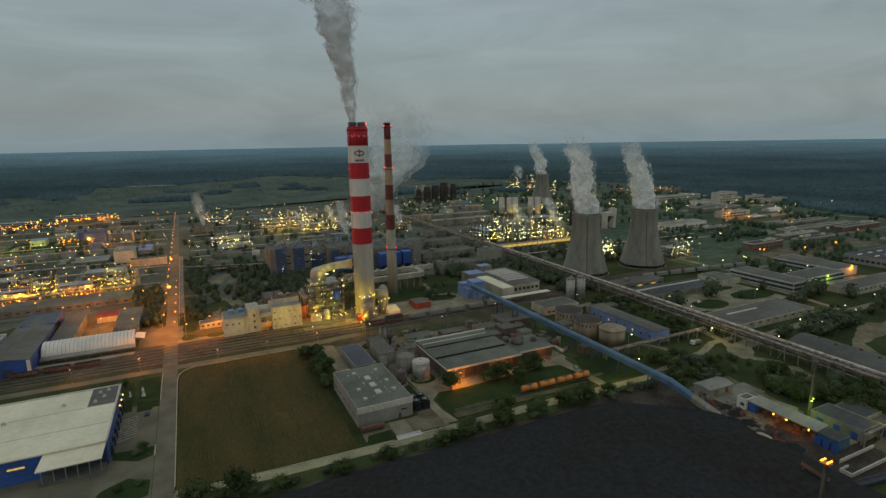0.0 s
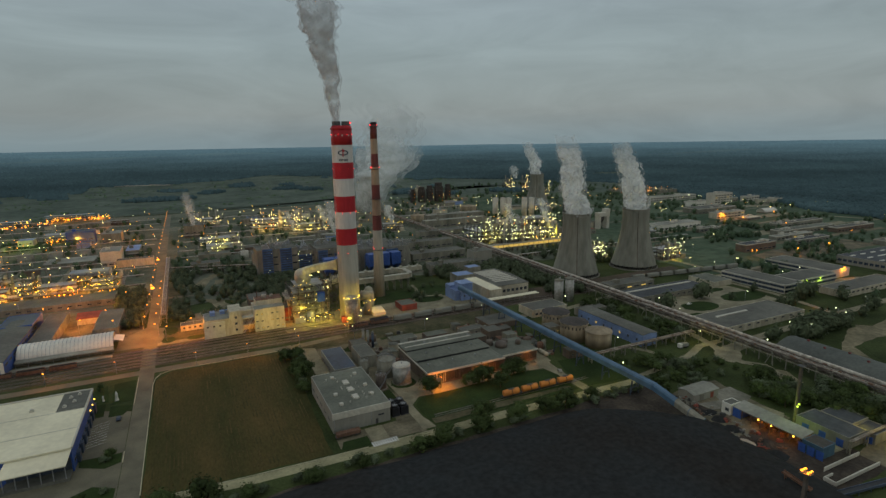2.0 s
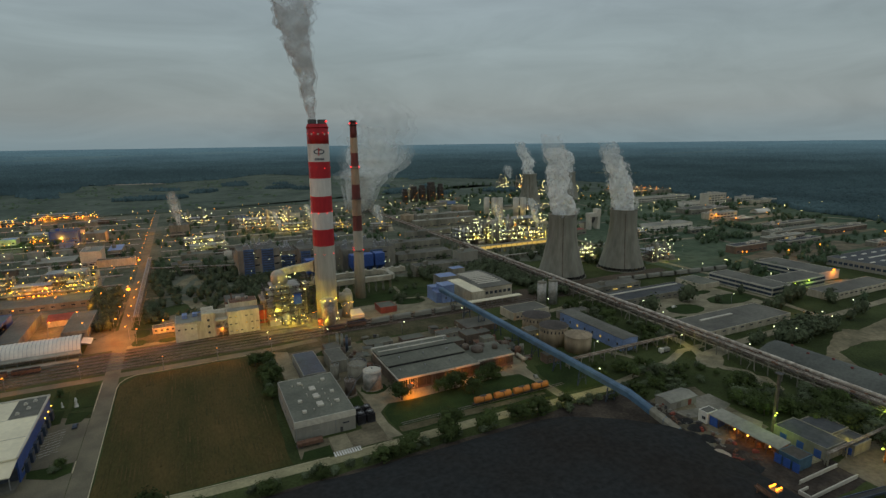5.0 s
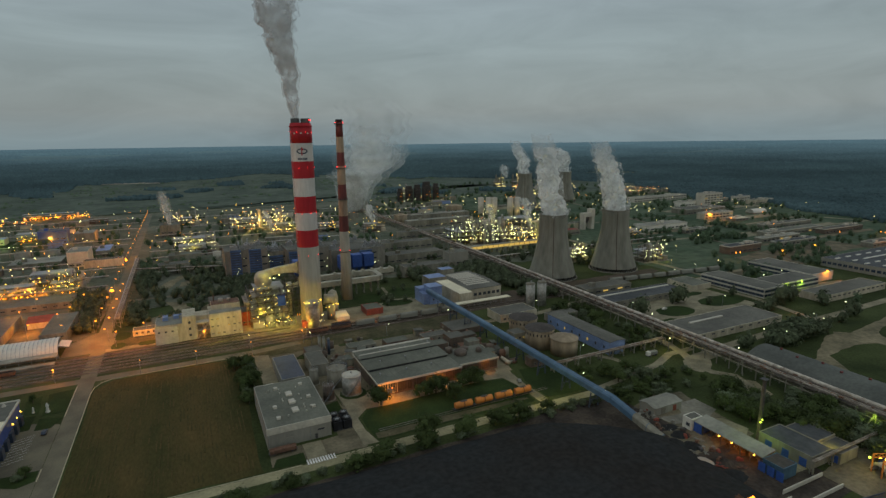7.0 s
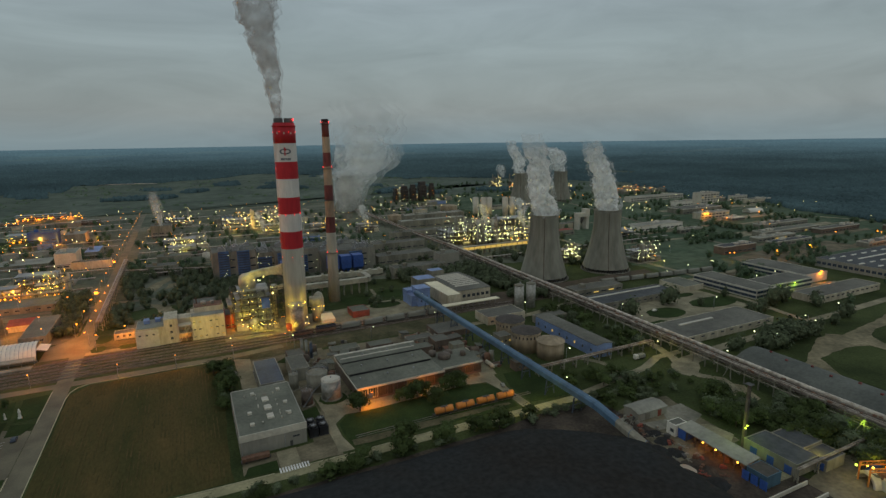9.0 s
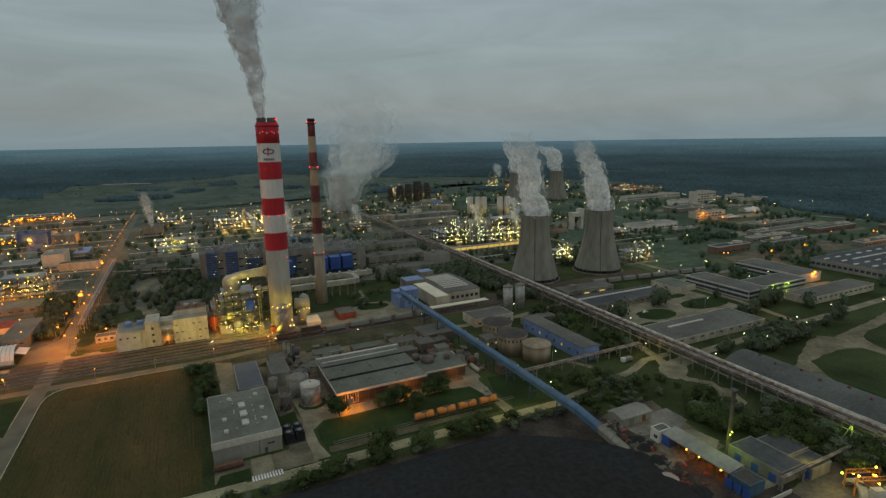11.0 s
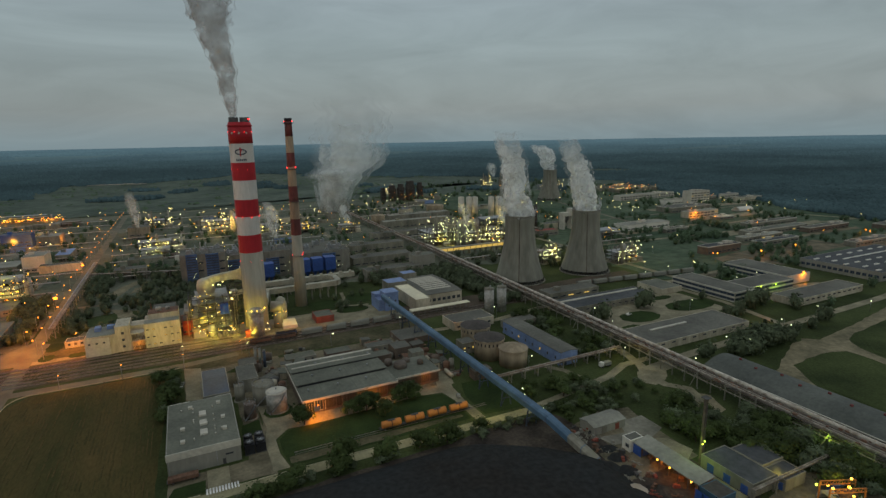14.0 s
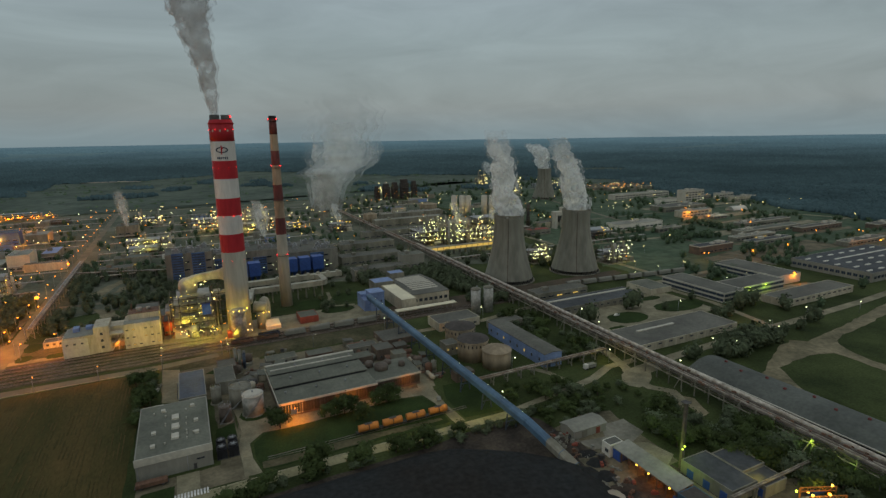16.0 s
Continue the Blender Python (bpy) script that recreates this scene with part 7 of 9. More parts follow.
# boiler house, in blocks: grey-brown bays between louvred blue ones
for x0, x1, y0, y1, h in ((62, 98, 500, 530, 25), (98, 114, 506, 530, 20), (114, 152, 492, 524, 23), (152, 204, 482, 514, 20), (62, 204, 531, 556, 16)):
    b = flat_hall("boiler_house", x0, x1, y0, y1, h, "tall boiler house of brown-grey bays and louvred blue bays", "building", BOILER, DARK_ROOF, 0.6)
    w, d = (x1 - x0) / 2, (y1 - y0) / 2
    rnd = random.Random(int(x0))
    x = -w + rnd.uniform(0.5, 5)
    while x < w - 8 and y1 < 540:
        bw, bh = rnd.uniform(8, 13), h * rnd.uniform(0.72, 1.06)
        bw = min(bw, w - x - 0.5)
        bay = part("blue_bay", Mesh().box(x, x + bw, -d - 1.2, -d, h * 0.1, bh), BAYCLAD, b, "blue louvred bay")
        for k in range(int(bh / 2.2) - 1):
            part("louvre", shared(("louvre", round(bw, 2)), lambda: Mesh().box(0.4, bw - 0.4, -0.25, 0, 0, 0.9), DARKBLUE), DARKBLUE, bay, at=pose(x, -d - 1.2, h * 0.1 + 1.2 + 2.2 * k))
        x += bw
        for k in range(3):
            part("window_band", shared(("bwin",), lambda: Mesh().box(0.6, 4.6, -0.2, 0, 0, 1.2), GLASS), GLASS, b, at=pose(x, -d, 4 + k * h * 0.27))
        x += rnd.uniform(5, 12)
    for i in range(8):
        part("roof_unit", shared(("runit", i % 3), lambda: Mesh().box(-1.6 - i % 3, 1.6, -1.6, 1.6, 0, 2.0 + i % 3).cyl(0, 0, 2.0 + i % 3, 3.6 + i % 3, 1.0, 0.8, 10), STEEL), STEEL, b, at=pose(rnd.uniform(-w + 4, w - 3), rnd.uniform(-d + 3, d - 3), h))
    for i in range(3):
        part("vent_pipe", shared(("vstack",), lambda: Mesh().cyl(0, 0, 0, 7, 0.5, 0.5, 10), STEEL), STEEL, b, at=pose(rnd.uniform(-w + 4, w - 3), rnd.uniform(-d + 3, d - 3), h))
    lights(b, [(rnd.uniform(-w, w), -d - 1.8, rnd.uniform(3, h)) for i in range(7)], 0.34, L_WHITE)
for x in (118, 128, 158, 169, 180):
    t = thing("dust_filter", x, 462, "blue hopper-bottomed dust filter on legs", "filter", "dust filters")
    part("casing", Mesh().box(-4.5, 4.5, -5, 5, 9, 20), BLUE_WALL, t)
    m = Mesh()
    for hx in (-2.25, 2.25):
        m.add([(hx - 2.2, -4.5, 9), (hx + 2.2, -4.5, 9), (hx + 2.2, 4.5, 9), (hx - 2.2, 4.5, 9), (hx - 0.4, -0.5, 4.5), (hx + 0.4, -0.5, 4.5), (hx + 0.4, 0.5, 4.5), (hx - 0.4, 0.5, 4.5)], [(4, 5, 6, 7), (0, 1, 5, 4), (1, 2, 6, 5), (2, 3, 7, 6), (3, 0, 4, 7)])
    part("hopper", m, BLUE_WALL, t)
    for sx in (-4.2, 4.2):
        for sy in (-4.7, 4.7):
            part("leg", shared(("fleg",), lambda: Mesh().box(-0.25, 0.25, -0.25, 0.25, 0, 9), DARKSTEEL), DARKSTEEL, t, at=pose(sx, sy, 0))
t = flat_hall("red_shed", 142, 154, 347.5, 361, 4.2, "dark red shed with a flat grey roof", "shed", REDWALL, GREY_ROOF, 0.25)
for i in range(3):
    door(t, -4 + i * 4, -6.75, 2.6, 3.2, "s", REDWALL)
for x0, x1, y0, y1, h, w, lab in ((62, 68, 366, 380, 9, REDWALL, "small red-brown house lit orange"), (50, 63, 384, 400, 8, CONC, "flat-roofed grey concrete substation house"), (20, 40, 384, 396, 5, CONC, "low flat-roofed concrete store"), (44, 58, 404, 424, 7, BRICK, "brown brick workshop with flat roof"), (-2, 12, 376, 384, 3.5, BEIGE, "low beige store beside the junction")):
    b = flat_hall("plant_building", x0, x1, y0, y1, h, lab, "building", w, DARK_ROOF, 0.3)
    windows(b, -(x1 - x0) / 2 + 0.5, (x1 - x0) / 2 - 0.5, -(y1 - y0) / 2, 1.5, 1.4, 1.3, 4, lit=((1,), WIN_ORANGE))
patch("yard", [(-12, 358), (62, 358), (62, 380), (-2, 392), (-12, 388)], 0.05, SCRUB, "sandy yard beside the junction", "yard", 0.5)
patch("yard", [(60, 340), (200, 344), (200, 370), (60, 372)], 0.048, CONCRETE, "concrete apron of the power station", "yard", 0.4)
strip("road", [(-16, 357.5), (60, 357), (100, 342.5), (150, 341), (205, 344)], 5.5, 0.075, CONCRETE, "concrete service road past the chimney foot")
for pts in (oval(158, 386, 14, 12), oval(186, 392, 11, 13), oval(172, 366, 12, 7), oval(7, 361, 5.5, 4), oval(10, 386, 4, 4), oval(-8, 381, 4.5, 8), oval(-9, 363, 4.0, 5.5)):
    patch("lawn", pts, 0.12, LAWN, "oval lawn between curved paths", "lawn", 0.4)
strip("path", [(150, 372), (165, 378), (174, 396), (176, 412)], 2.6, 0.10, CONCRETE, "curved garden path")
strip("path", [(165, 378), (176, 374), (186, 372)], 2.6, 0.104, CONCRETE, "curved garden path")

# ---- store yard west of the junction ----
t = thing("blue_store", -96, 380, "dark-roofed blue store with white corner boards", "store")
part("wall", Mesh().box(-10, 10, -40, 38, 0, 9.0), BLUE_WALL, t)
part("roof", Mesh().gable(-10, 10, -40, 38, 9.0, 10.4, "y", 0.4), DARK_ROOF, t)
part("gable", Mesh().add([(-10, -40.02, 9), (10, -40.02, 9), (0, -40.02, 10.4)], [(0, 1, 2)]), BLUE_WALL, t)
part("corner_board", Mesh().box(8.6, 10.3, -40.4, -39.9, 0, 9.2), WHITE_WALL, t)
part("corner_board", Mesh().box(-10.3, -8.8, -40.4, -39.9, 0, 9.2), WHITE_WALL, t)
for i in range(9):
    window(t, 10, -34 + i * 8, 5.6, 4.5, 1.2, "e", bars=2)
door(t, 0, -40, 5, 5, "s", DARKBLUE)
for x0, x1, y0, y1, h, w, r, lab in ((-104, -86, 404, 432, 10, BLUE_WALL, DARKBLUE, "tall dark blue store block"), (-140, -110, 345, 400, 8, WHITE_WALL, PALE_ROOF, "broad pale flat-roofed store"), (-84, -72, 380, 440, 6, CONC, DARK_ROOF, "long low concrete store"), (-52, -38, 386, 432, 6, CONC, GREY_ROOF, "low grey store with a felt roof")):
    b = flat_hall("store_building", x0, x1, y0, y1, h, lab, "store", w, r, 0.3)
    windows(b, -(x1 - x0) / 2 + 1, (x1 - x0) / 2 - 1, -(y1 - y0) / 2, h * 0.55, 2.0, 1.2, 4)
t = gable_hall("red_roof_shed", -66, -52, 424, 440, 4, 6.5, "small shed with a red tiled roof", "x", BEIGE, REDWALL)
patch("yard", [(-86, 386), (-24, 384), (-24, 448), (-86, 452)], 0.05, DIRT, "dirt yard lit orange by lamps", "yard", 0.5)
b = thing("loading_platform", -70, 347, "long low concrete loading platform by the tracks", "platform")
part("deck", Mesh().box(-28, 32, -2.2, 2.2, 0, 1.1), CONC, b)


# ---- process plant blocks ----
def process_unit(x, y, w, d, h, seed, n, lamp, label, cols=3, steel=None, orange=0, white=0, group="process units"):
    """Open steelwork with floors, columns, drums and pipes, and many work lamps."""
    rnd = random.Random(seed)
    t = thing("process_unit", x, y, label, "plant unit", group)
    a, b = w / 2, d / 2
    part("slab", Mesh().box(-a - 2, a + 2, -b - 2, b + 2, 0, 0.3), CONC, t)
    tall = h * 0.62
    lev = max(3.5, tall / 4)
    part("steelwork", frame_tower(Mesh(), -a, a * 0.5, -b * 0.8, b * 0.8, 0.3, tall, max(2, int(w / 7)), 2, lev, 0.4), steel or DARKSTEEL, t, kind="stuff")
    for k in range(1, 4):
        part("floor", Mesh().box(-a, a * 0.5, -b * 0.8, b * 0.8, 0.3 + lev * k, 0.45 + lev * k), STEEL, t)
    for i in range(cols):
        r = rnd.uniform(0.9, 2.0) * (0.6 + h / 50)
        hh = h * rnd.uniform(0.65, 1.0)
        cx, cy = rnd.uniform(-a, a), rnd.uniform(-b, b)
        c = part("column", Mesh().lathe(cx, cy, [(r, 0.3), (r, hh * 0.5), (r * 0.8, hh * 0.53), (r * 0.8, hh), (r * 0.3, hh + r * 0.5)], 14), rnd.choice((PIPE, TANKGREY, CONC)), t)
        part("ring_platform", Mesh().lathe(cx, cy, [(r * 0.8, hh * 0.75), (r * 0.8 + 1.2, hh * 0.75), (r * 0.8 + 1.2, hh * 0.75 + 0.2), (r * 0.8, hh * 0.75 + 0.2)], 14, cap=False), DARKSTEEL, c)
    for i in range(3):
        r = rnd.uniform(0.9, 1.8)
        cx, cy, z = rnd.uniform(0, a), rnd.uniform(-b, b), r + 0.8 + rnd.choice((0, lev))
        part("drum", Mesh().tube([(cx - 4, cy, z), (cx - 3.6, cy, z), (cx + 3.6, cy, z), (cx + 4, cy, z)], r, 14, [r * 0.6, r, r, r * 0.6]).box(cx - 2.6, cx - 2.2, cy - r * 0.7, cy + r * 0.7, 0.3, z).box(cx + 2.2, cx + 2.6, cy - r * 0.7, cy + r * 0.7, 0.3, z), rnd.choice((TANKGREY, PIPE, PALE_BAND)), t)
    for i in range(13):
        m = Mesh()
        p = Vector((rnd.uniform(-a, a), rnd.uniform(-b, b), rnd.uniform(1, tall)))
        q = p + Vector((rnd.uniform(-8, 8), 0, 0))
        r2 = q + Vector((0, rnd.uniform(-5, 5), 0))
        m.tube([tuple(p), tuple(q), tuple(r2), (r2.x, r2.y, rnd.uniform(0.4, tall))], rnd.uniform(0.15, 0.4), 6)
        part("pipe", m, PIPE, t)
    part("control_room", Mesh().box(a * 0.55, a, -b, -b * 0.3, 0.3, 4.2).box(a * 0.52, a + 0.2, -b - 0.2, -b * 0.28, 4.2, 4.5), rnd.choice((BEIGE, BRICK, CONC)), t)
    def spots(k):
        return [(rnd.uniform(-a, a), rnd.choice((-b * 0.85, -b * 0.85, rnd.uniform(-b, b))), rnd.choice((lev, 2 * lev, 3 * lev, rnd.uniform(1.5, h * 0.9), rnd.uniform(1.5, h * 0.9))) + rnd.uniform(0.8, 2.8)) for i in range(k)]
    far = min(1.0, max(0.34, math.hypot(x, y) / 1100))
    lights(t, spots(int(n * (1.5 if y < 600 else 1.2))), 0.82 * far, lamp)
    if orange:
        lights(t, [(rnd.uniform(-a, a), rnd.uniform(-b - 1, b), rnd.uniform(2, h * 0.35)) for i in range(int(orange * (1.5 if x < 30 else 1.0)))], (1.25 if x < 30 else 0.9) * far, L_ORANGE)
    if white:
        lights(t, spots(int(white * 0.7)), 0.78 * far, L_WHITE)
    return t


U = [(-114, 524, 18, 14, 24, 22, L_WARM, 3, 0, 6), (-57, 515, 22, 14, 22, 26, L_WARM, 3, 4, 6), (-87, 514, 34, 12, 11, 14, L_YELLOW, 2, 22, 0), (-130, 510, 30, 12, 11, 8, L_YELLOW, 2, 22, 4), (-165, 512, 30, 14, 14, 14, L_YELLOW, 2, 16, 2),
     (-150, 560, 40, 22, 15, 12, L_WHITE, 3, 4, 6), (-70, 560, 40, 20, 14, 7, L_WARM, 2, 3, 4), (41, 690, 46, 26, 18, 26, L_WARM, 2, 2, 14), (33, 872, 36, 26, 26, 20, L_WARM, 3, 3, 8),
     (124, 790, 74, 30, 34, 60, L_WARM, 4, 12, 6), (160, 740, 50, 24, 26, 26, L_WARM, 3, 6, 4), (209, 724, 30, 20, 16, 18, L_YELLOW, 2, 2, 4), (42, 640, 36, 20, 10, 4, L_WHITE, 2, 2, 10), (262, 690, 28, 18, 14, 10, L_YELLOW, 2, 3, 4),
     (331, 548, 38, 22, 33, 40, L_WHITE, 6, 2, 14), (362, 534, 40, 22, 31, 46, L_WHITE, 6, 2, 18), (396, 520, 32, 22, 26, 30, L_WARM, 4, 10, 10), (345, 572, 60, 20, 30, 26, L_WHITE, 5, 2, 12), (405, 552, 34, 20, 24, 20, L_WARM, 4, 6, 6), (383, 420, 20, 18, 22, 34, L_WHITE, 3, 2, 10), (447, 384, 30, 20, 22, 26, L_WHITE, 3, 4, 8),
     (725, 1121, 24, 18, 42, 28, L_WARM, 3, 0, 8), (759, 1098, 18, 16, 42, 18, L_WARM, 2, 10, 2), (691, 935, 36, 20, 44, 24, L_WARM, 3, 0, 10), (463, 640, 60, 30, 16, 14, L_WARM, 3, 8, 2),
     (-135, 826, 46, 24, 12, 10, L_YELLOW, 2, 16, 2), (-232, 800, 40, 24, 13, 14, L_WHITE, 2, 2, 12), (-155, 1056, 90, 16, 12, 10, L_YELLOW, 4, 22, 4), (-230, 1000, 90, 20, 12, 14, L_YELLOW, 3, 18, 4), (-240, 720, 80, 30, 12, 14, L_WARM, 3, 14, 8), (-190, 640, 60, 30, 14, 10, L_WARM, 3, 8, 6),
     (560, 760, 60, 26, 20, 20, L_WARM, 3, 6, 4), (830, 1010, 60, 26, 20, 16, L_WARM, 3, 4, 8), (478, 1120, 30, 20, 26, 14, L_WARM, 2, 0, 8), (520, 486, 40, 20, 12, 8, L_YELLOW, 2, 2, 4)]
for i, (x, y, w, d, h, n, lamp, c, o, wh) in enumerate(U):
    if x < 30:
        lamp, o = L_YELLOW, o + 8
    process_unit(x, y, w, d, h, 100 + i, n, lamp, "lit chemical process unit of columns, pipes and steelwork", c, None, o, wh)
# pale portal-shaped coal crusher house and two dark vessels between the cooling towers
t = thing("crusher_house", 519, 560, "pale portal-shaped concrete crusher house", "plant unit")
part("leg", Mesh().box(-9, -5.5, -4, 4, 0, 17), PALE_BAND, t)
part("leg", Mesh().box(4.5, 9, -4, 4, 0, 17), PALE_BAND, t)
part("head", Mesh().box(-9.5, 3.0, -4.5, 4.5, 17, 22).box(3.0, 9.5, -4.5, 4.5, 17, 27), PALE_BAND, t, "stepped pale head house")
part("hopper", Mesh().lathe(-0.5, 0, [(0.8, 8), (3.0, 13), (3.6, 17)], 12), DARKSTEEL, t)
for x, y, h in ((478, 590, 34), (488, 586, 30)):
    t = thing("reactor_vessel", x, y, "tall dark steel vessel with ring platforms", "vessel", "reactor vessels")
    part("shell", Mesh().lathe(0, 0, [(2.6, 0), (2.6, h * 0.45), (2.1, h * 0.5), (2.1, h), (0.6, h + 1.6)], 18), BROWN_ROOF, t)
    for f in (0.3, 0.6, 0.88):
        part("ring_platform", Mesh().lathe(0, 0, [(2.1, h * f), (3.8, h * f), (3.8, h * f + 0.25), (2.1, h * f + 0.25)], 18, cap=False), DARKSTEEL, t)
# row of dark furnaces lit orange from their floors
for x, w, h in ((421, 8, 27), (440, 12, 31), (458, 11, 33), (478, 15, 38), (499, 9, 34)):
    t = thing("furnace_block", x, 998, "tall dark furnace block with orange-lit floors", "furnace", "furnace row")
    part("body", Mesh().box(-w / 2, w / 2, -5, 6, 0, h * 0.8).box(-w / 2 + 1, w / 2 - 1, -3, 5, h * 0.8, h), BROWN_ROOF, t)
    for k in range(4):
        part("floor", Mesh().box(-w / 2 - 1.2, w / 2 + 1.2, -6.4, -5, 4 + k * 6, 4.4 + k * 6), DARKSTEEL, t)
    lights(t, [(random.Random(x + k).uniform(-w / 2, w / 2), -6.6, 2 + 5.1 * k) for k in range(4)], 0.5, L_ORANGE, "sodium work lamp on the furnace")
# sports ground under green floodlights with a blue-roofed hall
patch("lawn", [(-206, 772), (-170, 774), (-146, 780), (-154, 838), (-184, 846), (-206, 845)], 0.10, LAWN, "bright green lawn under floodlights", "lawn", 1.0)
patch("yard", [(-200, 790), (-180, 793), (-186, 826), (-200, 826)], 0.13, CONCRETE, "pale paved court on the lawn", "yard", 0.5)
b = flat_hall("blue_roof_hall", -184, -168, 812, 830, 7, "small hall with a blue roof", "building", PALE_BAND, SOFTBLUE, 0.3)
windows(b, -7, 7, -9, 2.2, 2.2, 1.6, 4, lit=((1, 2), WIN_LIT))
# lit conveyor bridge in front of the refinery
t = thing("lit_bridge", 348, 490, "long covered bridge glowing yellow from within", "bridge")
part("roof", Mesh().box(-48, 50, -2.6, 2.6, 8.4, 9.2), PALE_ROOF, t)
part("lit_side", Mesh().box(-48, 50, -2.3, -2.2, 5.6, 8.4), WIN_LIT, t, "glowing yellow side wall")
part("floor", Mesh().box(-48, 50, -2.5, 2.5, 4.8, 5.6), CONC, t)
for i in range(15):
    part("post", shared(("bpost",), lambda: Mesh().box(-0.3, 0.3, -2, 2, 0, 4.8), CONC), CONC, t, at=pose(-46 + i * 6.7, 0, 0))
    part("mullion", shared(("bmul",), lambda: Mesh().box(-0.25, 0.25, -2.45, -2.2, 5.6, 8.4), DARKSTEEL), DARKSTEEL, t, at=pose(-46 + i * 6.7, 0, 0))
# white silos and domes
for x, y in ((455, 735), (465, 728), (473, 724), (495, 712), (505, 707)):
    tank(x, y, 4.6, 30, "tall white cylindrical silo lit from below", PALE_BAND, 0.2, False, "white_silo", "white silos")
dome_silo(320, 738, 10, 12, False, "pale domed store beside the pipe rack")
dome_silo(440, 800, 14, 12, False, "pale domed store with lamps round its foot")
for i in range(5):
    tank(60 + 14 * i, 600 + 4 * (i % 2), 4, 8, "squat white storage tank", PALE_BAND, 0.1, False)
for i in range(4):
    tank(-150 + 26 * i, 690, 7, 9, "squat pale storage tank", PALE_ROOF, 0.1, False)

# ---- ordinary buildings of the plant, near and far ----
rnd = random.Random(77)
B = [(-66, 642, 18, 30, 15, PALE_BAND, PALE_ROOF), (-104, 656, 44, 34, 5, CONC, PALE_ROOF), (-115, 800, 30, 18, 16, BLUE_WALL, DARKBLUE), (-81, 796, 22, 30, 12, CONC, PALE_ROOF), (-50, 690, 14, 40, 7, CONC, SOFTBLUE), (14, 785, 24, 24, 16, CONC, DARK_ROOF), (20, 560, 26, 14, 8, CONC, DARK_ROOF), (30, 600, 30, 16, 9, CONC, GREY_ROOF), (388, 748, 100, 12, 9, CONC, PALE_ROOF), (359, 690, 100, 14, 10, CONC, PALE_ROOF), (256, 560, 60, 16, 8, CONC, DARK_ROOF), (230, 440, 50, 14, 9, CONC, DARK_ROOF), (262, 446, 20, 14, 16, GREY_WALL, GREY_ROOF), (240, 500, 60, 18, 8, CONC, DARK_ROOF), (330, 320, 46, 14, 5, CONC, DARK_ROOF), (300, 620, 60, 14, 8, CONC, DARK_ROOF), (420, 560, 60, 16, 8, CONC, GREY_ROOF), (470, 540, 30, 14, 6, CONC, REDWALL), (466, 402, 20, 12, 9, CONC, DARK_ROOF)]
for x, y, w, d, h, wm, rm in B:
    b = flat_hall("plant_building", x - w / 2, x + w / 2, y - d / 2, y + d / 2, h, "plain plant building with rows of windows and a flat roof", "building", wm, rm, 0.4, group="plant buildings")
    n = max(3, min(8, int(w / 7)))
    for k in range(min(3, max(1, int(h / 8)))):
        windows(b, -w / 2 + 0.5, w / 2 - 0.5, -d / 2, 1.6 + k * 4.2, w / n * 0.7, 1.3, n, lit=((rnd.randrange(n), rnd.randrange(n)), WIN_LIT) if rnd.random() < 0.15 else ())
    part("roof_house", Mesh().box(-w * 0.3, -w * 0.3 + 4, -2, 2, h + 0.1, h + 2.8), wm, b)
# the buildings of the works' eastern quarter: west end, east end, front, depth, height
TOWN = [(795, 933, 750, 18, 9, PALE_BAND, PALE_ROOF, "long white two-storey building at the forest edge"), (816, 868, 665, 14, 8, WHITE_WALL, PALE_ROOF, "white flat-roofed building beside the office block"), (857, 903, 648, 18, 22, PALE_BAND, PALE_ROOF, "tall pale office block"),
        (932, 958, 676, 14, 7, CONC, GREY_ROOF, "low grey building beside the office block"), (962, 1000, 662, 12, 10, PALE_BAND, DARKBLUE, "white building with a blue-grey roof"), (952, 1009, 623, 14, 8, BEIGE, GREY_ROOF, "low lit building at the forest edge"),
        (743, 831, 588, 30, 8, CONC, DARK_ROOF, "broad grey hall with a dark roof"), (722, 784, 539, 14, 9, BEIGE, PALE_ROOF, "pale hall with a row of tall windows"), (745, 774, 506, 16, 4, CONC, WHITE_ROOF, "low store with a white roof"),
        (569, 645, 505, 22, 7, WHITE_WALL, PALE_ROOF, "long white low building"), (714, 812, 441, 12, 6, CONC, DARK_ROOF, "long low shed with a dark roof"), (662, 772, 404, 14, 6, CONC, GREY_ROOF, "long dark-roofed shed with a pale fascia"),
        (626, 695, 386, 10, 5, CONC, PALE_ROOF, "long shed with a pale roof"), (618, 686, 362, 10, 5, CONC, SLATE, "long shed with a slate roof"), (743, 824, 384, 12, 6, BRICK, DARK_ROOF, "brown brick shed with roof lights"),
        (536, 586, 361, 12, 8, BRICK, SLATE, "two-storey brown building with window bands"), (840, 905, 352, 14, 6, BRICK, DARK_ROOF, "brown shed near the forest road"), (700, 770, 312, 12, 5, CONC, DARK_ROOF, "long low garage with a dark roof"), (600, 640, 470, 10, 5, CONC, GREY_ROOF, "low grey store with a felt roof")]
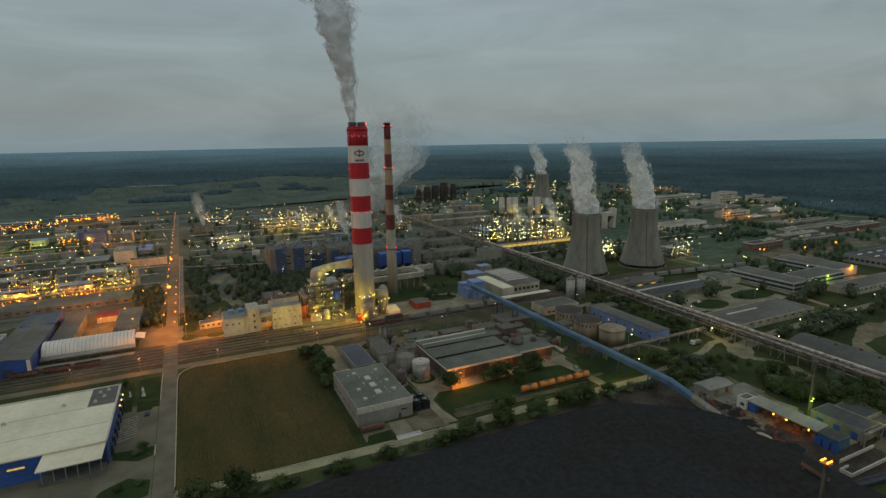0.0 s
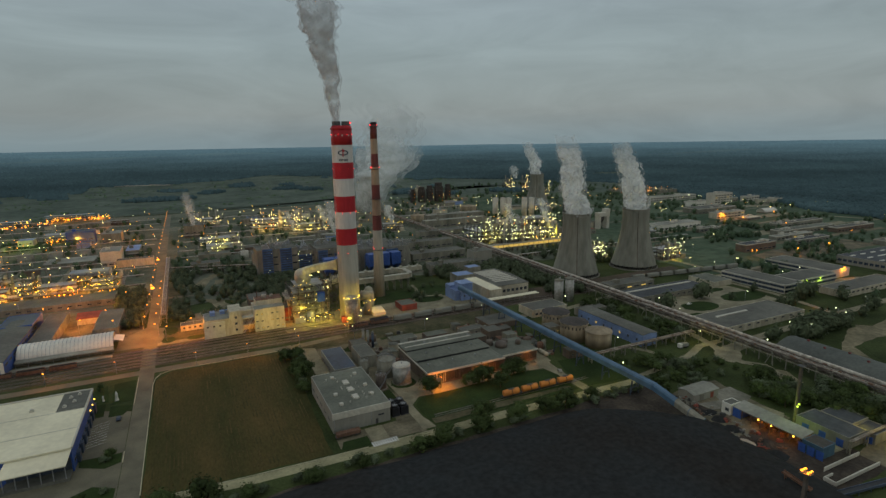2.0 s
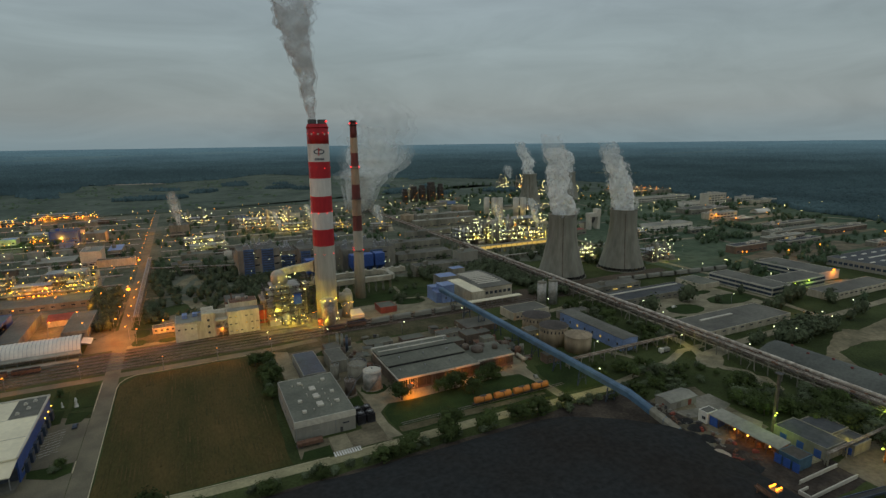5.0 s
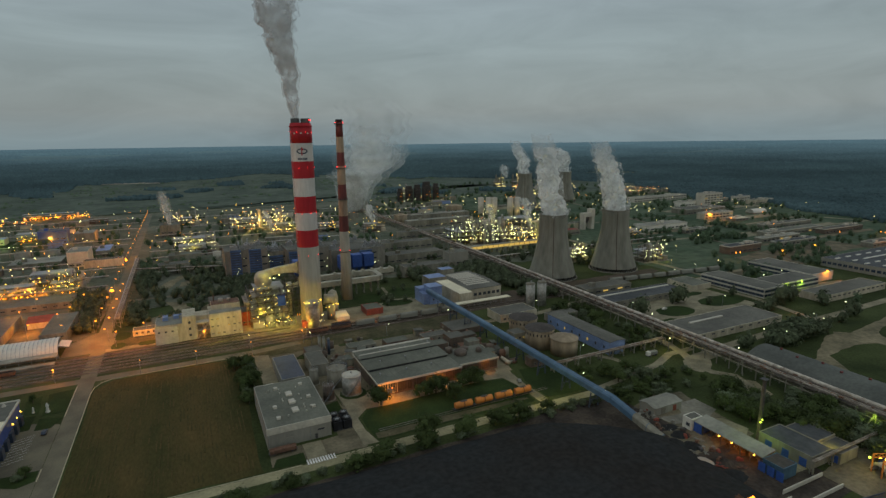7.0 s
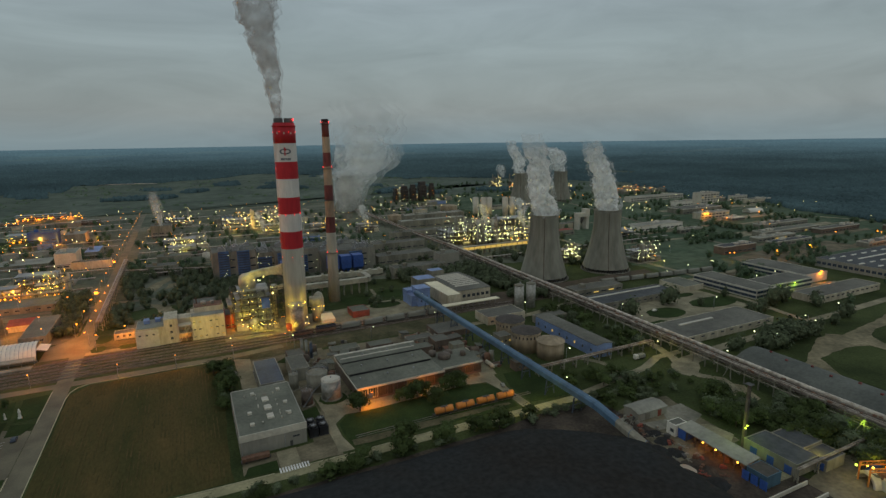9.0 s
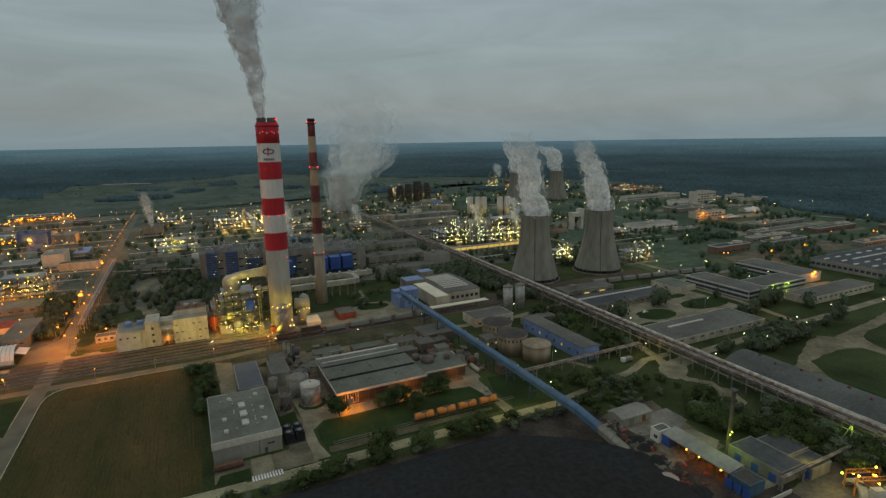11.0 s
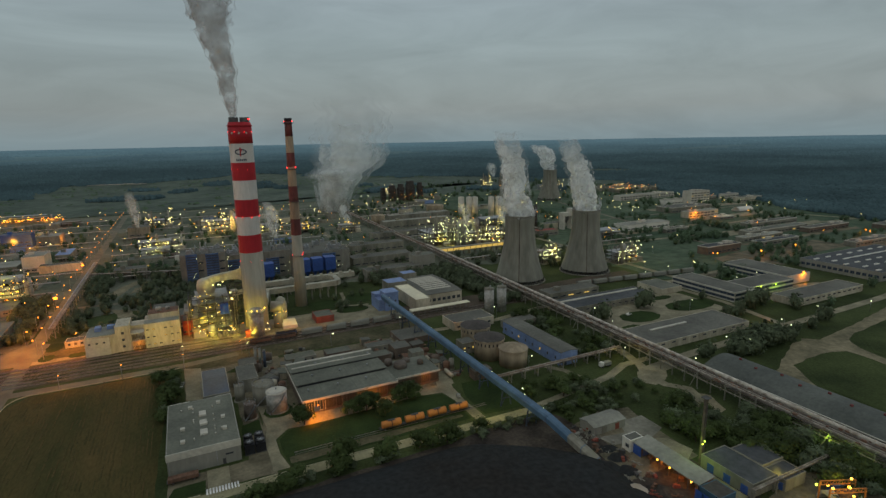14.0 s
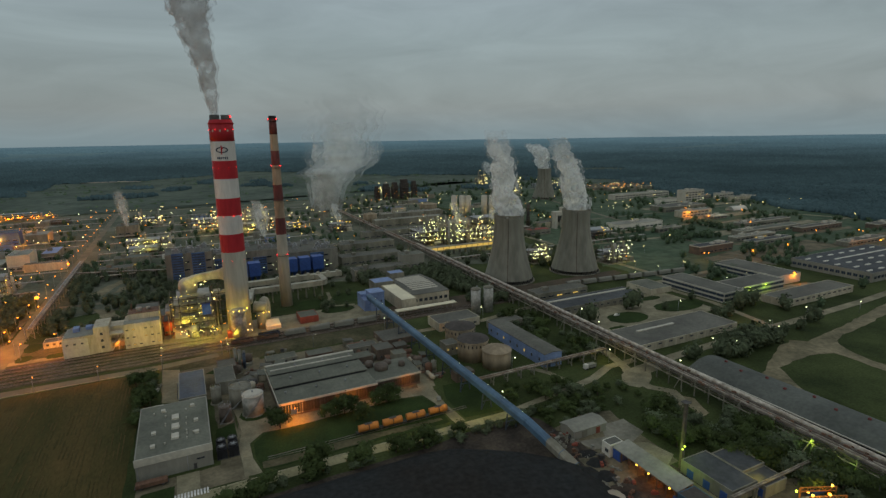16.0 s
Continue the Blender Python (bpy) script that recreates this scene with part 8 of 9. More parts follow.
for x0, x1, y0, d, h, wm, rm, lab in TOWN:
    b = flat_hall("works_building", x0, x1, y0, y0 + d, h, lab, "building", wm, rm, 0.4, PALE_BAND, group="buildings of the eastern quarter")
    w, n = (x1 - x0) / 2, max(4, int((x1 - x0) / 7))
    for k in range(max(1, int(h / 4.2))):
        windows(b, -w + 0.5, w - 0.5, -d / 2, 1.2 + k * 4.0, (x1 - x0) / n * 0.68, 1.7, n, lit=((rnd.randrange(n), rnd.randrange(n)), WIN_LIT) if rnd.random() < 0.3 else ())
    for k in range(3):
        part("roof_house", shared(("rhouse", k), lambda: Mesh().box(-2 - k, 2 + k, -1.5, 1.5, 0, 1.4 + 0.6 * k), PALE_BAND), PALE_BAND, b, at=pose(rnd.uniform(-w * 0.8, w * 0.8), rnd.uniform(-d * 0.25, d * 0.25), h + 0.1))
t = thing("vault_garage", 853, 549, "white curved-roof garage lit orange at one end", "garage", "buildings of the eastern quarter")
part("roof", Mesh().add([(x, 7 * math.cos(math.pi * k / 10), 1.5 + 5.5 * math.sin(math.pi * k / 10)) for x in (-16, 16) for k in range(11)], [(k, k + 1, 12 + k, 11 + k) for k in range(10)] + [tuple(range(11)), tuple(range(21, 10, -1))], True), WHITE_WALL, t)
part("wall", Mesh().box(-15.8, 15.8, -6.8, 6.8, 0, 1.6), CONC, t)
# scattered smaller sheds between the blocks
for i in range(70):
    x, y = rnd.choice(((rnd.uniform(-260, -35), rnd.uniform(540, 980)), (rnd.uniform(-5, 280), rnd.uniform(570, 960)), (rnd.uniform(310, 560), rnd.uniform(560, 1000))))
    if any(abs(x - q[0]) < q[2] / 2 + 12 and abs(y - q[1]) < q[3] / 2 + 12 for q in B) or any(abs(x - q[0]) < q[2] / 2 + 12 and abs(y - q[1]) < q[3] / 2 + 12 for q in U):
        continue
    w, d, h = rnd.uniform(10, 34), rnd.uniform(8, 14), rnd.uniform(3.5, 8)
    b = flat_hall("plant_shed", x - w / 2, x + w / 2, y - d / 2, y + d / 2, h, "small plant shed with a flat roof", "shed", rnd.choice((CONC, CONC, BEIGE, BRICK, PALE_BAND, SOFTBLUE)), rnd.choice((DARK_ROOF, GREY_ROOF, PALE_ROOF)), 0.25, group="plant sheds")
# low pipe lines, fences and hedges between the blocks
def pipe_line(x0, x1, y, h, tilt=0.0):
    t = thing("pipe_line", (x0 + x1) / 2, y, "low line of pipes on short posts", "pipe line", "pipe lines")
    a = (x1 - x0) / 2
    for k, dy in enumerate((-0.8, 0.1, 0.9)):
        part("pipe", Mesh().tube([(-a, dy - tilt, h), (a, dy + tilt, h)], 0.28 + 0.1 * k, 6), (PIPE, STEEL, PALE_BAND)[k], t)
    m = Mesh()
    for i in range(int(a / 5)):
        f = -a + 10 * i
        m.box(f - 0.2, f + 0.2, -1.4 + tilt * f / a, 1.4 + tilt * f / a, 0, h)
    part("support", m, CONC, t, kind="stuff")


for x0, x1, y, h in ((-290, -32, 548, 5), (-290, -30, 586, 4), (-280, -32, 622, 5), (-290, -30, 668, 4), (-290, -30, 712, 5), (-290, -30, 760, 4), (-280, -30, 845, 5), (-290, -30, 905, 5), (-290, -30, 960, 5), (-5, 220, 545, 4), (-5, 225, 612, 5), (-5, 225, 655, 4), (-5, 230, 712, 5), (-5, 240, 770, 4), (-5, 250, 830, 5), (-5, 280, 930, 5), (305, 440, 590, 5), (305, 450, 640, 5), (310, 450, 780, 6), (310, 470, 860, 6), (305, 560, 455, 4)):
    pipe_line(x0, x1, y, h, rnd.uniform(-1.5, 1.5))
for pts in ([(2, 396), (30, 396), (34, 420), (26, 446), (14, 452), (20, 436), (22, 420), (4, 412)], [(8, 486), (16, 492), (24, 520), (32, 538), (26, 540), (16, 522), (6, 496)], [(22, 492), (30, 498), (34, 514), (26, 512)], [(36, 400), (60, 404), (62, 424), (48, 440), (40, 424)]):
    patch("clearing", pts, 0.09, TRACK, "sandy clearing among the bushes", "ground", 1.0)
# inner roads of the plant blocks
for k, (a, b2, wd) in enumerate((((-300, 464), (-22, 464), 6), ((-300, 600), (-22, 606), 6), ((-300, 745), (-22, 748), 6), ((-300, 880), (-22, 880), 6), ((-22, 470), (290, 446), 6), ((-14, 590), (290, 575), 6), ((-14, 740), (300, 735), 6), ((-14, 885), (300, 885), 6), ((66, 590), (60, 1000), 6), ((225, 460), (240, 1000), 6), ((-300, 1045), (420, 1070), 7), ((300, 470), (900, 420), 6), ((300, 600), (960, 590), 6), ((440, 310), (460, 900), 6), ((560, 300), (720, 900), 6), ((-100, 480), (-100, 1040), 6))):
    strip("road", [a, b2], wd, 0.05 + 0.005 * k, CONCRETE if k % 2 else ASPHALT, "inner road of the plant")
# roads and lawns east
for pts, mt, lab in (([(520, 316), (700, 318), (705, 356), (600, 358), (530, 350)], DIRT, "brown dirt yard between the eastern sheds"), ([(610, 374), (830, 372), (835, 382), (700, 384), (612, 384)], DIRT, "dirt lane between long sheds"), ([(640, 419), (840, 422), (850, 438), (660, 438)], CONCRETE, "paved yard between long sheds"), ([(700, 520), (860, 512), (880, 536), (720, 537)], CONCRETE, "paved yard before the pale hall"), ([(740, 622), (950, 600), (955, 618), (850, 642), (745, 640)], CONCRETE, "paved forecourt of the office block"), ([(530, 488), (660, 486), (700, 500), (650, 503), (530, 503)], TRACK, "pale track along the white building"), ([(690, 296), (830, 300), (840, 340), (700, 330)], DIRT, "dirt yard with parked lorries"), ([(448, 300), (560, 306), (560, 318), (448, 314)], DIRT, "trodden strip along the rails")):
    patch("yard", pts, 0.10, mt, lab, "yard", 1.5)
strip("road", [(183, 299), (250, 296.5), (290, 304), (400, 308), (560, 316)], 5, 0.16, CONCRETE, "pale road past the silos")
strip("road", [(690, 480), (800, 486), (870, 494), (892, 470), (905, 430), (915, 383), (925, 330), (940, 280)], 7, 0.19, CONCRETE, "pale road along the forest edge")
strip("road", [(280, 193), (313, 196.5), (345, 198), (381, 200), (434, 200.5), (512, 203), (640, 212)], 6.0, 0.17, CONCRETE, "pale concrete road east of the pipe rack")
strip("road", [(404, 202), (408, 222), (414, 250), (414, 300)], 5, 0.18, CONCRETE, "pale lane beside the offices")
strip("road", [(240, 193), (256, 196), (272, 203), (290, 203)], 4.5, 0.15, CONCRETE, "pale lane under the pipe rack")
strip("road", [(285, 240), (284, 215), (279, 198), (273, 188), (273, 176), (279, 168), (274, 156)], 5.0, 0.155, CONCRETE, "pale winding lane beside the pipe rack")
strip("path", [(232, 224), (240, 212), (242, 201), (239, 193), (226, 191), (206, 188)], 3.6, 0.14, CONCRETE, "curved concrete path")
patch("yard", [(332, 160), (350, 168), (367, 176), (391, 182), (396, 176), (413, 178), (447, 182), (500, 190), (560, 200), (560, 192), (490, 180), (455, 175), (425, 172), (408, 166), (400, 150), (398, 120), (390, 120), (393, 160), (377, 163), (349, 161), (333, 140), (330, 140)], 0.13, TRACK, "broad pale sandy track forking over the grass", "yard", 1.0)
patch("yard", [(268, 144), (276, 147), (282, 158), (278, 170), (268, 166), (262, 152)], 0.10, TRACK, "bare trodden dirt among bushes", "yard", 1.2)
patch("yard", [(236, 188), (262, 190), (270, 178), (258, 166), (236, 172), (228, 180)], 0.06, GRASS, "rough grass among the bushes", "yard", 0.8)
patch("yard", [(264, 184), (271, 193), (285, 197), (298, 195), (299, 189), (286, 187), (276, 179), (268, 178)], 0.145, CONCRETE, "broad pale lane junction by the pipe rack", "yard", 0.4)
patch("yard", [(296, 236), (404, 240), (404, 290), (296, 288)], 0.04, CONCRETE, "paved court between low halls", "yard", 0.6)
for pts in (oval(338, 256, 15, 10), oval(388, 258, 21, 10.5), oval(305, 262, 7, 12), oval(318, 243, 7, 4), oval(383, 280, 10, 4), oval(468, 286, 22, 13)):
    patch("lawn", pts, 0.12, LAWN, "rounded lawn in the paved court", "lawn", 0.6)
patch("lawn", [(336, 60), (520, 80), (600, 190), (500, 178), (425, 169), (403, 150), (402, 118), (388, 118), (389, 158), (352, 158), (336, 138)], 0.11, GRASS, "green field beside the dirt track", "lawn", 0.8)
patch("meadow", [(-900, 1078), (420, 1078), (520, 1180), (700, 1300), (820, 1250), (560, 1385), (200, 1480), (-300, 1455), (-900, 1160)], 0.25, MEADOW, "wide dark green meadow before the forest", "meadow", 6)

# ---- trees and shrubs ----
kinds = [tree("tree", 8.5, 4.2, LEAF_DARK, 1), tree("tree", 11, 4.8, LEAF_DARK, 2), tree("tree", 6.5, 3.8, LEAF, 3)]
homes = [(-9, 183.0), (6, 180.5), (236, 185)]
for k, (x, y) in zip(kinds, homes):
    k.matrix_basis = pose(x, y, 0)
rnd = random.Random(55)


near_belt, far_belt = Mesh(), Mesh()


def far_tree(x, y, s):
    """A rough clump for the woods that cannot be told apart tree by tree."""
    h = 9.5 * s
    r = 3.4 * s
    # trees beyond this distance get the leaf colour with haze painted in
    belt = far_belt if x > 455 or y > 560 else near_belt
    belt.blob(x, y, h * 0.42, r * 0.72, h * 0.36, 0.6, int(x), 6, 4)
    for i in range(46):
        d = Vector((rnd.gauss(0, 1), rnd.gauss(0, 1), rnd.gauss(0.25, 0.8))).normalized()
        k = rnd.uniform(0.75, 1.12)
        p = Vector((x + d.x * r * k, y + d.y * r * k, max(0.6, h * 0.48 + d.z * h * 0.46 * k)))
        n = (d + Vector((rnd.uniform(-0.6, 0.6), rnd.uniform(-0.6, 0.6), rnd.uniform(0, 0.9)))).normalized()
        u = n.orthogonal().normalized() * rnd.uniform(0.5, 1.1) * (0.5 + 0.5 * s)
        w = n.cross(u)
        belt.add([tuple(p + u), tuple(p + w * 0.9), tuple(p - u), tuple(p - w), tuple(p + n * 0.35)], [(0, 1, 4), (1, 2, 4), (2, 3, 4), (3, 0, 4)])


def plant(x, y, s=1.0, kind=None):
    if y > 300 + 0.0 * x or x > 300:
        return far_tree(x, y, s)
    k = kinds[rnd.choice((0, 0, 1, 2, 2)) if kind is None else kind]
    c = copy_thing(k, pose(x, y, 0, 0, 0, rnd.uniform(0, 360)))
    c.scale = (s * rnd.uniform(0.85, 1.15),) * 2 + (s * rnd.uniform(0.85, 1.15),)


CLEAR = ()


def grove(x0, x1, y0, y1, n, s=1.0, gap=3.0):
    put = []
    for i in range(n * 6):
        x, y = rnd.uniform(x0, x1), rnd.uniform(y0, y1)
        if any(abs(x - a) < p and abs(y - b) < q for a, b, p, q in CLEAR):
            continue
        if x > 440 and noise.noise(Vector((x * 0.022, y * 0.022, 5))) < 0.0:
            continue
        if all((x - a) ** 2 + (y - b) ** 2 > gap * gap for a, b in put):
            put.append((x, y))
            plant(x, y, s * rnd.uniform(0.7, 1.2))
        if len(put) >= n:
            break


# row between the road and the coal heap
x = -4
while x < 150:
    if rnd.random() < 0.62:
        plant(x, 180.0 + rnd.uniform(-1.6, 1.4), rnd.choice((0.35, 0.45, 0.5, 0.6)), 2)
    x += rnd.uniform(2.6, 6.5)
for x, y, s in ((114, 181.4, 0.95), (111, 179.6, 0.7), (132, 181.8, 0.9), (128, 180.2, 0.7), (145, 181.5, 0.85), (150, 180.5, 0.75), (156, 179.5, 1.0), (160.5, 180.2, 0.7), (94, 178.2, 0.85), (83, 177.8, 0.8), (88, 178.8, 0.55), (172, 180.8, 0.7), (60, 177.5, 0.7), (42, 177.6, 0.8), (20, 178.2, 0.7), (-2, 180.5, 0.75), (-6, 181.5, 0.9)):
    plant(x, y, s, 0)
for i in range(16):
    plant(rnd.uniform(146, 204), rnd.uniform(176.5, 181.5), rnd.uniform(0.3, 0.6), 2)
grove(206, 232, 176, 183, 10, 0.5)
grove(50, 58, 268, 300, 12, 0.8)
grove(52, 56, 250, 268, 4, 0.6)
plant(108.0, 220.5, 1.1, 0)
plant(116, 184.5, 0.95, 1)
plant(98, 183.8, 0.7, 0)
for x, y, s in ((127, 220.5, 0.55), (131, 219.5, 0.75), (135.5, 219.5, 0.8), (139, 219.8, 0.65), (151, 221.5, 0.75), (155.5, 221.5, 0.85), (159.5, 221, 0.65), (141, 211, 0.75)):
    plant(x, y, s, 1)
grove(-13, -4, 303, 309, 0)
grove(205, 240, 188, 204, 8, 0.6)
grove(206, 262, 168, 184, 26, 0.45)
grove(206, 230, 194, 206, 8, 0.5)
grove(241, 252, 134, 150, 14, 0.85, 2.5)
grove(250, 263, 142, 160, 14, 0.85, 2.5)
grove(226, 262, 184, 190, 6, 0.4)
grove(252, 284, 112, 134, 34, 0.8)
grove(262, 284, 132, 140, 6, 0.7)
grove(258, 284, 60, 116, 26, 0.9)
grove(254, 280, 214, 262, 18, 0.7)
grove(262, 282, 262, 296, 14, 0.8)
grove(334, 347, 174, 192, 9, 1.2)
grove(347, 362, 182, 194, 8, 1.2)
grove(362, 384, 182, 195, 12, 1.2)
for x, y, s in ((309.4, 259.5, 1.7), (312, 261.5, 1.2), (353.3, 266.5, 1.9), (357, 268, 1.5), (350, 268.5, 1.2), (416, 232, 1.7), (424, 236, 1.5), (430, 233, 1.6), (418, 234, 1.2), (436, 237, 1.3), (444, 219, 1.3), (441, 215, 1.0), (435, 193, 1.3), (430, 194, 1.0), (320, 189, 1.2), (316, 190, 1.0), (412, 189, 1.0), (398, 190, 0.8), (392, 224, 1.2), (397, 227, 1.2), (386, 228, 1.0), (402, 230, 1.0), (308, 268, 0.9), (303, 258, 0.8), (450, 206, 0.7), (470, 210, 0.8), (405, 262, 0.9), (372, 256, 0.7)):
    plant(x, y, s)
grove(450, 488, 278, 298, 7, 0.9)
grove(540, 640, 196, 222, 16, 1.0)
CLEAR = ((19, 508, 11, 26), (18, 424, 15, 14), (20, 448, 7, 8), (50, 420, 11, 16), (28, 503, 6, 9))
grove(-8, 60, 440, 550, 95, 0.9, 3.4)
grove(-8, 40, 398, 440, 44, 0.6, 2.4)
grove(60, 112, 420, 496, 95, 0.85, 3.2)
grove(62, 110, 392, 420, 26, 0.6, 3)
grove(112, 210, 426, 478, 60, 0.7, 3.5)
grove(-46, -27, 440, 498, 30, 0.85, 3)
grove(-36, -25, 396, 436, 14, 0.8)
grove(262, 286, 318, 440, 60, 1.0)
grove(205, 284, 408, 436, 50, 1.0)
grove(340, 460, 395, 470, 26, 0.9)
grove(300, 420, 425, 480, 24, 0.9)
CLEAR += tuple(((q[0] + q[1]) / 2, q[2] + q[3] / 2 - 3, (q[1] - q[0]) / 2 + 2, q[3] / 2 + 7) for q in TOWN)
grove(470, 660, 286, 360, 50, 0.9, 5)
grove(500, 700, 410, 500, 120, 0.8, 4)
grove(640, 900, 290, 540, 90, 0.8, 5)
grove(440, 700, 510, 760, 130, 0.9, 5)
grove(700, 960, 560, 900, 120, 1.0, 6)
grove(560, 1000, 880, 1300, 160, 1.0, 6)
grove(300, 700, 760, 1060, 120, 1.0, 6)
grove(330, 470, 395, 470, 30, 0.9)
grove(-10, 260, 560, 960, 150, 0.9, 5)
grove(-8, 60, 500, 600, 40, 0.8)
grove(200, 290, 440, 660, 50, 0.8)
grove(-280, -30, 540, 980, 130, 0.85, 5)
grove(160, 190, 362, 400, 8, 0.6)
for x, y in ((-26.5, 228), (-28.5, 226), (-33, 203), (-26, 204), (-38, 298)):
    plant(x, y, 0.4)
# two pale stone figures on the warehouse lawn
for x, y, k in ((-29.6, 283.5, 1.0), (-35.4, 285.5, 0.62)):
    m = Mesh().lathe(0, 0, [(0.9, 0), (0.9, 0.6), (0.55, 0.7), (0.62, 1.6), (0.42, 2.4), (0.66, 3.1), (0.5, 3.7), (0.28, 3.9), (0.36, 4.3), (0.1, 4.6)], 12)
    ob = tagged(new("garden_statue", m.data("garden_statue", WHITE_WALL)), "pale stone garden statue on the lawn", "statue", "statues on the warehouse lawn")
    ob.matrix_basis = pose(x, y, 0.12) @ Matrix.Diagonal((k, k, k, 1))

tagged(new("tree_belt", near_belt.data("tree_belt", LEAF)), "scattered dark trees between the plant blocks", "trees", kind="stuff")


tagged(new("tree_belt", far_belt.data("tree_belt", LEAF_FAR)), "haze-tinted green trees among the far buildings", "trees", kind="stuff")


# ---- far forest: one canopy of many crowns ----
# bearing in degrees and distance of the forest's front, seen from the middle of the flight
FRONT = [(10, 880), (25.3, 941), (27.9, 983), (30.8, 1033), (32.1, 1111), (34.8, 1193), (38.7, 1166), (41.7, 1300), (44.3, 1362), (44.7, 1548), (50.3, 1591), (56.1, 1652), (62.0, 1712), (67.9, 1708), (83.1, 2035), (87.5, 1907), (92.6, 1824), (98.7, 1857), (99.3, 1681), (105.3, 1685), (126, 1640)]


def height(x, y):
    r = math.hypot(x - CX, y - CY)
    return land(r) + (9.0 * noise.noise(Vector((x * 0.0011, y * 0.0011, 3.0))) * min(1, (r - 1700) / 800) if r > 1700 else 0)


def wooded(x, y):
    r, a = math.hypot(x - CX, y - CY), math.degrees(math.atan2(y - CY, x - CX))
    d = r - np.interp(a, [f[0] for f in FRONT], [f[1] for f in FRONT])
    d += 45 * noise.noise(Vector((x * 0.006, y * 0.006, 0))) + 20 * noise.noise(Vector((x * 0.02, y * 0.02, 0)))
    if d < 0:                       # loose clumps on the meadow
        return a > 46 and d > -520 and noise.noise(Vector((x * 0.009, y * 0.013, 7))) > 0.42
    if r > 3000:                    # broken by open fields towards the horizon
        return noise.noise(Vector((x * 0.0012, y * 0.0022, 2))) > (-0.18 if x < 300 else -0.42)
    return noise.noise(Vector((x * 0.0025, y * 0.0025, 4))) > -0.62


rnd = random.Random(8)
crowns = Mesh()
r = 850.0
while r < 4600:
    sp = r / 200
    n = int(2.02 * r / sp)
    for j in range(n):
        a = math.radians(10) + 2.02 * (j + rnd.random()) / n
        q = r + rnd.uniform(-0.6, 0.6) * sp
        x, y = CX + q * math.cos(a), CY + q * math.sin(a)
        if not wooded(x, y):
            continue
        z = height(x, y)
        w, h = sp * rnd.uniform(0.5, 1.05), min(14, 7 + sp * 0.3) * rnd.uniform(0.65, 1.15)
        k0 = rnd.uniform(0, 1.2)
        vs = [(x + w * math.cos(1.2566 * k + k0), y + w * math.sin(1.2566 * k + k0), z + h * rnd.uniform(-0.1, 0.25)) for k in range(5)]
        if q < 1500:
            vs += [(x + w * 0.8 * math.cos(1.2566 * k + k0 + 0.6), y + w * 0.8 * math.sin(1.2566 * k + k0 + 0.6), z + h * rnd.uniform(0.6, 0.85)) for k in range(5)]
            crowns.add(vs + [(x, y, z + h)], [(k, (k + 1) % 5, 5 + k) for k in range(5)] + [((k + 1) % 5, 5 + (k + 1) % 5, 5 + k) for k in range(5)] + [(5 + k, 5 + (k + 1) % 5, 10) for k in range(5)], True)
        else:
            crowns.add(vs + [(x, y, z + h)], [(k, (k + 1) % 5, 5) for k in range(5)], True)
    r += sp * 0.95
# the canopy's blue is painted haze, not leaf colour alone
tagged(new("forest", crowns.data("forest", FOREST)), "dense dark forest, blued by painted haze, reaching to the horizon", "forest", kind="stuff")
# low bushes on the meadow
scrub = Mesh()
for i in range(1500):
    a, q = math.radians(rnd.uniform(64, 112)), rnd.uniform(1100, 1800)
    x, y = CX + q * math.cos(a), CY + q * math.sin(a)
    if noise.noise(Vector((x * 0.008, y * 0.010, 11))) > 0.05:
        w, h = rnd.uniform(2, 6), rnd.uniform(1.5, 5)
        scrub.add([(x + w * math.cos(1.2566 * k), y + w * math.sin(1.2566 * k), height(x, y) + h * rnd.uniform(0, 0.4)) for k in range(5)] + [(x, y, height(x, y) + h)], [(k, (k + 1) % 5, 5) for k in range(5)], True)
# bushes share the haze-tinted leaf colour of the far trees
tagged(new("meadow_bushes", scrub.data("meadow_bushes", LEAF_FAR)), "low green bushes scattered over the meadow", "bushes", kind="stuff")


def sand_strip(pts, label):
    """Bare sand draped over the land; rows: x, y, half width towards the forest."""
    m, n = Mesh(), len(pts)
    vs = [(x, y + k * w, height(x, y + k * w) + 1.2) for x, y, w in pts for k in (-1, 0, 1)]
    m.add(vs, [(3 * i + k, 3 * i + 3 + k, 3 * i + 4 + k, 3 * i + 1 + k) for i in range(n - 1) for k in (0, 1)], True)
    setting("bare_sand", m, SAND, label, "ground")


sand_strip([(-440, 1850, 4), (-425, 1885, 34), (-405, 1900, 44), (-390, 1915, 40), (-372, 1930, 16), (-340, 1950, 3)], "bare sandy clearing in the forest")
sand_strip([(-250, 1800, 3), (-244, 1850, 26), (-232, 1870, 16), (-200, 1845, 9), (-165, 1838, 15), (-120, 1832, 13), (-85, 1828, 18), (-42, 1812, 14), (-25, 1800, 3)], "thin line of bare sand at the forest edge")
# hills along the horizon; an even blue glow paints the haze over them
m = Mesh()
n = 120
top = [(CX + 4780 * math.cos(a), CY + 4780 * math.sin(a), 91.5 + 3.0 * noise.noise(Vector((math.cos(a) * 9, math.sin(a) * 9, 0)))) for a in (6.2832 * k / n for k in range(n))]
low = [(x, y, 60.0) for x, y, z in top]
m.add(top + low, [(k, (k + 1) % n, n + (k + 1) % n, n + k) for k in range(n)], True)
HAZE = glow("horizon_haze_glow", (0.30, 0.53, 0.66), 0.17)
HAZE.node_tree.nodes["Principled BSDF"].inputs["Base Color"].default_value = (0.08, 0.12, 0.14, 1)
